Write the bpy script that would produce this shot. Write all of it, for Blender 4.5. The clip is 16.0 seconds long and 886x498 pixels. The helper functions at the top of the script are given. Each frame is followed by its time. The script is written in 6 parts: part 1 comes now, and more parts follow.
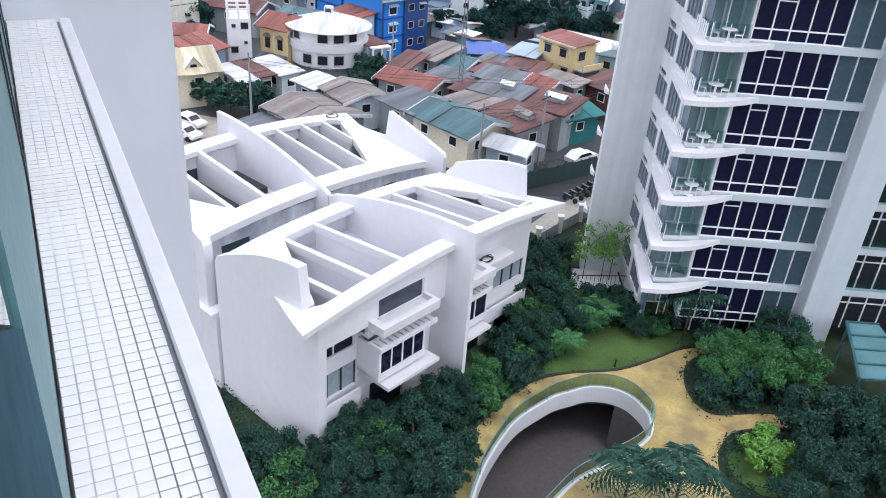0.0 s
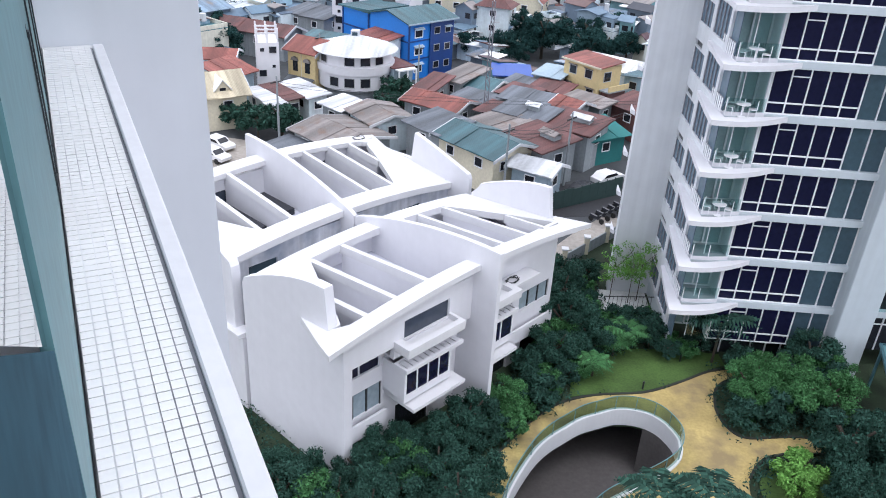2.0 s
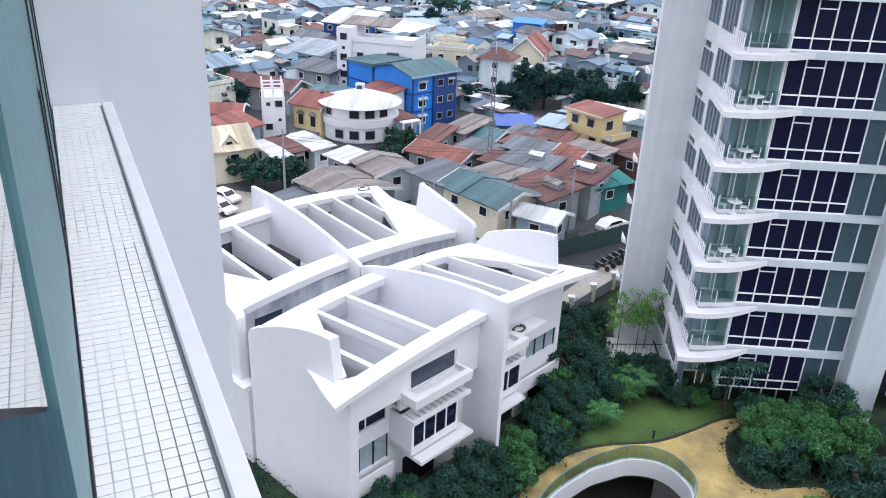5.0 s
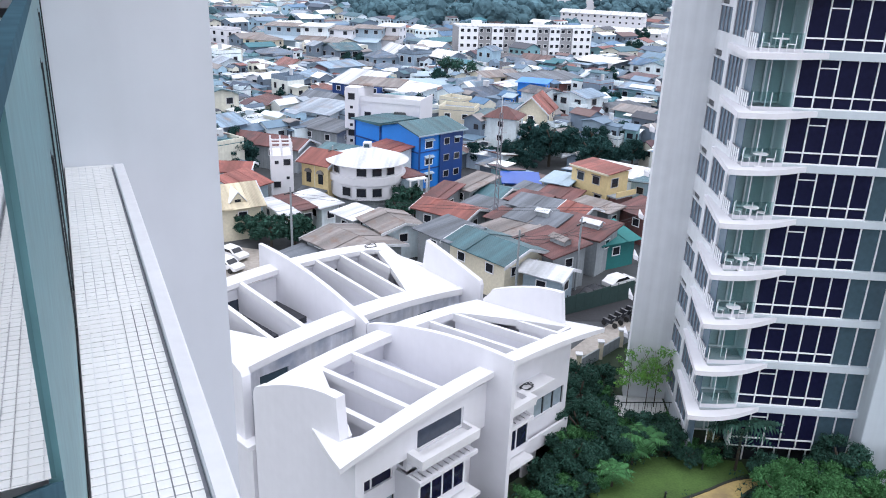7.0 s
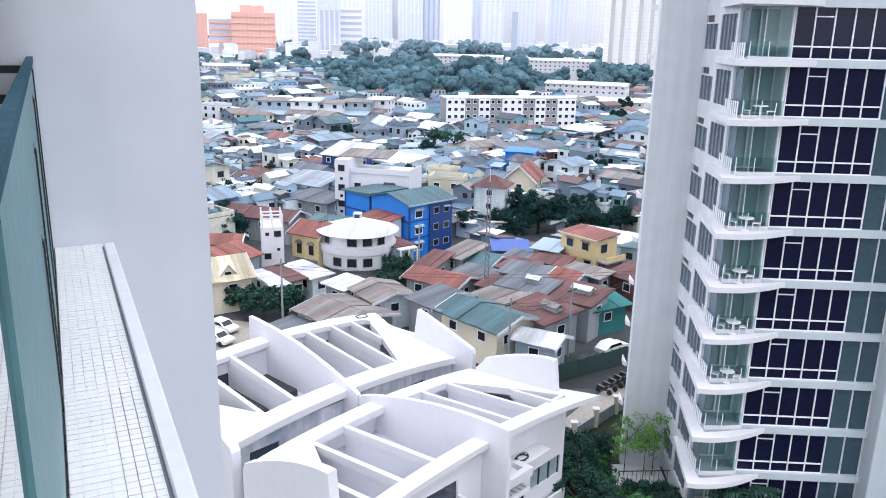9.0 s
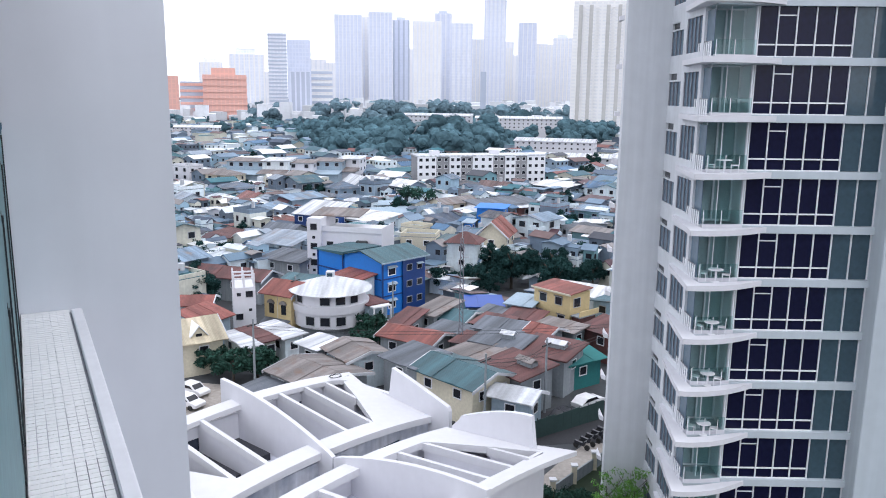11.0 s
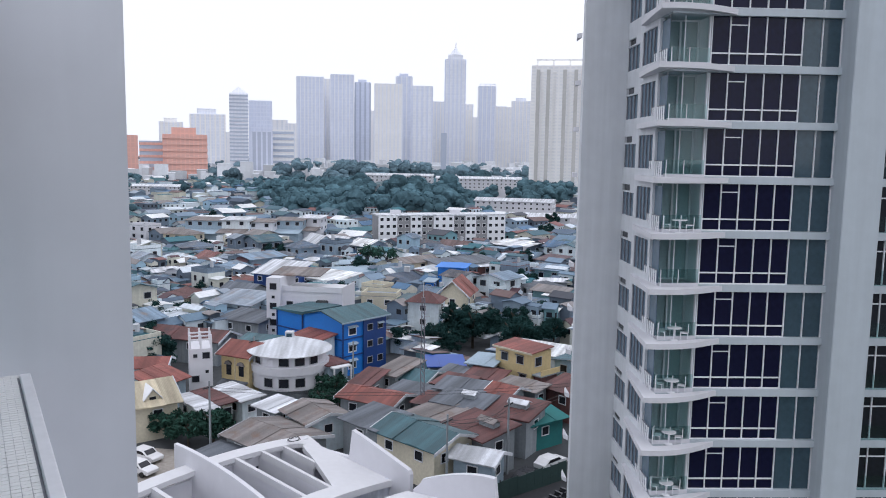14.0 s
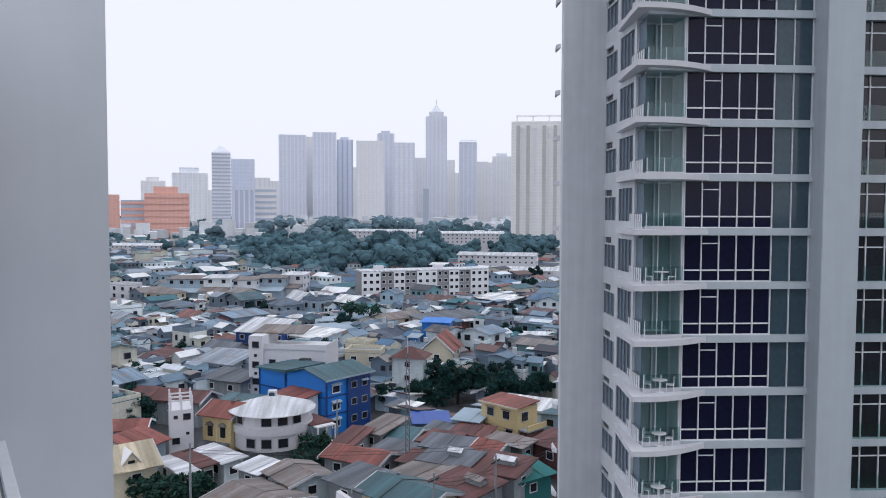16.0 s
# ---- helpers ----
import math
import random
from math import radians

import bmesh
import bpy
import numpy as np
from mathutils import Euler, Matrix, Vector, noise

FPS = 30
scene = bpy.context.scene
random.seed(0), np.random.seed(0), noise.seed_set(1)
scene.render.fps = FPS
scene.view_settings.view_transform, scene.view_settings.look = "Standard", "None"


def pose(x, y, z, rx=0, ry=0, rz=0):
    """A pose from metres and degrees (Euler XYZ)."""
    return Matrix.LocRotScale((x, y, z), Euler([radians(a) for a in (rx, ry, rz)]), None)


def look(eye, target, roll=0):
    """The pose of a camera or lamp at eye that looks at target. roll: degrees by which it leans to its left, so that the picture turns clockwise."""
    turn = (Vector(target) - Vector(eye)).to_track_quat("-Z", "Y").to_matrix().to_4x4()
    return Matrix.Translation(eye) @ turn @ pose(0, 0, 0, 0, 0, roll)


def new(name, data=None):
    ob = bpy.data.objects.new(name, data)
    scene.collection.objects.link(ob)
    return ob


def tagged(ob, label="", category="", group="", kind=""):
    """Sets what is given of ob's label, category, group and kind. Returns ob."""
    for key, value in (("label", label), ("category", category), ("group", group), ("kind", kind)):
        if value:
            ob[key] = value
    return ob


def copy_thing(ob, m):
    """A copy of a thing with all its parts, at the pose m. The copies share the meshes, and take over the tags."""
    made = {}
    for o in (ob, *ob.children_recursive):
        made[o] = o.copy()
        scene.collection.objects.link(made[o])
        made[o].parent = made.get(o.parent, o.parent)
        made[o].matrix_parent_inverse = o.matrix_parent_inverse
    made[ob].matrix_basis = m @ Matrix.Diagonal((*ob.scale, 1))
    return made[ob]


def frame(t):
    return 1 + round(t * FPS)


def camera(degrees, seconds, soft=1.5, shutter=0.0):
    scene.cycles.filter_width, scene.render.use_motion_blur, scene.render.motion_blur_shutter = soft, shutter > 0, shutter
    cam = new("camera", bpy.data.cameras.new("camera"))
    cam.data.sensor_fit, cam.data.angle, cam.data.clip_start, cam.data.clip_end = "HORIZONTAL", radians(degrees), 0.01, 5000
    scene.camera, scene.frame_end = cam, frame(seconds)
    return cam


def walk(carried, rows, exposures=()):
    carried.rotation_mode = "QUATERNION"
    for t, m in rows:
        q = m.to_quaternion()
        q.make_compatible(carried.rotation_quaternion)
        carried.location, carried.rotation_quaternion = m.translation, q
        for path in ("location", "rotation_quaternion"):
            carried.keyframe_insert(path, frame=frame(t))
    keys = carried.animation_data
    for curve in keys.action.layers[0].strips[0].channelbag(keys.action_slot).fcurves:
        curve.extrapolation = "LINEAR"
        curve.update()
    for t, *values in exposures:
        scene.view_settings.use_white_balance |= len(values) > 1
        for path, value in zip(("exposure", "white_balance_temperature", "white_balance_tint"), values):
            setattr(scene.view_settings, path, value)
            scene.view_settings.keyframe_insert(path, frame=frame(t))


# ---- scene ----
cam = camera(58.75, 16.0, soft=1.0)
EYE = 30.2
# seconds, yaw, pitch, lean to the left
TURNS = [
    (0.0, -0.31, -29.31, 4.56), (0.5, 0.94, -28.81, 4.14), (1.0, 1.79, -28.07, 3.89), (1.5, 1.94, -28.01, 3.73),
    (2.0, 1.93, -27.93, 3.48), (2.5, 0.89, -27.62, 3.88), (3.0, 1.04, -27.35, 3.84), (3.5, 1.26, -27.04, 3.75),
    (4.0, 1.69, -26.30, 3.22), (6.5, 3.20, -21.36, 2.15), (7.0, 3.28, -20.28, 2.13), (7.5, 3.86, -18.69, 1.63),
    (8.0, 3.54, -17.67, 1.52), (8.5, 2.99, -16.37, 1.21), (9.0, 2.74, -15.29, 1.25), (11.5, 0.22, -10.15, 0.66),
    (12.0, -0.30, -9.21, 0.78), (12.5, -0.77, -8.35, 0.56), (13.0, -1.37, -7.76, 0.67), (13.5, -2.03, -7.36, 0.85),
    (14.0, -2.00, -6.80, 0.94), (14.5, -2.00, -6.01, 1.21), (15.0, -2.19, -4.95, 1.01), (15.5, -2.78, -3.78, 0.59),
    (16.0, -3.18, -2.80, 0.17)]
# the hand slowly rises a little
RISE = ((0.0, 0.0), (4.0, 0.01), (6.5, 0.03), (9.0, 0.08), (11.5, 0.10), (16.0, 0.13))


def eye_pose(t, yaw, pitch, roll):
    z = EYE + float(np.interp(t, [a for a, b in RISE], [b for a, b in RISE]))
    a, b = radians(yaw), radians(pitch)
    way = Vector((-math.sin(a) * math.cos(b), math.cos(a) * math.cos(b), math.sin(b)))
    return look((0, 0, z), Vector((0, 0, z)) + way, roll)


walk(cam, [(row[0], eye_pose(*row)) for row in TURNS],
     exposures=((0.0, 0.43, 5900, 13), (4.0, 0.43, 5900, 13), (7.5, 0.46, 5900, 13), (9.0, 0.50, 5900, 13), (11.5, 0.08, 5900, 13), (12.0, 0.02, 5900, 13), (12.5, -0.14, 5900, 13), (13.0, -0.19, 5900, 13), (13.5, -0.32, 5900, 13), (14.0, -0.34, 5900, 13), (14.5, -0.30, 5900, 13), (15.0, -0.50, 5900, 13), (16.0, -0.51, 5900, 13)))

# ---- light: a bright overcast day ----
world = bpy.data.worlds.new("overcast_sky")
scene.world = world
world.use_nodes = True
wn, wl = world.node_tree.nodes, world.node_tree.links
sky = wn.new("ShaderNodeTexSky")
sky.sky_type = "NISHITA"
sky.sun_disc = False
sky.sun_elevation, sky.sun_rotation = radians(69), radians(142)
sky.air_density, sky.dust_density = 2.0, 6.0
scale_sky = wn.new("ShaderNodeVectorMath")
scale_sky.operation = "SCALE"
scale_sky.inputs["Scale"].default_value = 0.10
wl.new(sky.outputs["Color"], scale_sky.inputs[0])
cloud = wn.new("ShaderNodeMix")
cloud.data_type = "RGBA"
cloud.inputs["Factor"].default_value = 0.9
cloud.inputs["B"].default_value = (1.44, 1.42, 1.415, 1)
wl.new(scale_sky.outputs[0], cloud.inputs["A"])
bg = wn["Background"]
wl.new(cloud.outputs["Result"], bg.inputs["Color"])
bg.inputs["Strength"].default_value = 1.0
sun = new("sun", bpy.data.lights.new("sun", "SUN"))
sun.data.energy, sun.data.angle, sun.data.color = 0.7, radians(18), (1.0, 0.97, 0.92)
# behind the camera and to its right, high up
sun.matrix_world = look((14, -18, 60), (0, 0, 0))


# ---- materials ----
def surface(name, col, rough=0.6, var=0.1, size=1.0, bump=0.1, metal=0.0, palette=None, corrugated=0.0, streaks=0.0, island=0.0, spec=0.5, stain=None, each_island=False, stain_from=0.54, sheets=0.0, pieces=0.0, storeys=0.0):
    """A procedural surface: a colour (or one of a palette for each object) with two scales of variation and fine relief."""
    m = bpy.data.materials.new(name)
    m.use_nodes = True
    n, l = m.node_tree.nodes, m.node_tree.links
    p = n["Principled BSDF"]
    p.inputs["Roughness"].default_value, p.inputs["Metallic"].default_value = rough, metal
    p.inputs["Specular IOR Level"].default_value = spec
    tc = n.new("ShaderNodeTexCoord")
    base = None
    if palette:
        info, ramp = n.new("ShaderNodeNewGeometry" if each_island else "ShaderNodeObjectInfo"), n.new("ShaderNodeValToRGB")
        ramp.color_ramp.interpolation = "CONSTANT"
        for i, c in enumerate(palette):
            e = ramp.color_ramp.elements[0] if i == 0 else ramp.color_ramp.elements.new(i / len(palette)) if i > 1 else ramp.color_ramp.elements[1]
            e.position, e.color = i / len(palette), (*c, 1)
        l.new(info.outputs["Random Per Island" if each_island else "Random"], ramp.inputs[0])
        base = ramp.outputs[0]

    def varied(color, scale, amount, detail, stretch=None):
        tex = n.new("ShaderNodeTexNoise")
        tex.inputs["Scale"].default_value, tex.inputs["Detail"].default_value = scale, detail
        if stretch:
            mp = n.new("ShaderNodeMapping")
            mp.inputs["Scale"].default_value = stretch
            l.new(tc.outputs["Object"], mp.inputs[0])
            l.new(mp.outputs[0], tex.inputs["Vector"])
        else:
            l.new(tc.outputs["Object"], tex.inputs["Vector"])
        rng = n.new("ShaderNodeMapRange")
        rng.inputs["From Min"].default_value, rng.inputs["From Max"].default_value = 0.3, 0.7
        rng.inputs["To Min"].default_value, rng.inputs["To Max"].default_value = 1 - amount, 1 + amount * 0.6
        l.new(tex.outputs["Fac"], rng.inputs["Value"])
        mul = n.new("ShaderNodeVectorMath")
        mul.operation = "SCALE"
        if hasattr(color, "links"):
            l.new(color, mul.inputs[0])
        else:
            mul.inputs[0].default_value = color
        l.new(rng.outputs["Result"], mul.inputs["Scale"])
        return mul.outputs[0], tex.outputs["Fac"]

    c, _ = varied(base if base else col, 0.35 / size, var, 3)
    c, fine = varied(c, 6.0 / size, var * 0.7, 6)
    if streaks:
        c, _ = varied(c, 1.0, streaks, 4, (2.5, 2.5, 0.12))
    if sheets:
        c, _ = varied(c, 1.0, sheets, 1, (1.1, 0.09, 0.09))
    if island:
        geo, rng, mul = n.new("ShaderNodeNewGeometry"), n.new("ShaderNodeMapRange"), n.new("ShaderNodeVectorMath")
        rng.inputs["To Min"].default_value, rng.inputs["To Max"].default_value = 1 - island, 1 + island
        mul.operation = "SCALE"
        l.new(geo.outputs["Random Per Island"], rng.inputs["Value"])
        l.new(c, mul.inputs[0])
        l.new(rng.outputs["Result"], mul.inputs["Scale"])
        c = mul.outputs[0]
    if pieces:
        info, rng, mul = n.new("ShaderNodeObjectInfo"), n.new("ShaderNodeMapRange"), n.new("ShaderNodeVectorMath")
        rng.inputs["To Min"].default_value, rng.inputs["To Max"].default_value = 1 - pieces, 1 + pieces
        mul.operation = "SCALE"
        l.new(info.outputs["Random"], rng.inputs["Value"])
        l.new(c, mul.inputs[0])
        l.new(rng.outputs["Result"], mul.inputs["Scale"])
        c = mul.outputs[0]
    if stain:
        tex, rng, mix = n.new("ShaderNodeTexNoise"), n.new("ShaderNodeMapRange"), n.new("ShaderNodeMix")
        tex.inputs["Scale"].default_value, tex.inputs["Detail"].default_value = 0.5, 5
        l.new(tc.outputs["Object"], tex.inputs["Vector"])
        rng.inputs["From Min"].default_value, rng.inputs["From Max"].default_value = stain_from, stain_from + 0.2
        l.new(tex.outputs["Fac"], rng.inputs["Value"])
        mix.data_type = "RGBA"
        mix.inputs["B"].default_value = (*stain, 1)
        l.new(rng.outputs["Result"], mix.inputs["Factor"])
        l.new(c, mix.inputs["A"])
        c = mix.outputs["Result"]
    if storeys:
        # faint storeys and bays of a very distant facade
        sep, com, brick, mul = n.new("ShaderNodeSeparateXYZ"), n.new("ShaderNodeCombineXYZ"), n.new("ShaderNodeTexBrick"), n.new("ShaderNodeVectorMath")
        l.new(tc.outputs["Object"], sep.inputs[0])
        l.new(sep.outputs["X"], com.inputs["X"])
        l.new(sep.outputs["Z"], com.inputs["Y"])
        l.new(com.outputs[0], brick.inputs["Vector"])
        brick.offset = 0.0
        brick.inputs["Scale"].default_value, brick.inputs["Mortar Size"].default_value = 1.0, 0.9
        brick.inputs["Brick Width"].default_value, brick.inputs["Row Height"].default_value = 5.5, 3.3 * storeys
        brick.inputs["Color1"].default_value, brick.inputs["Color2"].default_value, brick.inputs["Mortar"].default_value = (0.90, 0.92, 0.95, 1), (0.95, 0.96, 0.98, 1), (1, 1, 1, 1)
        mul.operation = "MULTIPLY"
        l.new(c, mul.inputs[0])
        l.new(brick.outputs["Color"], mul.inputs[1])
        c = mul.outputs[0]
    l.new(c, p.inputs["Base Color"])
    if bump or corrugated:
        b = n.new("ShaderNodeBump")
        b.inputs["Strength"].default_value, b.inputs["Distance"].default_value = min(1.0, bump + corrugated), 0.03
        if corrugated:
            w = n.new("ShaderNodeTexWave")
            w.inputs["Scale"].default_value = 1.6
            l.new(tc.outputs["Object"], w.inputs["Vector"])
            l.new(w.outputs["Fac"], b.inputs["Height"])
        else:
            l.new(fine, b.inputs["Height"])
        l.new(b.outputs[0], p.inputs["Normal"])
    return m


def clear_glass(name, tint, gloss=0.12, rough=0.02):
    """A thin pane: see-through with a Fresnel-driven gloss."""
    m = bpy.data.materials.new(name)
    m.use_nodes = True
    n, l = m.node_tree.nodes, m.node_tree.links
    n.remove(n["Principled BSDF"])
    tr, gl, mix = n.new("ShaderNodeBsdfTransparent"), n.new("ShaderNodeBsdfGlossy"), n.new("ShaderNodeMixShader")
    lw, fr = n.new("ShaderNodeLayerWeight"), n.new("ShaderNodeMapRange")
    tr.inputs["Color"].default_value, gl.inputs["Roughness"].default_value = (*tint, 1), rough
    lw.inputs["Blend"].default_value = 0.3
    fr.inputs["To Min"].default_value, fr.inputs["To Max"].default_value = 0.04, gloss * 4
    l.new(lw.outputs["Facing"], fr.inputs["Value"])
    l.new(fr.outputs[0], mix.inputs[0])
    l.new(tr.outputs[0], mix.inputs[1])
    l.new(gl.outputs[0], mix.inputs[2])
    l.new(mix.outputs[0], n["Material Output"].inputs[0])
    return m


WHITE = surface("white_wall_paint", (0.66, 0.66, 0.70), 0.55, 0.04, 4, 0.05, streaks=0.015)
ROOFW = surface("white_roof_coating", (0.64, 0.64, 0.665), 0.6, 0.05, 3, 0.08)
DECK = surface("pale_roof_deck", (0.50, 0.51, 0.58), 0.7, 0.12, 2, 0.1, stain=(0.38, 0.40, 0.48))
OWNWALL = surface("own_wall_paint", (0.62, 0.64, 0.69), 0.6, 0.05, 3, 0.06, streaks=0.04)
BLANK = surface("white_tower_cladding", (0.63, 0.655, 0.69), 0.55, 0.06, 5, 0.04, streaks=0.06)
LEAF5 = surface("deep_town_foliage", (0.022, 0.058, 0.056), 0.8, 0.35, 3.0, 0.0, island=0.5, spec=0.05)
LEAF4 = surface("yellow_green_leaves", (0.15, 0.33, 0.075), 0.7, 0.2, 1.0, 0.0, island=0.4, spec=0.1)
CLAD = surface("pale_tower_cladding", (0.48, 0.535, 0.58), 0.5, 0.05, 4, 0.04, streaks=0.05)
TILE = surface("white_mosaic_tile", (0.77, 0.765, 0.765), 0.22, 0.05, 0.3, 0.03)
GROUT = surface("dark_tile_grout", (0.225, 0.225, 0.25), 0.9, 0.3, 0.3, 0.2, stain=(0.66, 0.66, 0.68), stain_from=0.56)
PALEGROUT = surface("washed_tile_grout", (0.36, 0.36, 0.385), 0.9, 0.25, 0.3, 0.2, stain=(0.70, 0.70, 0.71), stain_from=0.40)
CURB = surface("pale_curb", (0.66, 0.66, 0.70), 0.45, 0.06, 0.5, 0.05)
GROOVE = surface("grey_seal", (0.20, 0.20, 0.23), 0.8, 0.15, 0.3, 0.1)
TEAL = surface("teal_tinted_panel", (0.115, 0.24, 0.265), 0.42, 0.2, 0.6, 0.04, spec=0.25)
TEALDARK = surface("dark_teal_panel", (0.045, 0.10, 0.135), 0.75, 0.25, 0.6, 0.03, spec=0.03)
GREYFRAME = surface("grey_window_frame", (0.42, 0.43, 0.45), 0.6, 0.1, 1, 0.03)
DARKPANE = surface("dark_window_glass", (0.010, 0.011, 0.035), 0.06, 0.3, 2, 0.0, spec=0.2)
TEALPANE = surface("grey_teal_window_glass", (0.050, 0.085, 0.112), 0.08, 0.2, 2, 0.0)
BLACKPANE = surface("black_glazing", (0.02, 0.022, 0.03), 0.08, 0.3, 2, 0.0)
FRAME = surface("white_window_frame", (0.78, 0.79, 0.82), 0.4, 0.04, 1, 0.03)
DARKFRAME = surface("dark_metal", (0.035, 0.04, 0.045), 0.4, 0.2, 1, 0.05, 0.5)
CLEAR = clear_glass("clear_balcony_glass", (0.68, 0.84, 0.83))
GREENGLASS = clear_glass("green_rail_glass", (0.38, 0.55, 0.49))
PANEGLASS = clear_glass("own_rail_glass", (0.35, 0.48, 0.50), 0.42)
CURTAIN = surface("pale_curtain", (0.38, 0.49, 0.51), 0.9, 0.12, 1, 0.2)
ROOM = surface("room_plaster", (0.42, 0.46, 0.47), 0.9, 0.1, 2, 0.05)
PATH = surface("tan_stamped_concrete", (0.46, 0.35, 0.135), 0.85, 0.22, 1.0, 0.25, stain=(0.25, 0.19, 0.095), stain_from=0.42)
ASPHALT = surface("asphalt", (0.035, 0.036, 0.042), 0.9, 0.25, 2, 0.3)
RAMPF = surface("brown_ramp_paving", (0.105, 0.095, 0.095), 0.85, 0.2, 1.5, 0.2)
LAWN = surface("lawn", (0.058, 0.112, 0.024), 0.95, 0.3, 0.8, 0.5)
SOIL = surface("planting_bed", (0.022, 0.040, 0.018), 0.95, 0.4, 0.6, 0.5)
EARTH = surface("town_ground", (0.062, 0.068, 0.076), 0.95, 0.35, 10, 0.2)
LANE = surface("dirt_lane", (0.34, 0.31, 0.28), 0.95, 0.25, 3, 0.2)
LEAF = surface("dark_foliage", (0.029, 0.074, 0.056), 0.7, 0.3, 1.2, 0.0, island=0.6, spec=0.1)
LEAF2 = surface("fresh_foliage", (0.060, 0.165, 0.062), 0.7, 0.3, 1.2, 0.0, island=0.5, spec=0.1)
# distance haze is put into the next two foliage colours: bluer, then paler
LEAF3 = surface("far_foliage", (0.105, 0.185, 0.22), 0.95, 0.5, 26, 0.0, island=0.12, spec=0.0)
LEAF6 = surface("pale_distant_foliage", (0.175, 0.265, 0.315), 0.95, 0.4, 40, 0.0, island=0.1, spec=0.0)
BARK = surface("bark", (0.055, 0.045, 0.035), 0.9, 0.3, 0.4, 0.4)
SHEETS = [(0.760, 0.780, 0.800), (0.135, 0.085, 0.083), (0.126, 0.200, 0.275), (0.086, 0.042, 0.053), (0.740, 0.760, 0.770), (0.036, 0.150, 0.187), (0.054, 0.078, 0.121), (0.216, 0.200, 0.198), (0.068, 0.150, 0.264), (0.600, 0.660, 0.720), (0.198, 0.075, 0.066), (0.050, 0.055, 0.072), (0.180, 0.260, 0.352), (0.090, 0.130, 0.187), (0.041, 0.110, 0.143), (0.108, 0.170, 0.242), (0.270, 0.320, 0.385)]
SHEET = surface("corrugated_roof_sheets", None, 0.55, 0.22, 3, 0.1, palette=SHEETS, corrugated=0.5, stain=(0.20, 0.16, 0.14), sheets=0.4)
PLASTERS = [(0.718, 0.800, 0.840), (0.570, 0.600, 0.572), (0.276, 0.360, 0.445), (0.681, 0.780, 0.840), (0.166, 0.220, 0.286), (0.350, 0.500, 0.615), (0.736, 0.800, 0.840), (0.110, 0.140, 0.180), (0.607, 0.600, 0.519), (0.184, 0.340, 0.382), (0.699, 0.790, 0.840)]
PLASTER = surface("town_plaster", None, 0.85, 0.15, 3, 0.1, palette=PLASTERS, streaks=0.1)
FARSHEET = surface("far_roof_sheets", None, 0.6, 0.2, 5, 0.0, palette=SHEETS, each_island=True)
FARPLASTER = surface("far_plaster", None, 0.9, 0.15, 5, 0.0, palette=PLASTERS, each_island=True)


def plain(name, col, rough=0.7, var=0.15, **kw):
    if "corrugated" in kw:
        kw["sheets"], kw["pieces"] = 0.35, 0.13
    return surface(name, col, rough, var, 2, 0.08, **kw)


BLUE = plain("blue_paint", (0.022, 0.20, 0.66), 0.5, 0.08)
NAVY = plain("navy_paint", (0.012, 0.05, 0.21), 0.5)
GREENROOF = plain("green_roof_sheets", (0.038, 0.105, 0.128), 0.5, corrugated=0.3)
YELLOW = plain("yellow_paint", (0.64, 0.51, 0.27))
CREAM = plain("cream_paint", (0.66, 0.61, 0.48))
TERRA = plain("terracotta_sheets", (0.235, 0.078, 0.064), corrugated=0.4, stain=(0.15, 0.055, 0.05))
MAROON = plain("maroon_sheets", (0.125, 0.052, 0.050), corrugated=0.4, stain=(0.062, 0.038, 0.042))
STAINED = plain("stained_white_wall", (0.66, 0.68, 0.74), 0.8, 0.12, stain=(0.33, 0.37, 0.46), stain_from=0.45, streaks=0.2)
PALESTRIP = surface("pale_teal_window_glass", (0.30, 0.37, 0.42), 0.1, 0.2, 2, 0.0)
RUST = plain("rusty_sheets", (0.205, 0.185, 0.180), corrugated=0.4, stain=(0.16, 0.10, 0.075))
GREYROOF = plain("grey_sheets", (0.115, 0.13, 0.155), corrugated=0.4)
PALEROOF = plain("pale_sheets", (0.60, 0.62, 0.66), corrugated=0.3)
TARP = plain("blue_tarpaulin", (0.012, 0.07, 0.36), 0.4)
GREYBAY = plain("grey_bay_paint", (0.30, 0.30, 0.315), 0.85)
TEALNETDARK = plain("dark_green_sheet", (0.028, 0.060, 0.058), 0.7)
TEALNET = plain("teal_netting", (0.02, 0.16, 0.16), 0.8)
BEIGEROOF = plain("beige_sheets", (0.50, 0.44, 0.32), corrugated=0.3)
PALEBLUE = plain("pale_blue_paint", (0.33, 0.42, 0.50), 0.8)
CONCRETE = plain("bare_concrete", (0.29, 0.32, 0.345), 0.9, streaks=0.15)
CARWHITE = plain("white_car_paint", (0.75, 0.75, 0.77), 0.25, 0.03)
CARDARK = plain("dark_car_paint", (0.03, 0.032, 0.04), 0.25, 0.05)
RUBBER = plain("rubber", (0.02, 0.02, 0.02), 0.9)


# ---- builders ----
def boxes(bm, x0, x1, y0, y1, z0, z1):
    """One box of a part."""
    v = [bm.verts.new((x, y, z)) for z in (z0, z1) for x, y in ((x0, y0), (x1, y0), (x1, y1), (x0, y1))]
    for a in ((3, 2, 1, 0), (4, 5, 6, 7), (0, 1, 5, 4), (1, 2, 6, 5), (2, 3, 7, 6), (3, 0, 4, 7)):
        bm.faces.new([v[i] for i in a])
    return bm


def box(x0, x1, y0, y1, z0, z1):
    return boxes(bmesh.new(), x0, x1, y0, y1, z0, z1)


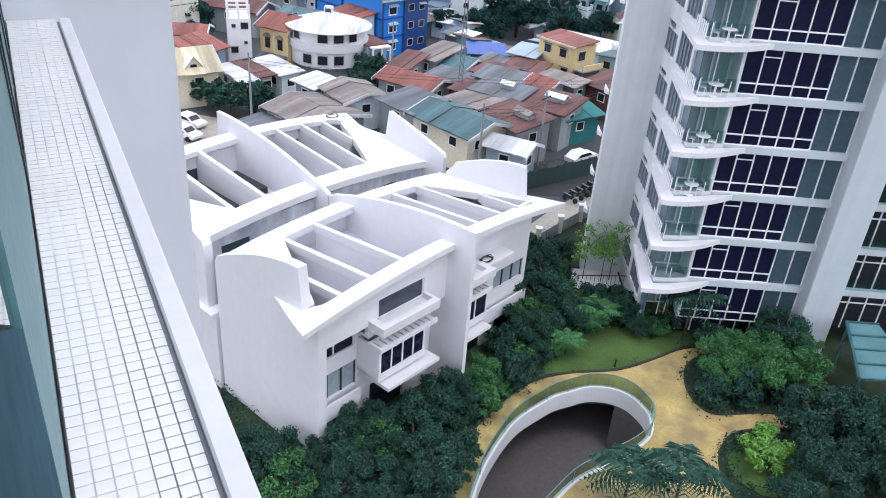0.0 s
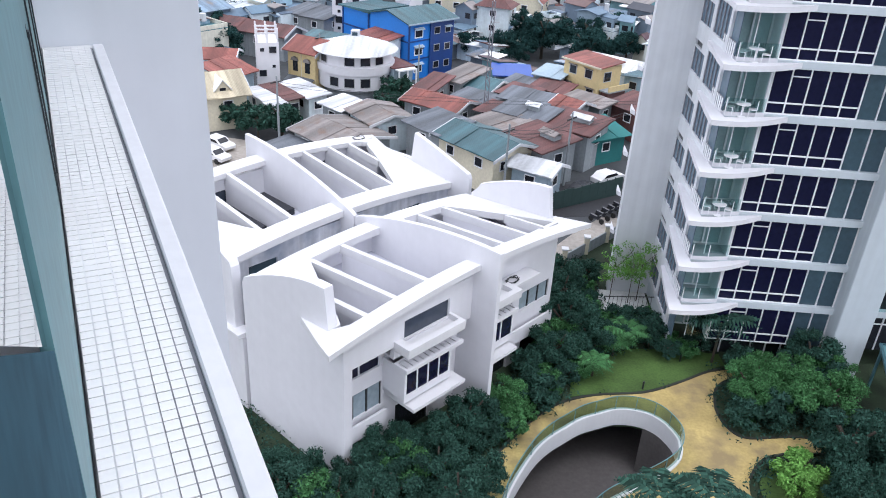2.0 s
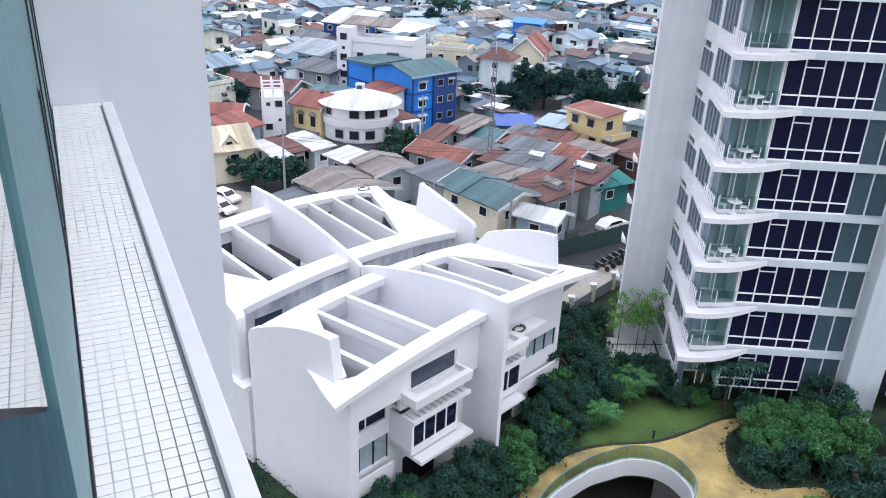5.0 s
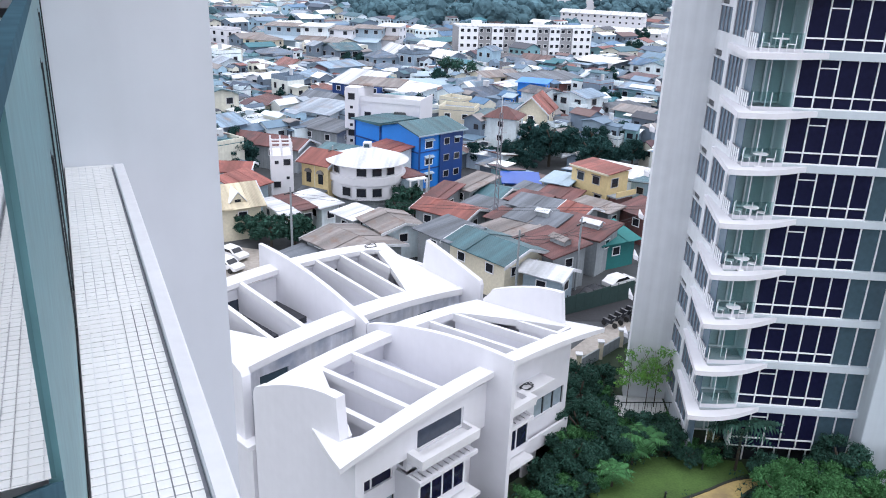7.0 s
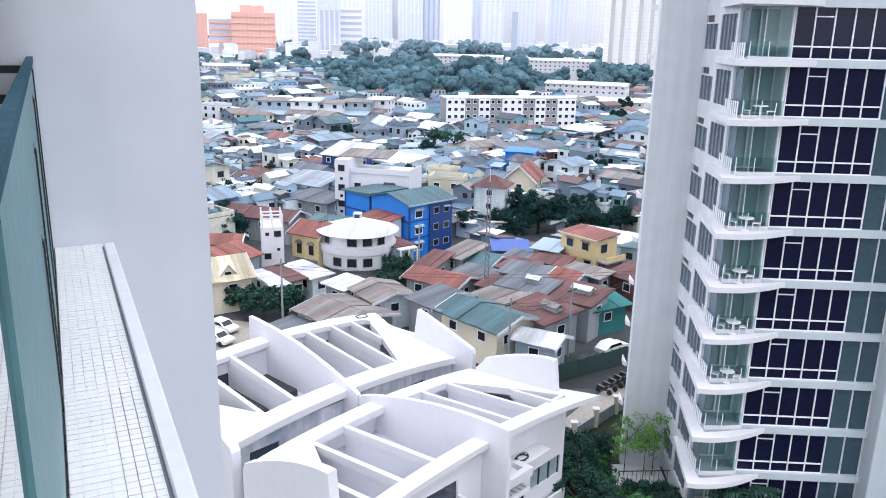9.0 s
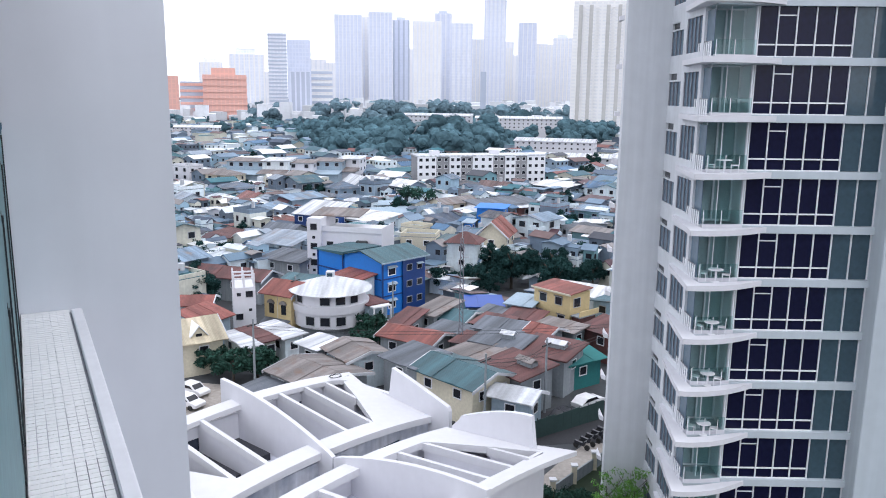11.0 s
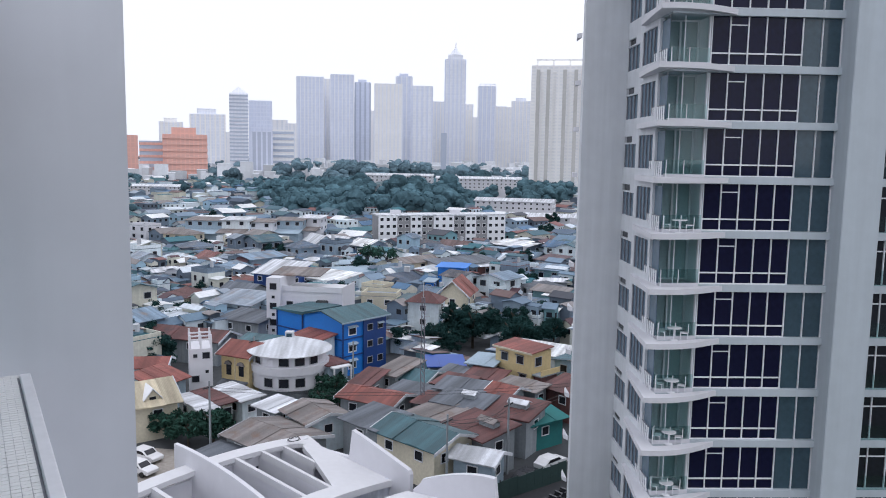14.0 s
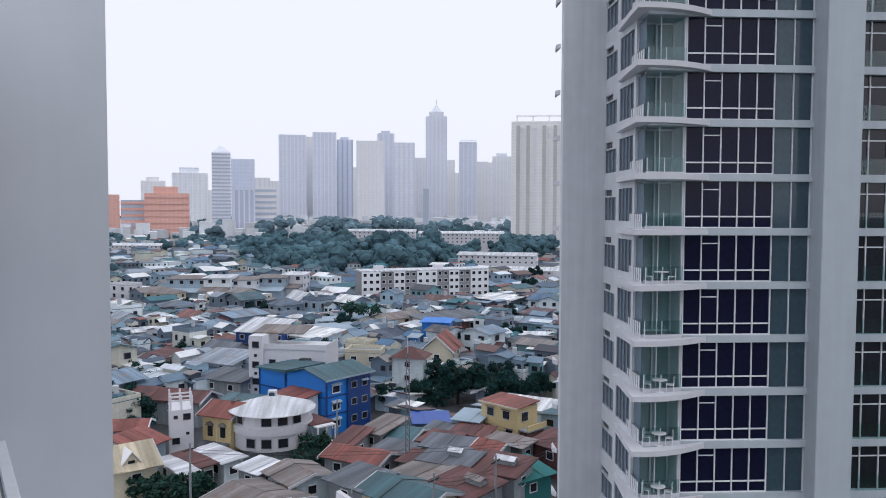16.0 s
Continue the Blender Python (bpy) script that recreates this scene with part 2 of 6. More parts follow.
def prism(bm, outline, z0, z1):
    """An upright prism over an outline that runs counterclockwise."""
    lo, hi = [bm.verts.new((x, y, z0)) for x, y in outline], [bm.verts.new((x, y, z1)) for x, y in outline]
    bm.faces.new(lo[::-1])
    bm.faces.new(hi)
    for i in range(len(lo)):
        j = (i + 1) % len(lo)
        bm.faces.new((lo[i], lo[j], hi[j], hi[i]))
    return bm


def profile(bm, outline, a, b, axis="x"):
    """A prism lying along an axis: the outline holds the other two coordinates."""
    put = (lambda s, u, v: (s, u, v)) if axis == "x" else (lambda s, u, v: (u, s, v))
    lo, hi = [bm.verts.new(put(a, u, v)) for u, v in outline], [bm.verts.new(put(b, u, v)) for u, v in outline]
    bm.faces.new(lo)
    bm.faces.new(hi[::-1])
    for i in range(len(lo)):
        j = (i + 1) % len(lo)
        bm.faces.new((lo[j], lo[i], hi[i], hi[j]))
    bmesh.ops.recalc_face_normals(bm, faces=bm.faces)
    return bm


def strip(bm, xs, ya, yb, top, thick):
    """A curved slab between y = ya(x) and yb(x), with its top at top(x, y)."""
    rows = []
    for x in xs:
        a, b = ya(x), yb(x)
        rows.append([bm.verts.new(p) for p in ((x, a, top(x, a)), (x, b, top(x, b)), (x, b, top(x, b) - thick), (x, a, top(x, a) - thick))])
    for s, t in zip(rows, rows[1:]):
        for i in range(4):
            j = (i + 1) % 4
            bm.faces.new((s[i], t[i], t[j], s[j]))
    bm.faces.new(rows[0])
    bm.faces.new(rows[-1][::-1])
    bmesh.ops.recalc_face_normals(bm, faces=bm.faces)
    return bm


def cyl(bm, r0, r1, z0, z1, n=12, x=0.0, y=0.0):
    lo = [bm.verts.new((x + r0 * math.cos(2 * math.pi * i / n), y + r0 * math.sin(2 * math.pi * i / n), z0)) for i in range(n)]
    hi = [bm.verts.new((x + r1 * math.cos(2 * math.pi * i / n), y + r1 * math.sin(2 * math.pi * i / n), z1)) for i in range(n)]
    bm.faces.new(lo[::-1])
    bm.faces.new(hi)
    for i in range(n):
        bm.faces.new((lo[i], lo[(i + 1) % n], hi[(i + 1) % n], hi[i]))
    return bm


def rod(bm, a, b, w):
    """A square bar from a to b."""
    a, b = Vector(a), Vector(b)
    d = (b - a).normalized()
    s = d.cross(Vector((0, 0, 1)) if abs(d.z) < 0.9 else Vector((1, 0, 0))).normalized() * w / 2
    u = d.cross(s).normalized() * w / 2
    lo, hi = [bm.verts.new(a + k) for k in (s + u, s - u, -s - u, -s + u)], [bm.verts.new(b + k) for k in (s + u, s - u, -s - u, -s + u)]
    bm.faces.new(lo)
    bm.faces.new(hi[::-1])
    for i in range(4):
        bm.faces.new((lo[(i + 1) % 4], lo[i], hi[i], hi[(i + 1) % 4]))
    return bm


def pierced(bm, u0, u1, z0, z1, d0, d1, holes, axis="x"):
    """A wall of boxes with rectangular openings (u0, u1, z0, z1), along x or along y, between the depths d0 and d1."""
    us = sorted({u0, u1, *[h[0] for h in holes], *[h[1] for h in holes]})
    zs = sorted({z0, z1, *[h[2] for h in holes], *[h[3] for h in holes]})
    for a, b in zip(us, us[1:]):
        start = None
        for c, d in list(zip(zs, zs[1:])) + [(None, None)]:
            open_cell = c is None or any(h[0] <= a + 1e-6 and b <= h[1] + 1e-6 and h[2] <= c + 1e-6 and d <= h[3] + 1e-6 for h in holes)
            if open_cell:
                if start is not None:
                    if axis == "x":
                        boxes(bm, a, b, d0, d1, start, last)
                    else:
                        boxes(bm, d0, d1, a, b, start, last)
                start = None
            else:
                start = c if start is None else start
                last = d
    return bm


def mesh_of(name, bm, material, bevel=0.0):
    if bevel:
        bmesh.ops.bevel(bm, geom=bm.edges[:], offset=bevel, segments=1, affect="EDGES")
    me = bpy.data.meshes.new(name)
    bm.to_mesh(me)
    bm.free()
    me.materials.append(material)
    return me


def place(name, me, parent=None, at=(0, 0, 0), turn=0.0):
    """An object on a mesh that may be shared."""
    ob = new(name, me)
    ob.parent = parent
    ob.location, ob.rotation_euler = at, (0, 0, turn)
    return ob


def part(name, bm, material, parent, label="", bevel=0.0):
    ob = place(name, mesh_of(name, bm, material, bevel), parent)
    return tagged(ob, label) if label else ob


def thing(name, at, turn, label, category, group="", kind=""):
    ob = new(name)
    ob.location, ob.rotation_euler = at, (0, 0, turn)
    return tagged(ob, label, category, group, kind)


def structure(name, bm, material, label="", bevel=0.0):
    ob = place(name, mesh_of(name, bm, material, bevel))
    return tagged(ob, label or name.replace("_", " "), name.split("_")[0], kind="structure")


def heading(deg):
    """The turn about z that brings local x onto a compass-like heading (0 is +y, 90 is +x)."""
    return radians(90 - deg)

# ---- ground: the town lies lower than the garden podium ----
GROUND = -6.0
bm = bmesh.new()
bmesh.ops.create_grid(bm, x_segments=8, y_segments=8, size=4700)
bmesh.ops.translate(bm, verts=bm.verts, vec=(0, 0, GROUND))
structure("ground", bm, EARTH, "grey dusty ground of the low town")

# the ramp's opening in the podium, and the podium's outline
RAMP = [(1.6, 24.0), (2.5, 28.0), (3.2, 30.6), (4.4, 33.3), (5.4, 34.8), (6.5, 35.9), (7.5, 36.8), (8.6, 37.4), (9.6, 37.9), (10.6, 38.0), (11.5, 37.8), (12.2, 37.3), (12.7, 36.5), (13.0, 35.5), (12.75, 34.2), (12.0, 33.2), (11.1, 32.4), (9.6, 31.3), (7.8, 29.9), (6.0, 27.6), (4.6, 25.0), (3.6, 22.0)]
EDGE = [(-60, -30), (70, -30), (70, 66), (16, 66), (10.5, 59.5), (5.5, 53.5), (-11, 56.5), (-60, 16)]


def with_hole(outline, hole, z0, z1):
    bm = bmesh.new()
    for z in (z0, z1):
        loops = []
        for pts in (outline, hole):
            vs = [bm.verts.new((x, y, z)) for x, y in pts]
            loops += [bm.edges.new((vs[i], vs[(i + 1) % len(vs)])) for i in range(len(vs))]
        bmesh.ops.triangle_fill(bm, use_beauty=True, edges=loops)
    bm.verts.ensure_lookup_table()
    k = len(outline) + len(hole)
    for start, n in ((0, len(outline)), (len(outline), len(hole))):
        for i in range(n):
            j = (i + 1) % n
            bm.faces.new([bm.verts[s] for s in (start + i, start + j, k + start + j, k + start + i)])
    bmesh.ops.recalc_face_normals(bm, faces=bm.faces)
    return bm


structure("podium", with_hole(EDGE, RAMP, -1.2, 0.0), SOIL, "planted podium deck with dark soil")
structure("podium_base", prism(bmesh.new(), [(x, y) for x, y in EDGE[3:6]] + [(5.0, 53.0), (15.5, 65.5)], GROUND, -1.2), CONCRETE, "concrete podium side wall")
bm = bmesh.new()
for i in range(len(EDGE)):
    a, b = Vector((*EDGE[i], 0)), Vector((*EDGE[(i + 1) % len(EDGE)], 0))
    s = (b - a).normalized()
    nrm = Vector((-s.y, s.x, 0)) * 0.3
    v = [bm.verts.new(p + Vector((0, 0, z))) for z in (GROUND, -1.2) for p in (a, b, b + nrm, a + nrm)]
    for f in ((0, 1, 5, 4), (2, 3, 7, 6), (1, 2, 6, 5), (3, 0, 4, 7)):
        bm.faces.new([v[k] for k in f])
structure("podium_wall", bm, CONCRETE, "concrete retaining wall of the podium")
structure("ramp_floor", prism(bmesh.new(), [(-8, 15), (24, 15), (24, 44), (-8, 44)], -4.6, -4.4), RAMPF, "dark brown paved ramp floor")


def band(points, w, z0, z1):
    """A wall of width w along a run of points."""
    bm = bmesh.new()
    rows = []
    for i, p in enumerate(points):
        a, b = Vector(points[max(0, i - 1)]), Vector(points[min(len(points) - 1, i + 1)])
        s = (b - a).normalized()
        k = Vector((-s.y, s.x)) * w / 2
        p = Vector(p)
        rows.append([bm.verts.new((*(p + e), z)) for e, z in ((-k, z0), (k, z0), (k, z1), (-k, z1))])
    for s, t in zip(rows, rows[1:]):
        for i in range(4):
            bm.faces.new((s[i], t[i], t[(i + 1) % 4], s[(i + 1) % 4]))
    bm.faces.new(rows[0])
    bm.faces.new(rows[-1][::-1])
    bmesh.ops.recalc_face_normals(bm, faces=bm.faces)
    return bm


def sheet(points, z0, z1):
    """A thin upright pane along a run of points."""
    bm = bmesh.new()
    rows = [(bm.verts.new((x, y, z0)), bm.verts.new((x, y, z1))) for x, y in points]
    for s, t in zip(rows, rows[1:]):
        bm.faces.new((s[0], t[0], t[1], s[1]))
    return bm


def smooth_run(points, n=4):
    """Catmull-Rom through the points."""
    out = []
    for i in range(len(points) - 1):
        p0, p1, p2, p3 = [Vector(points[min(max(k, 0), len(points) - 1)]) for k in (i - 1, i, i + 1, i + 2)]
        for s in range(n):
            t = s / n
            out.append(tuple(0.5 * (2 * p1 + (p2 - p0) * t + (2 * p0 - 5 * p1 + 4 * p2 - p3) * t * t + (3 * p1 - p0 - 3 * p2 + p3) * t ** 3)))
    return out + [tuple(points[-1])]


rim_run = smooth_run(RAMP[:20])
ramp_rim = thing("ramp_rim", (0, 0, 0), 0, "curved white rim wall round the sunken car ramp", "rim wall", kind="structure")
part("rim_wall", band(rim_run, 0.24, -1.0, 0.16), ROOFW, ramp_rim)
rail = thing("ramp_railing", (0, 0, 0), 0, "curved green glass railing on the white ramp rim", "railing")
part("rail_glass", sheet(rim_run, 0.16, 1.1), GREENGLASS, rail, "green tinted glass")
part("top_rail", band(rim_run, 0.045, 1.1, 1.13), TEAL, rail)
post_me = mesh_of("post", box(-0.015, 0.015, -0.015, 0.015, 0.16, 1.1), TEAL)
for p in rim_run[2::5]:
    place("post", post_me, rail, (p[0] + 0.02, p[1] - 0.02, 0))

structure("ramp_wall", band(smooth_run(RAMP[10:14]), 0.2, -4.4, -1.0), RAMPF, "dark concrete side wall of the sunken ramp")
# tan paths, lawn and kerbs
EDGING = surface("dark_stone_edging", (0.030, 0.034, 0.028), 0.9, 0.3, 0.5, 0.3)
PATH_OUT = [(-1.5, 24), (-0.6, 27), (1.4, 30.4), (2.2, 32.6), (3.9, 35.4), (6.0, 37.9), (8.5, 39.2), (11.7, 39.9), (14.1, 41.2), (16.2, 42.6), (17.9, 43.2)]
PATH_IN = [(18.4, 42.6), (16.6, 41.2), (16.0, 39.6), (15.9, 38.2), (16.3, 36.9), (17.2, 36.35), (19.8, 36.8), (22.2, 36.9), (26, 38.5), (27, 37.4), (22.2, 35.7), (19.3, 35.3), (17.5, 34.6), (16.3, 33.0), (16.0, 31.0), (16.5, 28), (17, 22)]
inner = [(x, y) for x, y in RAMP[18:]][::-1]
path_loop = smooth_run(PATH_OUT) + smooth_run(PATH_IN)
bm = bmesh.new()
loops = []
for pts in (path_loop + [(5.0, 21.0)], ):
    vs = [bm.verts.new((x, y, 0.035)) for x, y in pts]
    loops += [bm.edges.new((vs[i], vs[(i + 1) % len(vs)])) for i in range(len(vs))]
vs = [bm.verts.new((x, y, 0.035)) for x, y in RAMP]
loops += [bm.edges.new((vs[i], vs[(i + 1) % len(vs)])) for i in range(len(vs))]
bmesh.ops.triangle_fill(bm, use_beauty=True, edges=loops)
bmesh.ops.recalc_face_normals(bm, faces=bm.faces)
if sum(f.normal.z for f in bm.faces) < 0:
    bmesh.ops.reverse_faces(bm, faces=bm.faces)
structure("pavement", bm, PATH, "tan stamped concrete garden path")
structure("kerb_outer", band(smooth_run(PATH_OUT[2:]), 0.16, 0.0, 0.1), EDGING, "dark stone path edging")
structure("kerb_inner", band(smooth_run(PATH_IN[:14]), 0.16, 0.0, 0.1), EDGING, "dark stone path edging")
lawn_pts = smooth_run([(7.0, 38.9), (8.6, 39.4), (11.7, 40.1), (14.1, 41.4), (16.2, 42.8), (17.6, 43.6)]) + [(17.5, 44.8), (14.7, 45.0), (11.5, 44.6), (9.0, 43.0), (7.2, 40.6)]
structure("lawn", prism(bmesh.new(), lawn_pts, 0.0, 0.03), LAWN, "mown green lawn beside the path")
lawn2 = [(19.3 + 2.7 * math.cos(a), 32.0 + 2.3 * math.sin(a)) for a in [i * math.pi / 10 for i in range(20)]]
structure("lawn_round", prism(bmesh.new(), lawn2, 0.04, 0.07), LAWN, "small round green lawn")

# ---- the two rows of white townhouses ----
ROOFPANE = surface("slate_window_glass", (0.045, 0.058, 0.085), 0.1, 0.2, 2, 0.0)
FRONT = Vector((1.9, 36.0, 0))
ROWTURN = radians(50)


def roof_z(x, y):
    """The arched roof, highest at the middle party wall, falling to the alley."""
    return 9.95 - 0.0085 * x * x - 0.1 * (y - 1.3)


def townhouse(side, far_row, label):
    """One house; local x runs along the row from the middle party wall, y from the garden to the alley."""
    s = side
    ob = thing("townhouse", FRONT, ROWTURN, label, "house", "white townhouses")
    if far_row:
        ob.location = FRONT + Matrix.Rotation(ROWTURN, 3, "Z") @ Vector((0, 23.0, 0))
        ob.scale = (1, -1, 1)
    X = lambda a, b: (min(s * a, s * b), max(s * a, s * b))
    # slim: the house whose bay is short and whose upper wall stands back behind a ledge; G: the gable wall's place
    slim = s > 0 and not far_row
    G = 9.75 if far_row and s > 0 else 8.9
    b0, b1 = (0.4, 3.0) if slim else (1.8, 6.0)
    # upper garden wall under the eave, lower wall set back, with their openings
    x0, x1 = X(0.15, G + 0.1)
    top_hole = (*X(1.95, 5.3), 7.3, 8.42)
    if slim:
        part("upper_wall", box(x0, x1, 2.6, 2.85, 6.4, 9.15), WHITE, ob)
        part("roof_ledge", box(*X(0.15, 6.0), 1.55, 2.597, 6.85, 7.05), ROOFW, ob, bevel=0.02)
    else:
        part("upper_wall", pierced(bmesh.new(), *X(0.15, 6.0), 6.4, 9.15, 1.7, 1.95, [top_hole]), WHITE, ob)
        part("eave_wall", box(*X(6.0, G + 0.1), 1.7, 1.95, 7.15, 9.15), WHITE, ob)
        part("soffit", box(*X(0.15, 6.0), 1.95, 2.6, 6.4, 6.55), WHITE, ob)
        part("eave_soffit", box(*X(6.0, G + 0.1), 1.95, 2.6, 7.0, 7.15), WHITE, ob)
        part("recess_head", box(*X(6.0, G + 0.1), 2.6, 2.85, 6.402, 7.0), WHITE, ob)
    holes = [(*X(5.95, 8.85), 3.0, 4.6), (*X(6.1, 8.85), 5.6, 6.35), (*X(2.2, 4.9), 0.0, 2.3), (*X(6.2, 8.4), 0.0, 2.0)]
    if slim:
        holes[0], holes[1] = (*X(5.6, 8.6), 3.9, 5.2), (*X(3.4, 4.9), 3.9, 5.2)
    part("lower_wall", pierced(bmesh.new(), x0, x1, 0, 6.4, 2.6, 2.85, holes), WHITE, ob)
    part("rear_wall", pierced(bmesh.new(), x0, x1, 0, 8.3, 9.9, 10.15, [(*X(1.5, 3.6), 5.6, 7.0), (*X(5.0, 7.0), 5.5, 7.4)]), STAINED if far_row else WHITE, ob)
    part("rear_window", box(*X(1.5, 3.6), 9.98, 10.02, 5.6, 7.0), TEALPANE, ob)
    part("rear_window", box(*X(5.0, 7.0), 9.98, 10.02, 5.5, 7.4), TEALPANE, ob)

    def window(name, a, b, c, d, y, glass, n, bar=0.07):
        w = part(name, box(a, b, y + 0.06, y + 0.1, c, d), glass, ob)
        for k in range(n + 1):
            u = a + (b - a) * k / n
            part("frame_bar", box(max(a, u - bar / 2), min(b, u + bar / 2), y, y + 0.058, c, d), FRAME if name != "window_strip" else DARKFRAME, w)
        return w
    if not slim:
        window("roof_window", *top_hole, 1.76, ROOFPANE, 1)
    window("window_strip", *holes[0], 2.68, PALESTRIP, 3, 0.1)
    window("window", *holes[1], 2.66, DARKPANE, 2)
    window("garden_door", *holes[2], 2.7, BLACKPANE, 1, 0.05)
    window("garden_door", *holes[3], 2.7, BLACKPANE, 1, 0.05)
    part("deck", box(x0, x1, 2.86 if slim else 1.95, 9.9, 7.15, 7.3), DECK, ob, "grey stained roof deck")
    for a, b, c, d in ((0.6, 2.6, 2.6, 6.0), (3.5, 5.0, 2.6, 7.0), (5.7, 7.0, 2.8, 7.0)) if far_row else ():
        part("skylight", box(*X(a, b), c, d, 7.3, 7.75), BLACKPANE, ob, "dark flat skylight")
    # party or end wall with a curved top
    if s < 0 or far_row:
        prof = [(0.0, 0.0), (0.0, 11.1)] + [(y, 11.1 - 0.0005 * y - 0.01515 * y * y) for y in (1, 2, 3, 4, 5, 6, 7, 8, 9, 10, 11)] + [(11.45, 9.05), (11.45, 0)]
        if not (far_row and s > 0):
            part("party_wall", profile(bmesh.new(), prof, -0.15, 0.15), WHITE, ob, bevel=0.015)
    g0, t0, g1, t1 = (6.6, 10.85, 11.9, 9.3) if far_row and s > 0 else (5.7, 10.9, 11.9, 9.35) if far_row else (3.05, 11.3, 9.75, 9.0) if s < 0 else (3.65, 11.05, 9.2, 9.5)
    bow, lift = (1.05, 0.02) if far_row and s > 0 else (1.45, 0.08)
    front = 2.87 if slim else 1.68
    gable = [(front, 0.0), (front, 8.55), (g0 - 0.3, 8.8), (g0, t0)] + [(g0 + (g1 - g0) * k / 8, t0 - (t0 - t1) * (k / 8) ** bow + lift * math.sin(math.pi * k / 8)) for k in range(1, 9)] + [(g1 + 0.15, t1 - 0.3), (max(9.95, g1 + 0.15), 8.6), (max(9.95, g1 + 0.15), 0.0)]
    part("gable_wall", profile(bmesh.new(), gable, *X(G - 0.15 if s < 0 else G + 0.05, G + 0.4)), WHITE, ob, bevel=0.012)
    # roof: front band, rear band, eave corner and beams
    xs = [s * (0.15 + (G - 0.05) * k / 14) for k in range(15)]
    part("front_band", strip(bmesh.new(), xs, lambda x: 1.25, lambda x: 2.3 + max(0, abs(x) - 8.3) * 0.6, roof_z, 0.34), ROOFW, ob)

    def rear_in(x):
        a = abs(x)
        return 9.2 if a < 5.4 else 9.2 - (a - 5.4) * 1.95 if a < 7.6 else max(2.75, 4.9 - (a - 7.6) * 2.4)
    part("rear_band", strip(bmesh.new(), [s * (0.15 + (G - 0.1) * k / 24) for k in range(25)], rear_in, lambda x: 10.45, roof_z, 0.45), ROOFW, ob)
    bm = bmesh.new()
    strip(bm, [s * a for a in (G + 0.1, 9.3 if G < 9 else 9.95, 10.05, 10.25, 10.5)], lambda x: 1.25, lambda x: 1.3 + 4.4 * (max(0.0, 10.5 - abs(x)) / 1.5) ** 0.9, roof_z, 0.3)
    part("eave_corner", bm, ROOFW, ob)
    for a in (3.1, 5.35, 7.3):
        q0, q1 = 2.86 if slim else 1.96, rear_in(a) + 0.1
        bm = bmesh.new()
        strip(bm, [s * (a - 0.14), s * (a + 0.14)], lambda x: 2.2, lambda x: q1, lambda x, y: roof_z(x, y) - 0.06, 0.52)
        part("beam", bm, ROOFW, ob)
        part("beam_wall", profile(bmesh.new(), [(q0, 7.3), (q1 - 0.2, 7.3), (q1 - 0.2, roof_z(a, q1 - 0.2) - 0.57), (q0, roof_z(a, q0) - 0.57)], *X(a - 0.08, a + 0.08)), WHITE, ob)
    # canopy, slatted shade and bay over the garden
    part("canopy", box(*X(b0, b1), 0.62, 1.7, 6.95, 7.17), ROOFW, ob, bevel=0.02)
    part("canopy_rim", boxes(boxes(box(*X(b0, b1), 0.60, 0.98, 7.17, 7.5), *X(b1 - 0.45, b1), 0.98, 1.7, 7.17, 7.5), *X(b0, b0 + 0.2), 0.98, 1.7, 7.17, 7.5), ROOFW, ob)
    part("shade_frame", boxes(boxes(box(*X(b0 - 0.05, b1), 0.72, 0.88, 5.97, 6.2), *X(b0 - 0.05, b1), 1.55, 1.68, 5.97, 6.2), *X(b1 - 0.15, b1), 0.88, 1.55, 5.97, 6.2), WHITE, ob)
    slat = mesh_of("slat", box(-0.155, 0.155, 0.88, 1.55, 6.0, 6.19), WHITE)
    for k in range(6 if slim else 10):
        place("slat", slat, ob, (s * (b0 + 0.2 + k * 0.4), 0, 0))
    e0, e1 = b0 + 0.6 * (not slim) + 0.2 * slim, b1 - 0.1
    step, n = (e1 - e0 - 0.26) / (2 if slim else 4), 2 if slim else 4
    bay = part("bay", pierced(bmesh.new(), *X(e0, e1), 3.95, 5.97, 0.95, 1.1, [(*X(e0 + 0.15, e1 - 0.1), 4.42, 5.9)]), WHITE, ob)
    for k in range(n):
        part("bay_pane", box(*X(e0 + 0.19 + k * step, e0 + 0.12 + (k + 1) * step), 0.985, 1.03, 4.43, 5.89), DARKPANE, bay)
    for a in (e1 - 0.12, e0):
        part("bay_side", box(*X(a, a + 0.12), 1.1, 2.6, 3.95, 6.0), WHITE, bay)
    for k in range(n + 1):
        part("bay_mullion", box(*X(e0 + 0.12 + k * step, e0 + 0.19 + k * step), 0.93, 0.98, 4.42, 5.9), FRAME, bay)
    part("bay_floor", box(*X(e0, e1), 1.1, 2.6, 3.95, 4.1), WHITE, bay)
    part("lower_canopy", box(*X(b0, b1 - 0.25), 0.35, 2.6, 3.6, 3.8), ROOFW, ob)
    part("balcony_front", box(*X(3.2 if slim else 5.95, 8.75), 2.15, 2.3, 2.1, 2.95), WHITE, ob)
    part("balcony_slab", box(*X(3.2 if slim else 5.95, 8.75), 2.15, 2.6, 1.95, 2.1), WHITE, ob)
    return ob


townhouse(-1, False, "white rendered townhouse with an arched pergola roof beside trees")
townhouse(1, False, "white rendered townhouse with an arched pergola roof facing the garden lawn")
townhouse(-1, True, "white rendered townhouse with an arched pergola roof across the alley")
townhouse(1, True, "white rendered townhouse with an arched pergola roof near the town")

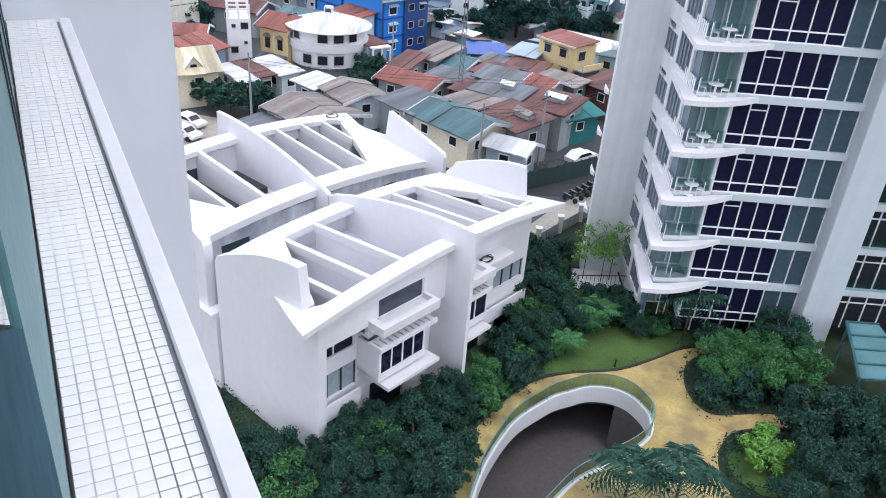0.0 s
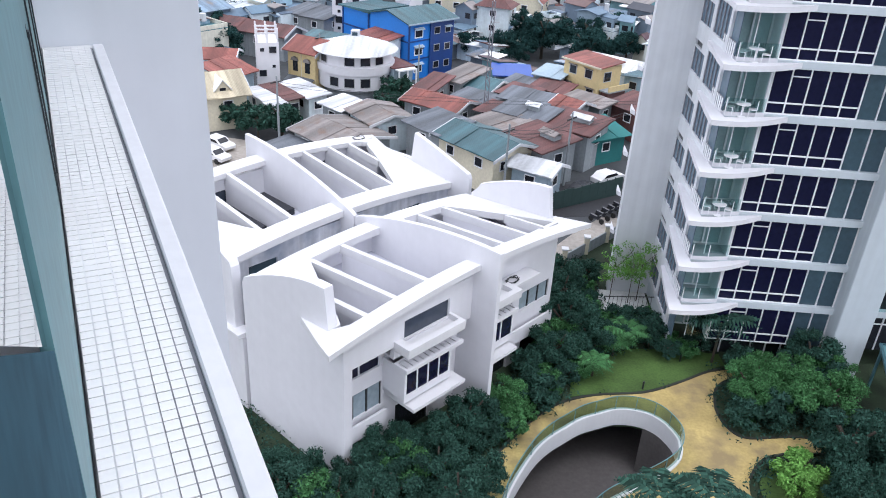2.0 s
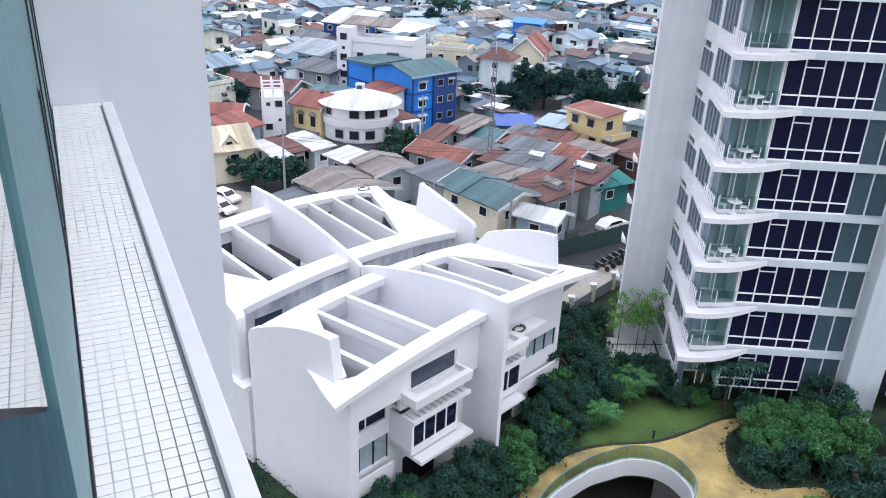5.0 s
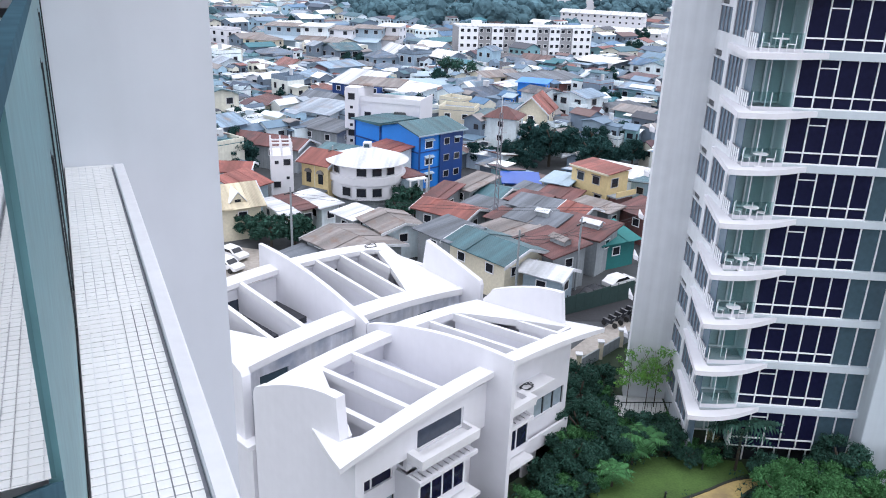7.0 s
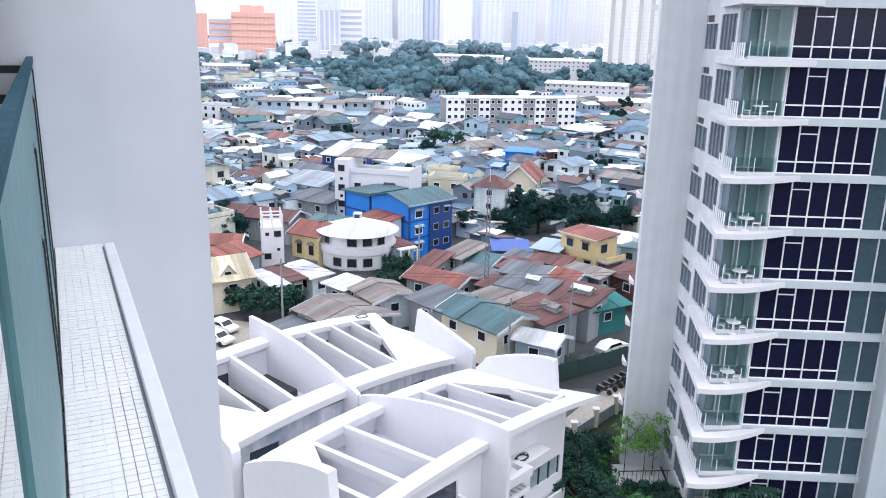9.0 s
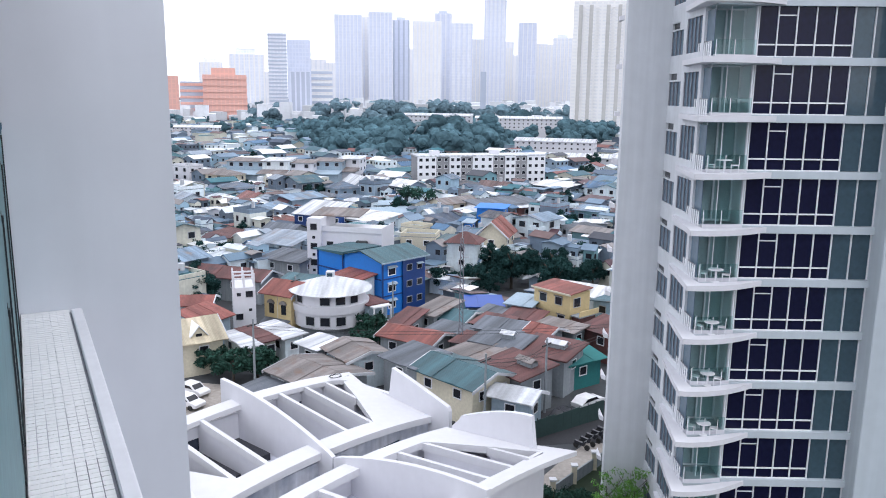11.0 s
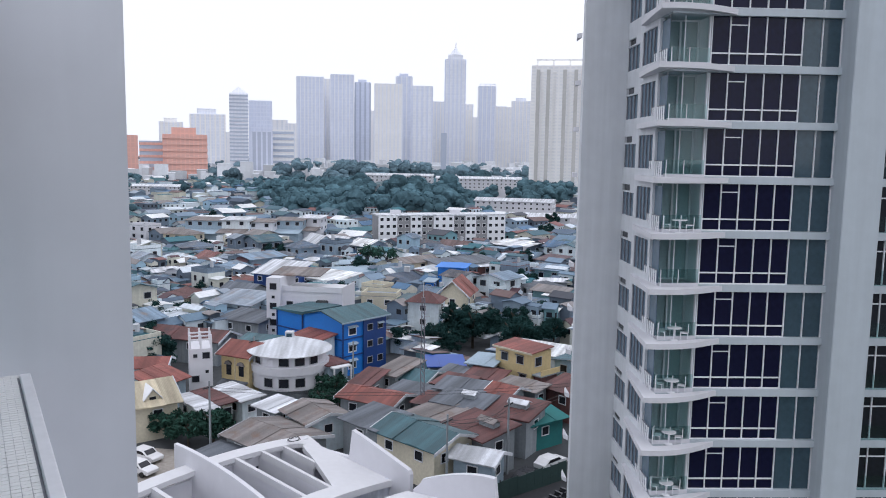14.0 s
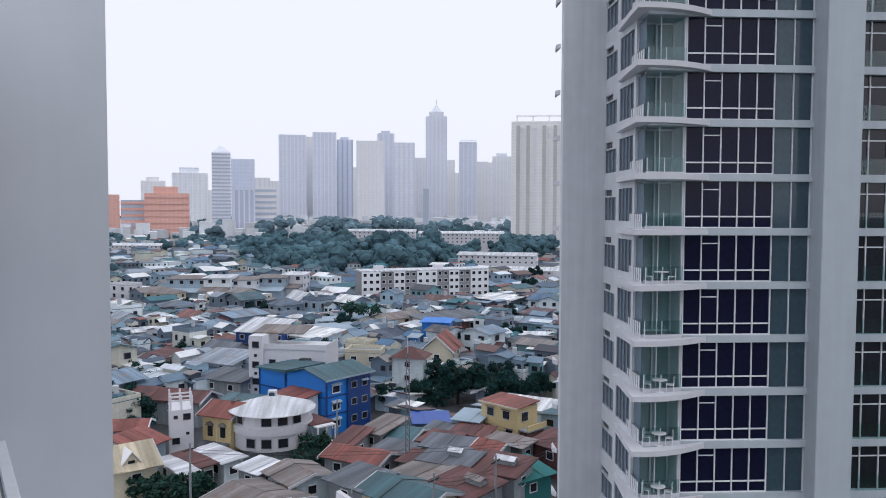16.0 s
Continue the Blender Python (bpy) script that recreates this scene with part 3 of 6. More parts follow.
# ---- the tower opposite ----
STOREY, TIPZ = 3.1, 29.17
tower = thing("apartment_tower", (0, 0, 0), 0, "tall pale apartment tower with dark windows and curved balconies", "tower")
ZTOP = TIPZ + 8 * STOREY
part("core", box(16.4, 60, 47.0, 62.0, 0, ZTOP), ROOM, tower)
part("blank_wall", box(10.9, 14.0, 52.3, 53.0, 0, ZTOP), BLANK, tower, "blank pale cladding wall")
part("column", profile(bmesh.new(), [(43.2, -0.5), (47, -0.5), (47, ZTOP), (42.8, ZTOP)], 23.75, 25.9), CLAD, tower, "broad pale cladding column", bevel=0.05)

side_strips = [mesh_of("side_panel", box(13.75, 14.05, a, b, c, d), BLANK) for a, b, c, d in ((45.5, 52.3, -0.55, 0.2), (45.5, 52.3, -2.9, -2.55), (45.5, 45.92, -2.55, -0.55), (48.88, 49.5, -2.55, -0.55), (52.24, 52.3, -2.55, -0.55), (49.5, 52.24, -1.05, -0.95), (49.5, 50.45, -0.95, -0.55))]
SIDEPANE = surface("blue_grey_window_glass", (0.125, 0.185, 0.245), 0.1, 0.2, 2, 0.0)
side_pane = mesh_of("side_window", box(13.86, 13.9, 45.92, 48.88, -2.55, -0.55), SIDEPANE)
far_pane = mesh_of("side_window", box(13.86, 13.9, 49.5, 52.24, -2.55, -1.05), SIDEPANE)
vent_pane = mesh_of("vent_window", box(13.9, 13.94, 50.45, 52.24, -0.95, -0.55), BLACKPANE)
side_door = mesh_of("side_door", box(13.9, 13.94, 44.2, 45.5, -2.85, -0.4), SIDEPANE)
side_bar = mesh_of("mullion", box(13.8, 13.86, 0, 0.04, -2.55, -0.55), GROOVE)
far_bar = mesh_of("mullion", box(13.8, 13.86, 0, 0.04, -2.55, -1.05), GROOVE)


def face_slab():
    """The slab's edge along the face, with the crescent balcony at its corner."""
    bm = bmesh.new()
    boxes(bm, 16.3, 23.8, 44.2, 47.0, -0.22, 0.2)
    prism(bm, [(13.9, 43.85), (15.0, 43.9), (16.3, 44.1), (17.3, 44.4), (17.3, 46.9), (13.76, 46.9)], -0.21, 0.06)
    return bm


slab_me = mesh_of("slab", face_slab(), CLAD)
bm = bmesh.new()
arc = [(12.95 + 4.75 * t, 42.72 + 1.5 * t ** 1.6 - 0.3 * math.sin(math.pi * t)) for t in [k / 12 for k in range(13)]]
arc_in = [(17.0, 44.12), (16.2, 43.92), (15.4, 43.7), (14.6, 43.5), (13.85, 43.42)]
plate = prism(bmesh.new(), arc + arc_in + [(13.82, 45.0), (13.74, 46.5), (13.735, 48.6), (13.48, 48.5), (13.30, 46.6), (13.12, 44.8)], -0.17, 0.14)
lip_me = mesh_of("balcony_lip", plate, WHITE)
glass_run = [(13.9, 46.6), (13.98, 43.95), (15.0, 44.0), (16.25, 44.2)]
sill_me = mesh_of("balcony_sill", band(glass_run, 0.1, 0.06, 0.3), WHITE)
rail_me = mesh_of("balcony_glass", sheet(glass_run, 0.3, 1.1), CLEAR)
bar_panel = mesh_of("rail_panel", box(-0.015, 0.015, -0.09, 0.09, 0.14, 1.0), FRAME)
handrail_me = mesh_of("side_handrail", box(13.76, 13.8, 44.1, 46.6, 1.0, 1.04), GROOVE)
railpost_me = mesh_of("rail_post", box(-0.02, 0.02, -0.02, 0.02, 0.1, 1.08), FRAME)
POSTS = ((13.98, 43.95), (15.0, 44.0), (16.25, 44.2))
wallback_me = mesh_of("balcony_back", box(14.05, 16.28, 46.2, 46.3, -2.9, -0.2), CURTAIN)
cols = [16.35 + 1.03 * k for k in range(6)]
pane_me = mesh_of("pane", box(0.03, 1.0, 44.5, 44.54, -2.88, -0.22), DARKPANE)
teal_me = mesh_of("teal_pane", box(0.03, 1.08, 44.5, 44.54, -2.88, -0.22), TEALPANE)
bm = bmesh.new()
for x in cols:
    boxes(bm, x - 0.03, x + 0.03, 44.4, 44.56, -2.9, -0.22)
boxes(bm, 16.35, 21.5, 44.42, 44.49, -2.28, -2.2)
boxes(bm, 16.35, 21.5, 44.42, 44.49, -2.9, -2.84)
boxes(bm, cols[1], cols[2], 44.43, 44.49, -0.72, -0.66)
boxes(bm, 16.2, 16.28, 44.4, 46.3, -2.9, -0.22)
frame_me = mesh_of("window_frame", bm, FRAME)
bm = bmesh.new()
for x in (22.62, 23.72):
    boxes(bm, x - 0.025, x + 0.025, 44.4, 44.56, -2.9, -0.22)
frame2_me = mesh_of("panel_frame", bm, FRAME)
door_me = mesh_of("sliding_door", pierced(bmesh.new(), 14.05, 16.2, -2.9, -0.2, 46.0, 46.08, [(14.15, 15.05, -2.8, -0.3), (15.15, 16.1, -2.8, -0.3)]), FRAME)
screen_me = mesh_of("glass_screen", sheet([(14.9, 44.6), (16.2, 44.6)], -2.85, -0.25), CLEAR)
screenbar_me = mesh_of("screen_bar", boxes(boxes(bmesh.new(), 14.0, 14.05, 44.55, 44.6, -2.9, -0.2), 14.86, 14.91, 44.55, 44.62, -2.9, -0.2), FRAME)
far_tip = mesh_of("far_balcony", prism(bmesh.new(), [(10.7, 53.9), (10.95, 53.5), (10.95, 55.2), (10.8, 54.7)], -0.2, 0.1), WHITE)
right_me = mesh_of("right_slab", box(25.9, 60, 44.3, 47.0, -0.25, 0.2), CLAD)
right_wall = mesh_of("right_window", box(26.2, 60, 44.7, 44.75, -2.9, -0.25), BLACKPANE)
bm = bmesh.new()
for k in range(30):
    boxes(bm, 26.1 + k * 1.15, 26.16 + k * 1.15, 44.6, 44.7, -2.9, -0.25)
boxes(bm, 26.1, 60, 44.62, 44.69, -0.95, -0.88)
right_frame = mesh_of("right_frame", bm, FRAME)
right_rail = mesh_of("right_rail", sheet([(26.2, 44.33), (60, 44.33)], 0.2, 1.1), CLEAR)
for k in range(-7, 9):
    z = TIPZ - STOREY * k
    at = (0, 0, z)
    place("slab", slab_me, tower, at)
    place("balcony_lip", lip_me, tower, at)
    place("balcony_glass", rail_me, tower, at)
    place("balcony_sill", sill_me, tower, at)
    place("side_handrail", handrail_me, tower, at)
    for i in range(7):
        place("rail_panel", bar_panel, tower, (13.78, 44.25 + 0.36 * i, z))
    for x, y in POSTS:
        place("rail_post", railpost_me, tower, (x, y, z))
    for me in side_strips:
        place("side_panel", me, tower, at)
    place("side_door", side_door, tower, at)
    for pane, bar, ys in ((side_pane, side_bar, (45.94, 46.66, 47.38, 48.1, 48.82)), (far_pane, far_bar, (49.52, 50.43, 51.3, 52.18)), (vent_pane, None, ())):
        w = place(pane.name.split(".")[0], pane, tower, at)
        for y in ys:
            place("mullion", bar, w, (0, y, 0))
    place("balcony_back", wallback_me, tower, at)
    place("sliding_door", door_me, tower, at)
    place("glass_screen", screen_me, tower, at)
    place("screen_bar", screenbar_me, tower, at)
    w = place("window_frame", frame_me, tower, at)
    for x in cols[:-1]:
        place("pane", pane_me, w, (x, 0, 0))
    place("panel_frame", frame2_me, tower, at)
    place("teal_pane", teal_me, tower, (21.5, 0, z))
    place("teal_pane", teal_me, tower, (22.62, 0, z))
    place("far_balcony", far_tip, tower, at)
    place("right_slab", right_me, tower, at)
    w = place("right_window", right_wall, tower, at)
    place("right_frame", right_frame, w)
    place("right_rail", right_rail, tower, at)
# ground storey
part("lobby_glass", box(15.5, 23.7, 45.2, 45.25, 0, TIPZ - 8 * STOREY - 0.2), BLACKPANE, tower, "dark ground floor glazing")
bm = bmesh.new()
for k in range(9):
    boxes(bm, 15.5 + k * 1.0, 15.58 + k * 1.0, 45.1, 45.19, 0, 4.2)
part("lobby_frame", bm, FRAME, tower)
part("lobby_wall", box(13.9, 14.1, 45.2, 52.3, 0, TIPZ - 8 * STOREY - 2.7), CLAD, tower)

# ---- the camera's own building: tiled ledge, glass railing, fin wall ----
# local x runs across the ledge outwards, y along it
own_turn = heading(60.8)
LZ = EYE - 1.65
ledge = thing("ledge", (0, 0, LZ), own_turn, "white mosaic tiled ledge with a pale outer curb", "ledge", kind="structure")
part("ledge_bed", box(-0.08, 0.345, 0.3, 6.88, -0.25, -0.008), PALEGROUT, ledge)
part("washed_joints", boxes(box(-0.08, 0.118, 0.3, 6.88, -0.0078, -0.004), 0.12, 0.262, 3.92, 6.88, -0.0078, -0.004), PALEGROUT, ledge, "pale washed tile joints")
part("dark_joints", box(0.12, 0.262, 0.3, 3.918, -0.0078, -0.004), GROUT, ledge, "dark dirty tile joints")
part("curb", box(0.277, 0.357, 0.3, 6.76, -0.3, 0.03), CURB, ledge, "pale smooth curb", bevel=0.008)
part("seal", box(0.262, 0.277, 0.3, 6.76, -0.02, 0.001), GROOVE, ledge)
own = thing("own_building", (0, 0, 0), own_turn, "pale painted apartment building with a tall fin wall", "building", kind="structure")
part("fin_wall", box(-6.0, 1.137, 6.88, 8.2, 0, 62), OWNWALL, own, "tall pale painted fin wall")
part("lower_wall", box(-6.0, 0.33, -12, 6.88, 0, LZ - 0.26), OWNWALL, own)
part("floor_slab", box(-6.0, -0.1, -12, 6.88, LZ - 0.25, LZ - 0.02), OWNWALL, own)
part("ceiling_slab", box(-6.0, -0.1, -12, 6.88, EYE + 1.2, EYE + 1.5), OWNWALL, own)
part("glass_door", box(-1.6, -1.55, -12, 6.88, LZ, EYE + 1.2), BLACKPANE, own, "dark balcony doors")
railing = thing("balcony_railing", (0, 0, LZ), own_turn, "teal tinted balcony railing with metal frame", "railing")
part("tinted_panel", box(-0.115, -0.09, 1.42, 6.86, 0.02, 1.46), TEAL, railing)
bm = bmesh.new()
bm.faces.new([bm.verts.new((-0.1, y, z)) for y, z in ((1.40, 0.76), (1.40, 1.46), (0.34, 1.46))])
part("clear_panel", bm, PANEGLASS, railing, "clear reflecting glass pane")
part("lower_panel", profile(bmesh.new(), [(-2.0, 0.02), (1.40, 0.02), (1.40, 0.75), (0.33, 1.45), (-2.0, 1.45)], -0.115, -0.09), TEALDARK, railing, "dark teal lower panel")
part("top_rail", box(-0.13, -0.085, 0.9, 6.86, 1.46, 1.5), TEALDARK, railing)
for i, (y, z) in enumerate(((3.7, 0.83), (4.15, 1.17), (5.2, 1.32), (6.0, 1.45))):
    part("cross_rail", box(-0.7, -0.088, y, y + 0.05, z - 0.03, z + 0.02), DARKFRAME, railing)
    part("upright", box(-0.088, -0.08, y, y + 0.04, 0.02, z), DARKFRAME, railing)

# low capped wall closing the alley between the rows
alley = thing("alley_wall", FRONT, ROWTURN, "low white wall with a wide cap in the alley", "wall", kind="structure")
part("wall_body", box(-9.4, -8.9, 10.15, 11.6, 0, 4.95), WHITE, alley)
part("cap", box(-9.65, -8.75, 10.2, 11.9, 4.95, 5.2), ROOFW, alley, bevel=0.02)

# furniture on some balconies of the tower
chair = thing("garden_chair", (0, 0, 0), 0, "white plastic balcony chair", "chair", "balcony chairs")
part("seat", box(-0.22, 0.22, -0.22, 0.22, 0.42, 0.46), FRAME, chair)
part("backrest", box(-0.22, 0.22, 0.19, 0.23, 0.46, 0.9), FRAME, chair)
leg_me = mesh_of("leg", box(-0.02, 0.02, -0.02, 0.02, 0, 0.42), FRAME)
for x, y in ((-0.19, -0.19), (0.19, -0.19), (0.19, 0.19), (-0.19, 0.19)):
    place("leg", leg_me, chair, (x, y, 0))
table = thing("round_table", (0, 0, 0), 0, "white round balcony table", "table", "balcony tables")
part("tabletop", cyl(bmesh.new(), 0.42, 0.42, 0.7, 0.74, 20), FRAME, table)
part("stem", cyl(bmesh.new(), 0.04, 0.04, 0.03, 0.7, 10), FRAME, table)
part("foot", cyl(bmesh.new(), 0.25, 0.2, 0, 0.03, 16), FRAME, table)
first = True
for k in (1, 3, 4, 5, 6):
    z = TIPZ - STOREY * k + 0.1
    spots = [(table, 14.9, 43.9, 0), (chair, 14.3, 44.2, 60), (chair, 15.5, 43.9, 250)]
    for i, (ob, x, y, a) in enumerate(spots):
        if first and i < 2:
            ob.location, ob.rotation_euler = (x, y, z), (0, 0, radians(a))
        else:
            copy_thing(ob, pose(x, y, z, 0, 0, a))
    first = False

# coils of black cable left on the roofs
def cable(at, turns, size, seed):
    rng = random.Random(seed)
    ob = thing("cable_coil", at, ROWTURN, "loose coil of black cable on a white roof", "cable", "loose cables")
    cu = bpy.data.curves.new("strand", "CURVE")
    cu.dimensions, cu.bevel_depth = "3D", 0.022
    sp = cu.splines.new("POLY")
    n = turns * 14
    sp.points.add(n - 1)
    for i in range(n):
        a, r = i * 2 * math.pi / 14, size * (0.6 + 0.4 * rng.random())
        sp.points[i].co = (r * math.cos(a) * 1.5, r * math.sin(a), 0.03 + 0.05 * rng.random() + 0.1 * max(0, math.sin(i * 0.7)), 1)
    cu.materials.append(DARKFRAME)
    strand = new("strand", cu)
    strand.parent = ob
    return ob


def on_row(x, y, z):
    return FRONT + Matrix.Rotation(ROWTURN, 3, "Z") @ Vector((x, y, z))


cable(on_row(3.9, 2.05, 7.05), 4, 0.34, 3)
cable(on_row(8.4, 20.9, 9.4), 2, 0.4, 5)

# green glass canopy beside the tower's column
canopy = thing("glass_canopy", (0, 0, 0), 0, "green glass canopy on a teal metal frame beside the tower", "canopy")
part("glazing", prism(bmesh.new(), [(24.6, 36.6), (28.5, 36.6), (28.5, 42.6), (26.4, 42.6)], 3.15, 3.18), TEAL, canopy)
for k in range(5):
    t = k / 4
    part("canopy_beam", rod(bmesh.new(), (24.6 + 1.8 * t, 36.6 + 6 * t, 3.25), (28.5, 36.6 + 6 * t, 3.25), 0.1), GREENROOF, canopy)
part("edge_beam", rod(bmesh.new(), (24.6, 36.6, 3.25), (26.4, 42.6, 3.25), 0.16), GREENROOF, canopy)
part("canopy_post", rod(bmesh.new(), (26.5, 42.4, 0), (26.5, 42.4, 3.15), 0.14), GREENROOF, canopy)
part("canopy_post", rod(bmesh.new(), (25.0, 37.0, 0), (25.0, 37.0, 3.15), 0.14), GREENROOF, canopy)


# ---- plants ----
def leaf_mesh(name, blobs, count, size, material, seed, flat=0.75, loose=0.7, shell=0.9, reach=1.45, core=0.0):
    """A crown of many small separate leaf sprays scattered over blobs (x, y, z, r)."""
    rng = np.random.default_rng(seed)
    w = np.array([b[3] ** 2 for b in blobs])
    pick = rng.choice(len(blobs), count, p=w / w.sum())
    b = np.array(blobs)[pick]
    d = rng.normal(size=(count, 3))
    d /= np.linalg.norm(d, axis=1)[:, None]
    c = b[:, :3] + d * b[:, 3:4] * (reach - shell * rng.random((count, 1)) ** 0.7) * np.array([1, 1, flat])
    nrm = d * 0.85 + rng.normal(size=(count, 3)) * loose + np.array([0, 0, 0.35])
    nrm /= np.linalg.norm(nrm, axis=1)[:, None]
    u = np.cross(nrm, rng.normal(size=(count, 3)))
    u /= np.linalg.norm(u, axis=1)[:, None]
    v = np.cross(nrm, u)
    s = size * (0.6 + 0.8 * rng.random((count, 1)))
    p = np.stack([c - u * s, c + v * s * 0.42 + nrm * s * 0.12, c + u * s, c - v * s * 0.42 + nrm * s * 0.12], 1).reshape(-1, 3)
    verts, faces = p.tolist(), [(4 * i, 4 * i + 1, 4 * i + 2, 4 * i + 3) for i in range(count)]
    if core:
        # dense uneven twigs and inner leaves behind the outer sprays
        lump = bmesh.new()
        bmesh.ops.create_icosphere(lump, subdivisions=2, radius=1.0)
        shape, tris = np.array([v.co for v in lump.verts]), [[v.index for v in f.verts] for f in lump.faces]
        lump.free()
        for x, y, z, r in blobs:
            k = len(verts)
            wob = r * core * (0.82 + 0.36 * rng.random((len(shape), 1)))
            verts.extend((shape * wob * np.array([1, 1, flat]) + np.array([x, y, z])).tolist())
            faces.extend([k + i for i in t] for t in tris)
    me = bpy.data.meshes.new(name)
    me.from_pydata(verts, [], faces)
    me.materials.append(material)
    return me


def trunk_mesh(h, r, limbs, seed):
    rng = random.Random(seed)
    bm = cyl(bmesh.new(), r, r * 0.55, 0, h * 0.6, 8)
    for k in range(limbs):
        a = 2 * math.pi * k / limbs + rng.random()
        rod(bm, (0, 0, h * (0.35 + 0.2 * rng.random())), (math.cos(a) * h * 0.2, math.sin(a) * h * 0.2, h * (0.6 + 0.15 * rng.random())), r * 0.7)
    return mesh_of("trunk", bm, BARK)


def tree(name, h, spread, count, size, material, seed, label, stem=0.035):
    """One tree or shrub: a tapered trunk with limbs and an uneven crown."""
    rng = random.Random(seed)
    ob = thing(name, (0, 0, 0), 0, label, name.replace("_", " "), name.replace("_", " ") + "s")
    place("trunk", trunk_mesh(h, stem * h, 5, seed), ob)
    blobs = []
    for k in range(30):
        a, q = rng.random() * 2 * math.pi, rng.random() ** 0.55
        blobs.append((math.cos(a) * spread * 0.85 * q, math.sin(a) * spread * 0.85 * q, h * (0.34 + 0.58 * rng.random() * (1.1 - 0.5 * q)), spread * (0.10 + 0.17 * rng.random())))
    place("crown", leaf_mesh("crown", blobs, count, size, material, seed), ob)
    return ob


def palm(h, fronds, length, material, seed, label):
    rng = random.Random(seed)
    ob = thing("palm", (0, 0, 0), 0, label, "palm", "garden palms")
    place("trunk", mesh_of("trunk", cyl(bmesh.new(), 0.09, 0.06, 0, h, 8), BARK), ob)
    bm = bmesh.new()
    for k in range(fronds):
        a = 2 * math.pi * k / fronds + rng.random() * 0.4
        up = 0.35 + 0.6 * rng.random()
        for i in range(1, 12):
            t = i / 12
            px, pz = t * length, h + up * length * t - 0.75 * length * t * t
            for sgn in (-1, 1):
                w = length * 0.28 * math.sin(math.pi * min(1, t + 0.12)) + 0.05
                base = Vector((px, 0, pz))
                tip = Vector((px + w * 0.5, sgn * w, pz - w * 0.35))
                side = Vector((0.085, 0, 0.03))
                vs = [bm.verts.new(Matrix.Rotation(a, 3, "Z") @ q) for q in (base - side, base + side, tip)]
                bm.faces.new(vs)
    part("fronds", bm, material, ob)
    return ob


def scatter(protos, spots, rng, low=0.8, high=1.2, z=0.0):
    """Copies of the prototypes at the spots; the prototypes themselves take the first ones."""
    for i, (x, y) in enumerate(spots):
        p = protos[i % len(protos)]
        k = low + (high - low) * rng.random()
        if i < len(protos):
            p.location, p.rotation_euler = (x, y, z), (0, 0, rng.random() * 6.28)
            p.scale = (k, k, k)
        else:
            o = copy_thing(p, pose(x, y, z, 0, 0, rng.random() * 360))
            o.scale = (k, k, k * (0.9 + 0.2 * rng.random()))


rng = random.Random(4)
dark = [tree("garden_tree", 4.4, 2.5, 15000, 0.105, LEAF, 11, "dense dark green garden tree beside the houses"),
        tree("garden_tree", 3.8, 2.1, 13000, 0.10, LEAF, 12, "dense dark green garden tree beside the path"),
        tree("garden_tree", 4.8, 2.2, 12000, 0.11, LEAF, 13, "tall dark green garden tree with open crown")]
scatter(dark, [(-8.7, 28.8), (-7.2, 29.2), (-5.3, 27.8)], rng, 0.62, 0.75)
for x, y in ((-4.6, 29.8), (-2.6, 28.5), (-2.9, 31.4), (-0.6, 30.2), (-1.0, 32.8), (0.6, 28.0), (1.6, 30.0), (-3.6, 27.0), (-1.0, 26.6), (-6.6, 27.2), (0.1, 33.7), (0.9, 34.6), (-2.0, 32.0), (-3.9, 30.9), (-8.0, 27.4), (-10.2, 27.2)):
    o = copy_thing(rng.choice(dark), pose(x, y, 0, 0, 0, rng.random() * 360))
    k = rng.uniform(0.62, 0.82)
    o.scale = (k, k, k)
for x, y in [(6.9, 47.4), (6.8, 44.4), (6.0, 41.6), (8.4, 44.0),
               (7.0, 50.6), (22.4, 42.4), (23.8, 35.6), (25.0, 33.4), (22.4, 32.4), (21.6, 34.2), (24.2, 31.6), (20.9, 30.4), (23.8, 35.0), (18.5, 28.6)]:
    o = copy_thing(rng.choice(dark), pose(x, y, 0, 0, 0, rng.random() * 360))
    k = rng.uniform(0.68, 0.95)
    o.scale = (k, k, k)
for x, y in ((9.8, 45.0), (11.4, 45.4), (12.8, 45.0), (8.6, 46.4), (10.4, 45.6), (13.8, 43.8), (7.6, 49.2)):
    o = copy_thing(rng.choice(dark), pose(x, y, 0, 0, 0, rng.random() * 360))
    k = rng.uniform(0.36, 0.5)
    o.scale = (k, k, k)
shrub = [tree("shrub", 1.7, 1.25, 3400, 0.09, LEAF, 21, "low dark green shrub in the planting bed"),
         tree("shrub", 1.3, 1.05, 2600, 0.09, LEAF2, 22, "low fresh green shrub in the planting bed")]
scatter(shrub, [(1.4, 33.7), (3.1, 34.9), (2.4, 34.6), (4.3, 36.6), (5.0, 38.0), (5.6, 38.6), (6.8, 40.2), (7.6, 41.2), (8.2, 42.6), (5.4, 40.0), (9.0, 43.8), (3.8, 37.6), (17.0, 37.4), (17.6, 38.0), (19.0, 37.9),
                (10.8, 45.0), (12.6, 45.4), (14.2, 45.4), (16.0, 45.0), (8.8, 48.2), (9.0, 49.6), (10.4, 46.9), (11.2, 46.7), (12.0, 47.0), (12.8, 46.8), (8.8, 51.6), (9.4, 53.4), (8.2, 53.2), (7.2, 52.6), (13.0, 47.4), (11.6, 47.2), (8.4, 50.8), (7.4, 51.4), (-9.8, 28.2), (-1.6, 29.9), (0.2, 31.8), (18.4, 42.9), (19.2, 42.0), (21.5, 37.6), (23.0, 36.8), (21.6, 33.6), (15.0, 44.4), (22.6, 41.4), (24.6, 41.6), (4.6, 40.8)], rng, 0.7, 1.25)
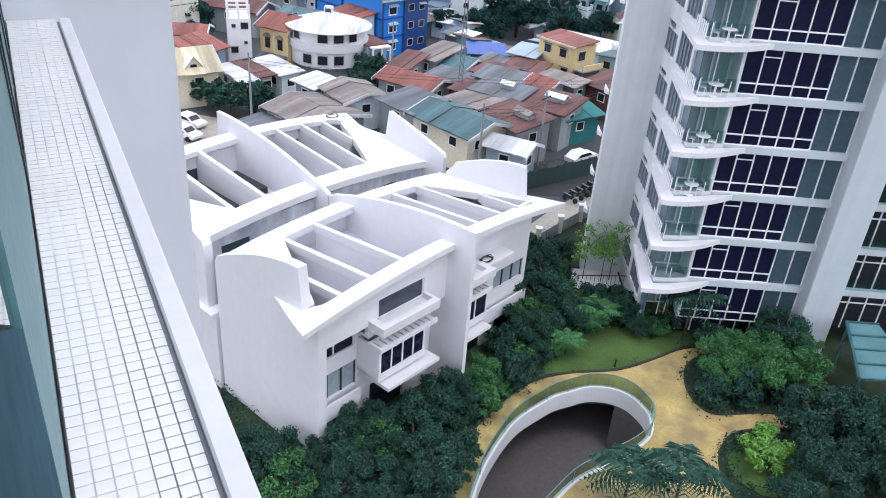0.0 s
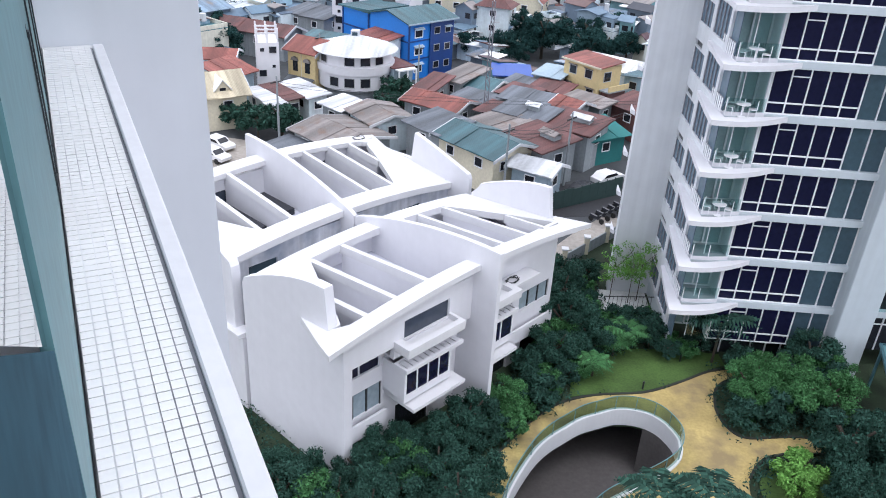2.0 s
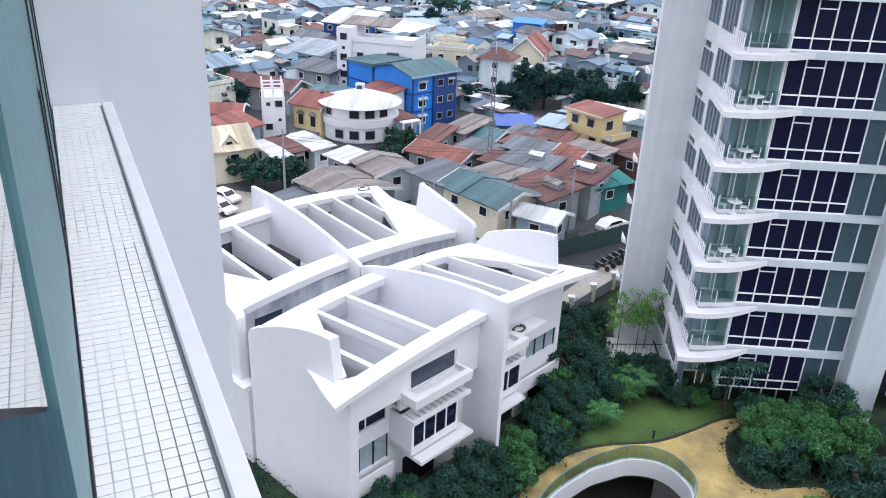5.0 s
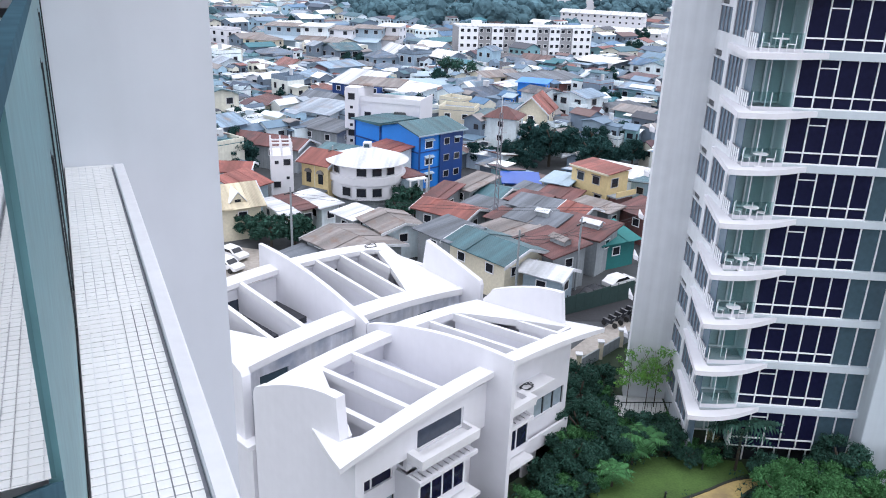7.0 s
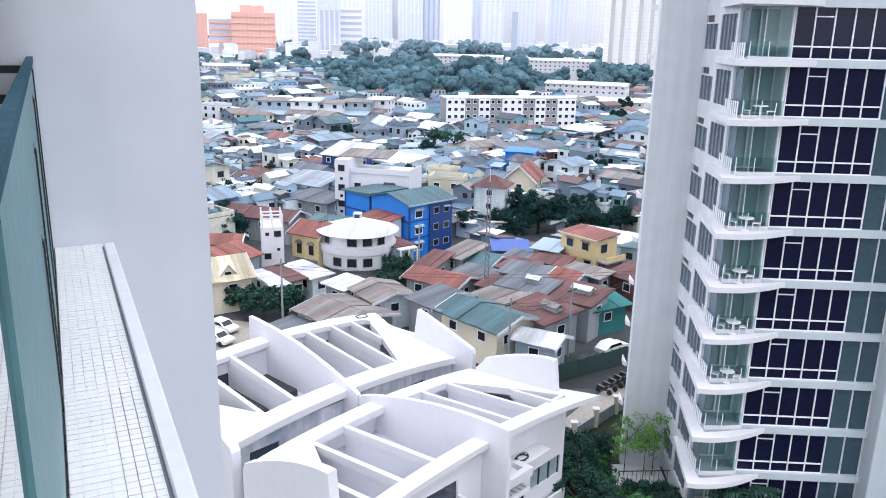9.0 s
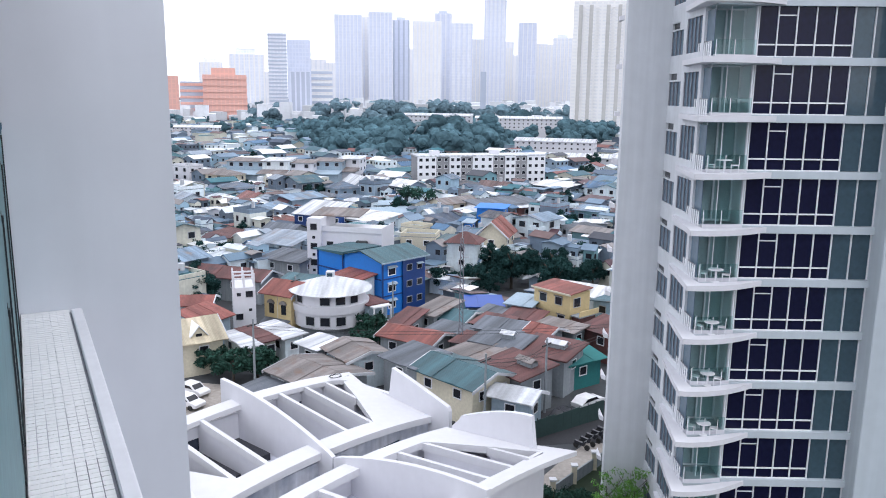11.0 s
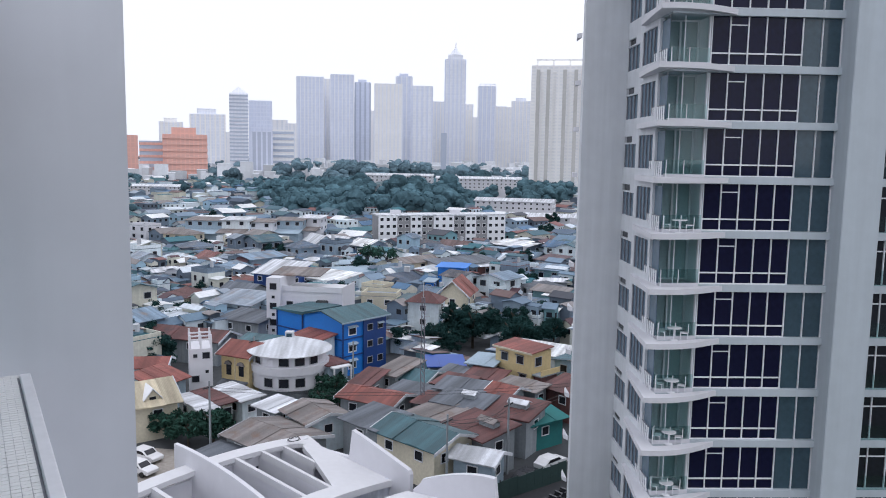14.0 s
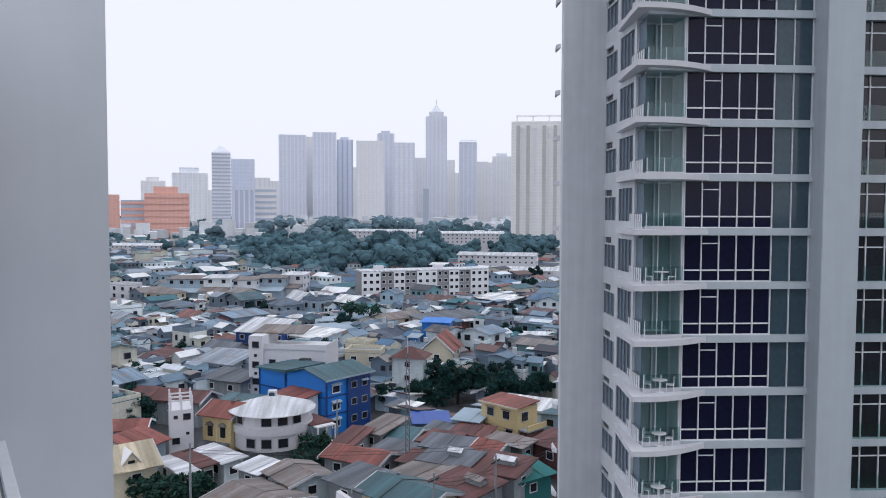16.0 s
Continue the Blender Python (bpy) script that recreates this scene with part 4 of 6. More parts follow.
light = [tree("flowering_tree", 4.2, 2.3, 7000, 0.115, LEAF2, 31, "fresh green feathery garden tree beside the path")]
scatter(light, [(17.9, 40.0), (17.6, 38.4), (19.6, 40.2), (19.4, 41.6), (21.2, 41.0), (20.6, 38.8), (-6.4, 26.6), (6.2, 43.0), (-2.2, 30.4), (22.4, 39.0), (23.4, 41.3), (2.8, 37.0)], rng, 0.58, 0.82)
bright = tree("lime_shrub", 1.9, 1.2, 2600, 0.10, LEAF4, 35, "bright lime green shrub on the round lawn")
scatter([bright], [(18.9, 33.2), (18.2, 32.2)], rng, 0.9, 1.1)
sapling = tree("sapling", 5.6, 1.2, 700, 0.10, LEAF4, 41, "thin young tree with sparse yellow-green leaves", 0.006)
scatter([sapling], [(12.9, 51.0), (12.2, 50.6), (10.9, 50.9)], rng, 0.8, 1.15)
palms = [palm(1.2, 14, 1.7, LEAF2, 51, "low fan of pale green palm fronds on the lawn"), palm(2.8, 17, 2.4, LEAF, 52, "dark green garden palm beside the ramp")]
scatter(palms, [(8.6, 41.2), (10.0, 28.0), (10.2, 43.6), (12.4, 27.8), (11.0, 44.6), (16.8, 43.8)], rng, 0.8, 1.1)
# low ground cover over the planting beds
def inside(x, y, loop):
    hit = False
    for (xa, ya), (xb, yb) in zip(loop, loop[1:] + loop[:1]):
        if (ya > y) != (yb > y) and x < xa + (y - ya) * (xb - xa) / (yb - ya):
            hit = not hit
    return hit


cover, crng = [], random.Random(17)
while len(cover) < 1500:
    x, y = crng.uniform(-13, 27), crng.uniform(23, 57)
    q = Matrix.Rotation(-ROWTURN, 3, "Z") @ (Vector((x, y, 0)) - FRONT)
    if -9.4 < q.x < 9.4 and 1.6 < q.y < 24 or inside(x, y, path_loop + [(5.0, 21.0)]) or inside(x, y, RAMP) or inside(x, y, lawn_pts) or inside(x, y, lawn2):
        continue
    if (x > 13.5 and y > 44.2) or (x > 9.9 and y > 48.7) or not inside(x, y, EDGE) or (x > 23.5 and y > 36.5):
        continue
    cover.append((x, y, crng.uniform(0.0, 0.25), crng.uniform(0.25, 0.65)))
tagged(new("ground_cover", leaf_mesh("ground_cover", cover, 60000, 0.10, LEAF, 18, 0.7, 0.4, 0.3)), "low leafy green ground cover in the planting beds", "ground cover", kind="stuff")

# bollard lights on the lawn edge
for x, y in ((11.66, 40.25), (14.66, 43.6)):
    lamp = thing("bollard_light", (x, y, 0.03), 0, "short dark garden bollard light on the lawn", "garden light", "bollard lights")
    part("bollard_post", cyl(bmesh.new(), 0.06, 0.06, 0, 0.5, 10), DARKFRAME, lamp)
    part("bollard_cap", cyl(bmesh.new(), 0.09, 0.07, 0.5, 0.58, 10), DARKFRAME, lamp)

PALESTONE = surface("pale_paving", (0.55, 0.56, 0.56), 0.9, 0.2, 1.0, 0.2, stain=(0.36, 0.36, 0.35))
# metal fence beside the tower and the boundary wall with its posts
fence = thing("metal_fence", (0, 0, 0), 0, "dark metal fence beside the tower", "fence")
bar_me = mesh_of("bar", box(-0.012, 0.012, -0.012, 0.012, 0.0, 1.45), DARKFRAME)
for k in range(12):
    place("bar", bar_me, fence, (10.15 + 0.31 * k, 48.9 + 0.037 * k, 0))
part("fence_rail", rod(bmesh.new(), (10.1, 48.9, 1.45), (13.7, 49.32, 1.45), 0.05), DARKFRAME, fence)
structure("service_strip", prism(bmesh.new(), [(9.9, 49.0), (13.74, 49.4), (13.74, 52.29), (10.2, 52.29)], 0.0, 0.03), PALESTONE, "pale paved strip behind the metal fence")
bound = thing("boundary_wall", (0, 0, 0), 0, "low boundary wall with white capped posts", "wall", kind="structure")
a, b = Vector((5.8, 53.2, 0)), Vector((15.8, 65.4, 0))
part("panel", band([tuple(a.lerp(b, k / 4))[:2] for k in range(5)], 0.12, 0, 1.0), CONCRETE, bound)
pillar_me, cap_me = mesh_of("pillar", box(-0.2, 0.2, -0.2, 0.2, 0, 1.5), CREAM), mesh_of("pillar_cap", box(-0.27, 0.27, -0.27, 0.27, 1.5, 1.62), ROOFW)
for k in range(6):
    p = a.lerp(b, k / 5)
    pl = place("pillar", pillar_me, bound, p)
    place("pillar_cap", cap_me, pl)

# ---- the low town ----
pane_town = mesh_of("window", box(-0.55, 0.55, -0.05, 0.03, -0.5, 0.5), BLACKPANE)
trim_town = mesh_of("window_frame", pierced(bmesh.new(), -0.66, 0.66, -0.62, 0.6, -0.08, 0.0, [(-0.55, 0.55, -0.5, 0.5)]), FRAME)
awning = mesh_of("awning", profile(bmesh.new(), [(0.0, 0.62), (-0.5, 0.42), (-0.5, 0.36), (0.0, 0.52)], -0.75, 0.75), FRAME)
bm = box(-0.55, 0.55, -0.05, 0.03, -0.5, 0.5)
first = len(bm.faces)
pierced(bm, -0.63, 0.63, -0.58, 0.57, -0.08, 0.0, [(-0.55, 0.55, -0.5, 0.5)])
plain_town = mesh_of("window", bm, BLACKPANE)
plain_town.materials.append(GREYFRAME)
for f in plain_town.polygons[first:]:
    f.material_index = 1
SOLID = []


def add_window(parent, x, y, z, turn=0.0, k=1.0, glass=True, shade=None):
    """A window with its frame; at turn 0 it looks towards -y."""
    w = place("window", pane_town if glass else plain_town, parent, (x, y, z), turn)
    w.scale = (k, 1, k)
    if glass:
        place("window_frame", trim_town, w)
    if shade:
        s = place("awning", awning, w)
        s.material_slots[0].link = "OBJECT"
        s.material_slots[0].material = shade
    return w


def roof_bm(kind, l, w, z, rise, over=0.6, t=0.1):
    """A roof over a block l by w (centred): gable along x, shed, hip or flat with a parapet."""
    bm = bmesh.new()
    a, b = l / 2 + over, w / 2 + over
    if kind == "gable":
        profile(bm, [(-b, z - 0.1), (0, z + rise), (b, z - 0.1), (b, z - 0.1 + t), (0, z + rise + t), (-b, z - 0.1 + t)], -a, a)
    elif kind == "shed":
        profile(bm, [(-b, z - 0.05), (b, z + rise), (b, z + rise + t), (-b, z - 0.05 + t)], -a, a)
    elif kind == "hip":
        r = max(0.3, a - b)
        lo = [bm.verts.new(p) for p in ((-a, -b, z), (a, -b, z), (a, b, z), (-a, b, z))]
        hi = [bm.verts.new((-r, 0, z + rise)), bm.verts.new((r, 0, z + rise))]
        for f in ((lo[0], lo[1], hi[1], hi[0]), (lo[1], lo[2], hi[1]), (lo[2], lo[3], hi[0], hi[1]), (lo[3], lo[0], hi[0]), tuple(lo[::-1])):
            bm.faces.new(f)
    else:
        boxes(bm, -l / 2, l / 2, -w / 2, w / 2, z, z + 0.12)
    return bm


def body_bm(kind, l, w, z, rise):
    bm = bmesh.new()
    if kind == "gable":
        profile(bm, [(-w / 2, 0), (w / 2, 0), (w / 2, z - 0.12), (0, z + rise - 0.06), (-w / 2, z - 0.12)], -l / 2, l / 2)
    elif kind == "shed":
        profile(bm, [(-w / 2, 0), (w / 2, 0), (w / 2, z + rise - 0.12), (-w / 2, z - 0.02)], -l / 2, l / 2)
    else:
        boxes(bm, -l / 2, l / 2, -w / 2, w / 2, 0, z)
    return bm


def house(x, y, head, l, w, z, rise, kind, wall, roof, label, rows=1, shade=None, group="town houses", name="house", glass=True):
    """A town house on the low ground: wall, roof and windows on the sides towards the garden."""
    ob = thing(name, (x, y, GROUND), heading(head), label, "house", group)
    part("wall", body_bm(kind, l, w, z, rise), wall, ob)
    top = part("roof", roof_bm(kind, l, w, z, rise), roof, ob)
    if glass and kind in ("gable", "shed") and l < 20:
        # overlapping roof sheets, each a little off its neighbours
        n = max(3, int((l + 1.2) / 1.9))
        a, b, step = l / 2 + 0.6, w / 2 + 0.6, (l + 1.2) / n
        for k in range(n):
            e, f = 0.11 + 0.03 * ((k * 7 + int(l * 10)) % 3), 0.1 * ((k * 5 + int(w * 10)) % 3)
            runs = [[(-b - f, z - 0.1), (-0.03, z + rise)], [(0.03, z + rise), (b + f, z - 0.1)]] if kind == "gable" else [[(-b - f, z - 0.05), (b, z + rise)]]
            for (p, q), (u, v) in runs:
                part("roof_sheet", profile(bmesh.new(), [(p, q + e), (u, v + e), (u, v + e + 0.03), (p, q + e + 0.03)], -a + step * k + 0.01, -a + step * (k + 1) - 0.01), roof, top)
    if kind == "gable" and glass:
        b = w / 2 + 0.75
        for u in (-l / 2 - 0.72, l / 2 + 0.6):
            part("barge_board", profile(bmesh.new(), [(-b, z - 0.32), (0, z + rise - 0.12), (b, z - 0.32), (b, z + 0.05), (0, z + rise + 0.2), (-b, z + 0.05)], u, u + 0.12), PALEROOF, ob)
    if kind == "flat":
        a, b = l / 2, w / 2
        part("parapet", with_hole([(-a, -b), (a, -b), (a, b), (-a, b)], [(0.18 - a, 0.18 - b), (a - 0.18, 0.18 - b), (a - 0.18, b - 0.18), (0.18 - a, b - 0.18)], z + 0.12, z + 0.8), wall, ob)
    for r in range(rows):
        zz = z - 1.15 - 2.7 * r
        if zz < 0.8:
            break
        n = max(1, int(l // 3.4))
        for k in range(n):
            add_window(ob, -l / 2 + l * (k + 0.5) / n, -w / 2, zz, 0, 1 if glass else 1.25, glass, shade)
        n = max(1, int(w // 3.2))
        for k in range(n):
            add_window(ob, -l / 2, -w / 2 + w * (k + 0.5) / n, zz, -math.pi / 2, 1 if glass else 1.2, glass, shade)
            add_window(ob, l / 2, -w / 2 + w * (k + 0.5) / n, zz, math.pi / 2, 1, glass, shade)
    SOLID.append((x, y, max(l, w) * 0.52))
    return ob


def eave_house(ax, ay, bx, by, depth, ze, rise, kind, wall, roof, label, rows=1, end=False, **kw):
    """A house by the two ends of its front eave; end: the gable faces the front."""
    along = Vector((bx - ax, by - ay))
    n = Vector((-along.y, along.x)).normalized()
    c = (Vector((ax, ay)) + Vector((bx, by))) / 2 + n * depth / 2
    head = 90 - math.degrees(math.atan2(along.y, along.x))
    l, w = max(1.6, along.length - 1.2), max(1.4, depth - 1.2)
    if end:
        return house(c.x, c.y, head - 90, w, l, ze - GROUND, rise, kind, wall, roof, label, rows, **kw)
    return house(c.x, c.y, head, l, w, ze - GROUND, rise, kind, wall, roof, label, rows, **kw)


eave_house(-5.3, 88.2, 2.3, 80.8, 7.8, -1.4, 1.1, "gable", CREAM, GREENROOF, "house with a broad dark green sheet roof and cream wall")
eave_house(3.6, 82.4, 8.6, 79.6, 4.6, -2.4, 0.8, "gable", PALEBLUE, PALEROOF, "small pale blue house with a grey gabled roof")
eave_house(-9.3, 92.2, -4.2, 87.1, 6.0, -1.4, 0.7, "shed", CONCRETE, GREYROOF, "low house with a worn grey sheet roof")
eave_house(-10.7, 103.2, -2.7, 98.6, 6.4, -2.2, 0.8, "gable", CONCRETE, TERRA, "low house with a terracotta sheet roof")
eave_house(-9.6, 107.8, -6.2, 106.2, 6.6, -1.9, 0.9, "shed", CONCRETE, MAROON, "small house with a dark maroon sheet roof")
MAROON_A = eave_house(2.6, 90.0, 7.7, 83.9, 6.4, -1.4, 0.7, "shed", CONCRETE, MAROON, "house with a weathered maroon roof and a raised vent")
eave_house(-1.4, 94.7, 2.4, 90.2, 6.2, -1.5, 0.6, "shed", CONCRETE, RUST, "low house with a brown patched sheet roof")
GREY_C = eave_house(1.8, 97.2, 8.4, 93.3, 5.4, -0.9, 0.5, "shed", CONCRETE, GREYROOF, "narrow house with a dark grey sheet roof")
MAROON_B = eave_house(7.4, 94.4, 13.7, 90.2, 6.6, -1.2, 0.7, "shed", CONCRETE, MAROON, "house with a weathered maroon roof and rooftop vent")
eave_house(-0.6, 100.4, 3.4, 97.6, 4.4, -2.0, 0.5, "shed", CONCRETE, MAROON, "low house with a dull red sheet roof")
eave_house(2.4, 104.4, 9.2, 101.0, 5.0, -1.3, 0.5, "shed", CONCRETE, GREYROOF, "low house with a slate grey sheet roof")
eave_house(9.2, 102.6, 12.6, 99.8, 5.0, -1.2, 0.8, "gable", CONCRETE, TERRA, "small house with an orange red roof")
eave_house(11.3, 108.0, 16.6, 103.4, 4.2, -1.7, 0.3, "shed", CONCRETE, RUST, "house with a pale brown flat sheet roof")
eave_house(17.6, 107.4, 22.4, 101.2, 5.4, -1.8, 1.0, "shed", MAROON, MAROON, "dark red house beside the yellow building")
eave_house(13.8, 91.8, 19.8, 96.2, 5.2, -2.5, 1.1, "shed", TEALNET, TEALNET, "low shed wrapped in teal netting")
eave_house(2.0, 120.8, 8.4, 121.2, 6.0, -2.9, 0.4, "shed", CONCRETE, TARP, "low shed covered by a blue tarpaulin")
eave_house(7.6, 117.8, 12.0, 115.6, 6.0, -1.4, 0.4, "shed", PALEBLUE, PALEBLUE, "pale blue tin walled house")
eave_house(7.0, 113.6, 12.4, 110.6, 4.6, -2.2, 0.5, "shed", MAROON, MAROON, "low dark red shed below the tin house")
eave_house(-4.8, 113.4, 1.6, 109.4, 7.0, -2.3, 0.9, "gable", CONCRETE, GREENROOF, "low house with a teal green roof")
eave_house(-6.4, 113.0, -2.6, 110.4, 8.0, -1.6, 0.8, "shed", CONCRETE, RUST, "low house with a dark brown roof")
eave_house(-4.2, 106.6, 1.4, 102.8, 4.6, -2.3, 0.4, "shed", CONCRETE, GREYROOF, "low shed with a slate sheet roof")
eave_house(2.2, 109.6, 7.0, 106.4, 5.0, -2.1, 0.5, "shed", CONCRETE, MAROON, "low house with a brown red roof")
eave_house(3.0, 116.4, 7.4, 113.4, 4.4, -2.6, 0.5, "shed", CONCRETE, GREYROOF, "low shed with a blue grey roof")
eave_house(-22.6, 89.2, -15.2, 82.6, 8.8, -2.4, 0.8, "gable", CONCRETE, RUST, "low house with a patched rusty sheet roof")
eave_house(-17.0, 96.6, -12.8, 90.8, 6.8, -1.9, 0.8, "gable", PLASTER, RUST, "low house with a pale brown rusty roof")
eave_house(-21.0, 98.6, -17.2, 95.4, 4.6, -2.0, 0.4, "shed", CONCRETE, PALEROOF, "low shed with a pale worn roof")
eave_house(-26.0, 84.6, -19.4, 79.8, 6.0, -3.4, 0.2, "shed", CONCRETE, GREYROOF, "low shed with a dark grey roof")
eave_house(-32.6, 104.6, -26.8, 97.6, 2.6, -2.7, 0.1, "shed", PLASTER, PALEROOF, "low shop with a white sheet roof")
eave_house(-30.6, 106.3, -25.0, 100.0, 2.4, -2.5, 0.1, "shed", PLASTER, MAROON, "low shop with a brown sheet roof")
eave_house(-28.9, 107.8, -22.8, 101.4, 4.0, -2.6, 0.2, "shed", PLASTER, PALEROOF, "low shop with a curved white roof edge")
twin = eave_house(-38.5, 92.2, -29.4, 98.6, 8.6, -1.5, 2.2, "gable", CREAM, BEIGEROOF, "cream house with a beige roof and twin dormers", 2)
eave_house(-41.5, 112.6, -36.0, 113.2, 6.0, -1.2, 0.9, "gable", PLASTER, TERRA, "white house with a red sheet roof")
eave_house(-34.6, 103.6, -31.4, 109.4, 5.4, -1.4, 1.2, "shed", PALEBLUE, TERRA, "house with a bright red sloping sheet roof")
eave_house(-26.6, 117.6, -21.6, 121.0, 6.0, -1.0, 0.6, "shed", CONCRETE, MAROON, "low house with a dull brown roof behind the shop house")
eave_house(-21.0, 127.6, -15.6, 122.6, 5.0, 0.4, 0.7, "shed", PLASTER, TERRA, "white walled house with a red roof beside the blue building")

def roof_vent(ob, x, y, z, l, w, material):
    """A small raised monitor on a roof, with its own little cap."""
    v = part("roof_vent", box(x - l / 2, x + l / 2, y - w / 2, y + w / 2, z - 0.6, z + 0.5), CONCRETE, ob)
    part("vent_cap", roof_cap(x, y, z + 0.5, l, w), material, v)


def roof_cap(x, y, z, l, w):
    return profile(bmesh.new(), [(y - w / 2 - 0.25, z - 0.05), (y, z + 0.35), (y + w / 2 + 0.25, z - 0.05), (y + w / 2 + 0.25, z + 0.03), (y, z + 0.43), (y - w / 2 - 0.25, z + 0.03)], x - l / 2 - 0.2, x + l / 2 + 0.2)


for x in (-2.6, 2.0):
    d = part("dormer", profile(bmesh.new(), [(x - 0.9, 4.7), (x + 0.9, 4.7), (x + 0.9, 5.3), (x, 6.4), (x - 0.9, 5.3)], -3.3, -0.6, "y"), CREAM, twin)
    part("dormer_roof", profile(bmesh.new(), [(x - 1.2, 5.1), (x, 6.5), (x + 1.2, 5.1), (x + 1.2, 5.25), (x, 6.68), (x - 1.2, 5.25)], -3.6, -0.5, "y"), FRAME, d)
    part("dormer_window", box(x - 0.4, x + 0.4, -3.35, -3.304, 4.95, 5.5), BLACKPANE, d)
roof_vent(MAROON_A, 1.2, 0.6, 5.2, 2.4, 1.1, RUST)
roof_vent(MAROON_B, 0.8, 0.2, 5.4, 2.4, 1.1, PALEROOF)
roof_vent(GREY_C, 0.6, 0.4, 5.6, 1.6, 0.8, PALEROOF)

# blue three storey building with a green roof and a lower wing
blue = thing("blue_building", (-11.8, 125.5, GROUND), math.atan2(7.3, 6.7), "bright blue three storey building with a green roof", "building")
part("wall", profile(bmesh.new(), [(0, 0), (9.4, 0), (9.4, 9.2), (4.7, 10.3), (0, 9.2)], 0, 10.0), BLUE, blue)
part("roof", profile(bmesh.new(), [(-0.7, 9.05), (4.7, 10.4), (10.1, 9.05), (10.1, 9.2), (4.7, 10.56), (-0.7, 9.2)], -0.6, 10.6), GREENROOF, blue, "green sheet roof")
part("fascia", box(-0.62, 10.62, -0.78, -0.704, 8.95, 9.2), PALEBLUE, blue)
for z in (1.9, 4.7, 7.5):
    add_window(blue, 2.3, 0, z, 0, 1.35, shade=PALEBLUE)
    add_window(blue, 6.2, -0.16, z, 0, 1.0, False)
    add_window(blue, 8.6, -0.16, z, 0, 1.0, False, PALEBLUE if z > 7 else None)
part("navy_bay", box(4.9, 10.0, -0.16, -0.004, 0, 9.0), NAVY, blue, "dark navy painted bay")
for x in (-0.1, 4.6):
    part("pilaster", box(x, x + 0.3, -0.3, -0.17, 0, 9.0), NAVY, blue)
for z in (3.2, 6.1):
    part("string_course", box(0.2, 4.6, -0.12, -0.005, z, z + 0.22), NAVY, blue)
    part("side_course", box(-0.12, -0.005, 0.0, 9.4, z, z + 0.22), NAVY, blue)
part("wing_wall", box(1.2, 9.0, 11.2, 18.4, 0, 8.7), BLUE, blue, "lower blue wing")
part("wing_roof", profile(bmesh.new(), [(10.6, 8.72), (19.0, 8.72), (19.0, 8.9), (10.6, 9.3)], 0.6, 9.6), GREENROOF, blue)
part("link_wall", box(1.6, 9.0, 9.4, 11.2, 0, 7.4), CREAM, blue, "beige recessed stair bay")
for y in (11.2, 18.2):
    part("wing_pilaster", box(1.06, 1.2, y, y + 0.25, 0, 8.7), NAVY, blue)
part("wing_course", box(1.08, 1.197, 11.45, 18.2, 5.6, 5.85), NAVY, blue)
SOLID += [(-12, 133, 8), (-20, 139, 6)]

# round white building with a conical roof
rnd = thing("round_building", (-18.6, 115.6, GROUND), 0, "white rounded three storey building with a pale conical roof", "building")
part("ground_floor", cyl(bmesh.new(), 4.6, 4.6, 0, 2.3, 40), CONCRETE, rnd)
part("middle_floor", cyl(bmesh.new(), 5.5, 5.5, 2.3, 4.9, 40), WHITE, rnd)
part("upper_floor", cyl(bmesh.new(), 5.35, 5.35, 4.9, 7.5, 40), WHITE, rnd)
part("balcony_band", cyl(bmesh.new(), 5.75, 5.85, 4.55, 5.7, 40), WHITE, rnd, "white curved parapet band")
part("roof", cyl(bmesh.new(), 6.25, 0.6, 7.45, 9.2, 40), PALEROOF, rnd, "pale grey conical roof")
part("roof_edge", cyl(bmesh.new(), 6.27, 6.27, 7.33, 7.45, 40), ROOFW, rnd)
part("roof_vent", box(-0.6, 0.6, -0.6, 0.6, 8.9, 9.9), PALEROOF, rnd)
part("vent_opening", box(-0.4, 0.4, -0.64, -0.604, 9.15, 9.7), TEALPANE, rnd)
for k in range(7):
    a = -math.pi / 2 + (k - 3) * 0.42
    for z in (3.5, 6.6):
        if (k + int(z)) % 4:
            r = 5.5 if z < 5 else 5.36
            add_window(rnd, math.cos(a) * r, math.sin(a) * r, z, a + math.pi / 2, 1.25, False)
annex = thing("balcony_annex", (-12.6, 113.2, GROUND), radians(40), "narrow annex with white arched balcony frames", "building")
part("wall", box(0, 3.4, 0, 5.0, 0, 5.2), PALEBLUE, annex)
part("roof", box(-0.3, 3.7, -0.2, 5.2, 5.2, 5.4), MAROON, annex)
for z in (2.4, 5.0):
    part("balcony", box(0.1, 3.3, -1.3, -0.25, z, z + 0.2), FRAME, annex)
for x in (0.1, 1.6, 3.1):
    part("balcony_post", box(x, x + 0.2, -1.3, -1.1, 0, 5.0), FRAME, annex)
SOLID += [(-18.6, 115.6, 7), (-11, 116, 3)]

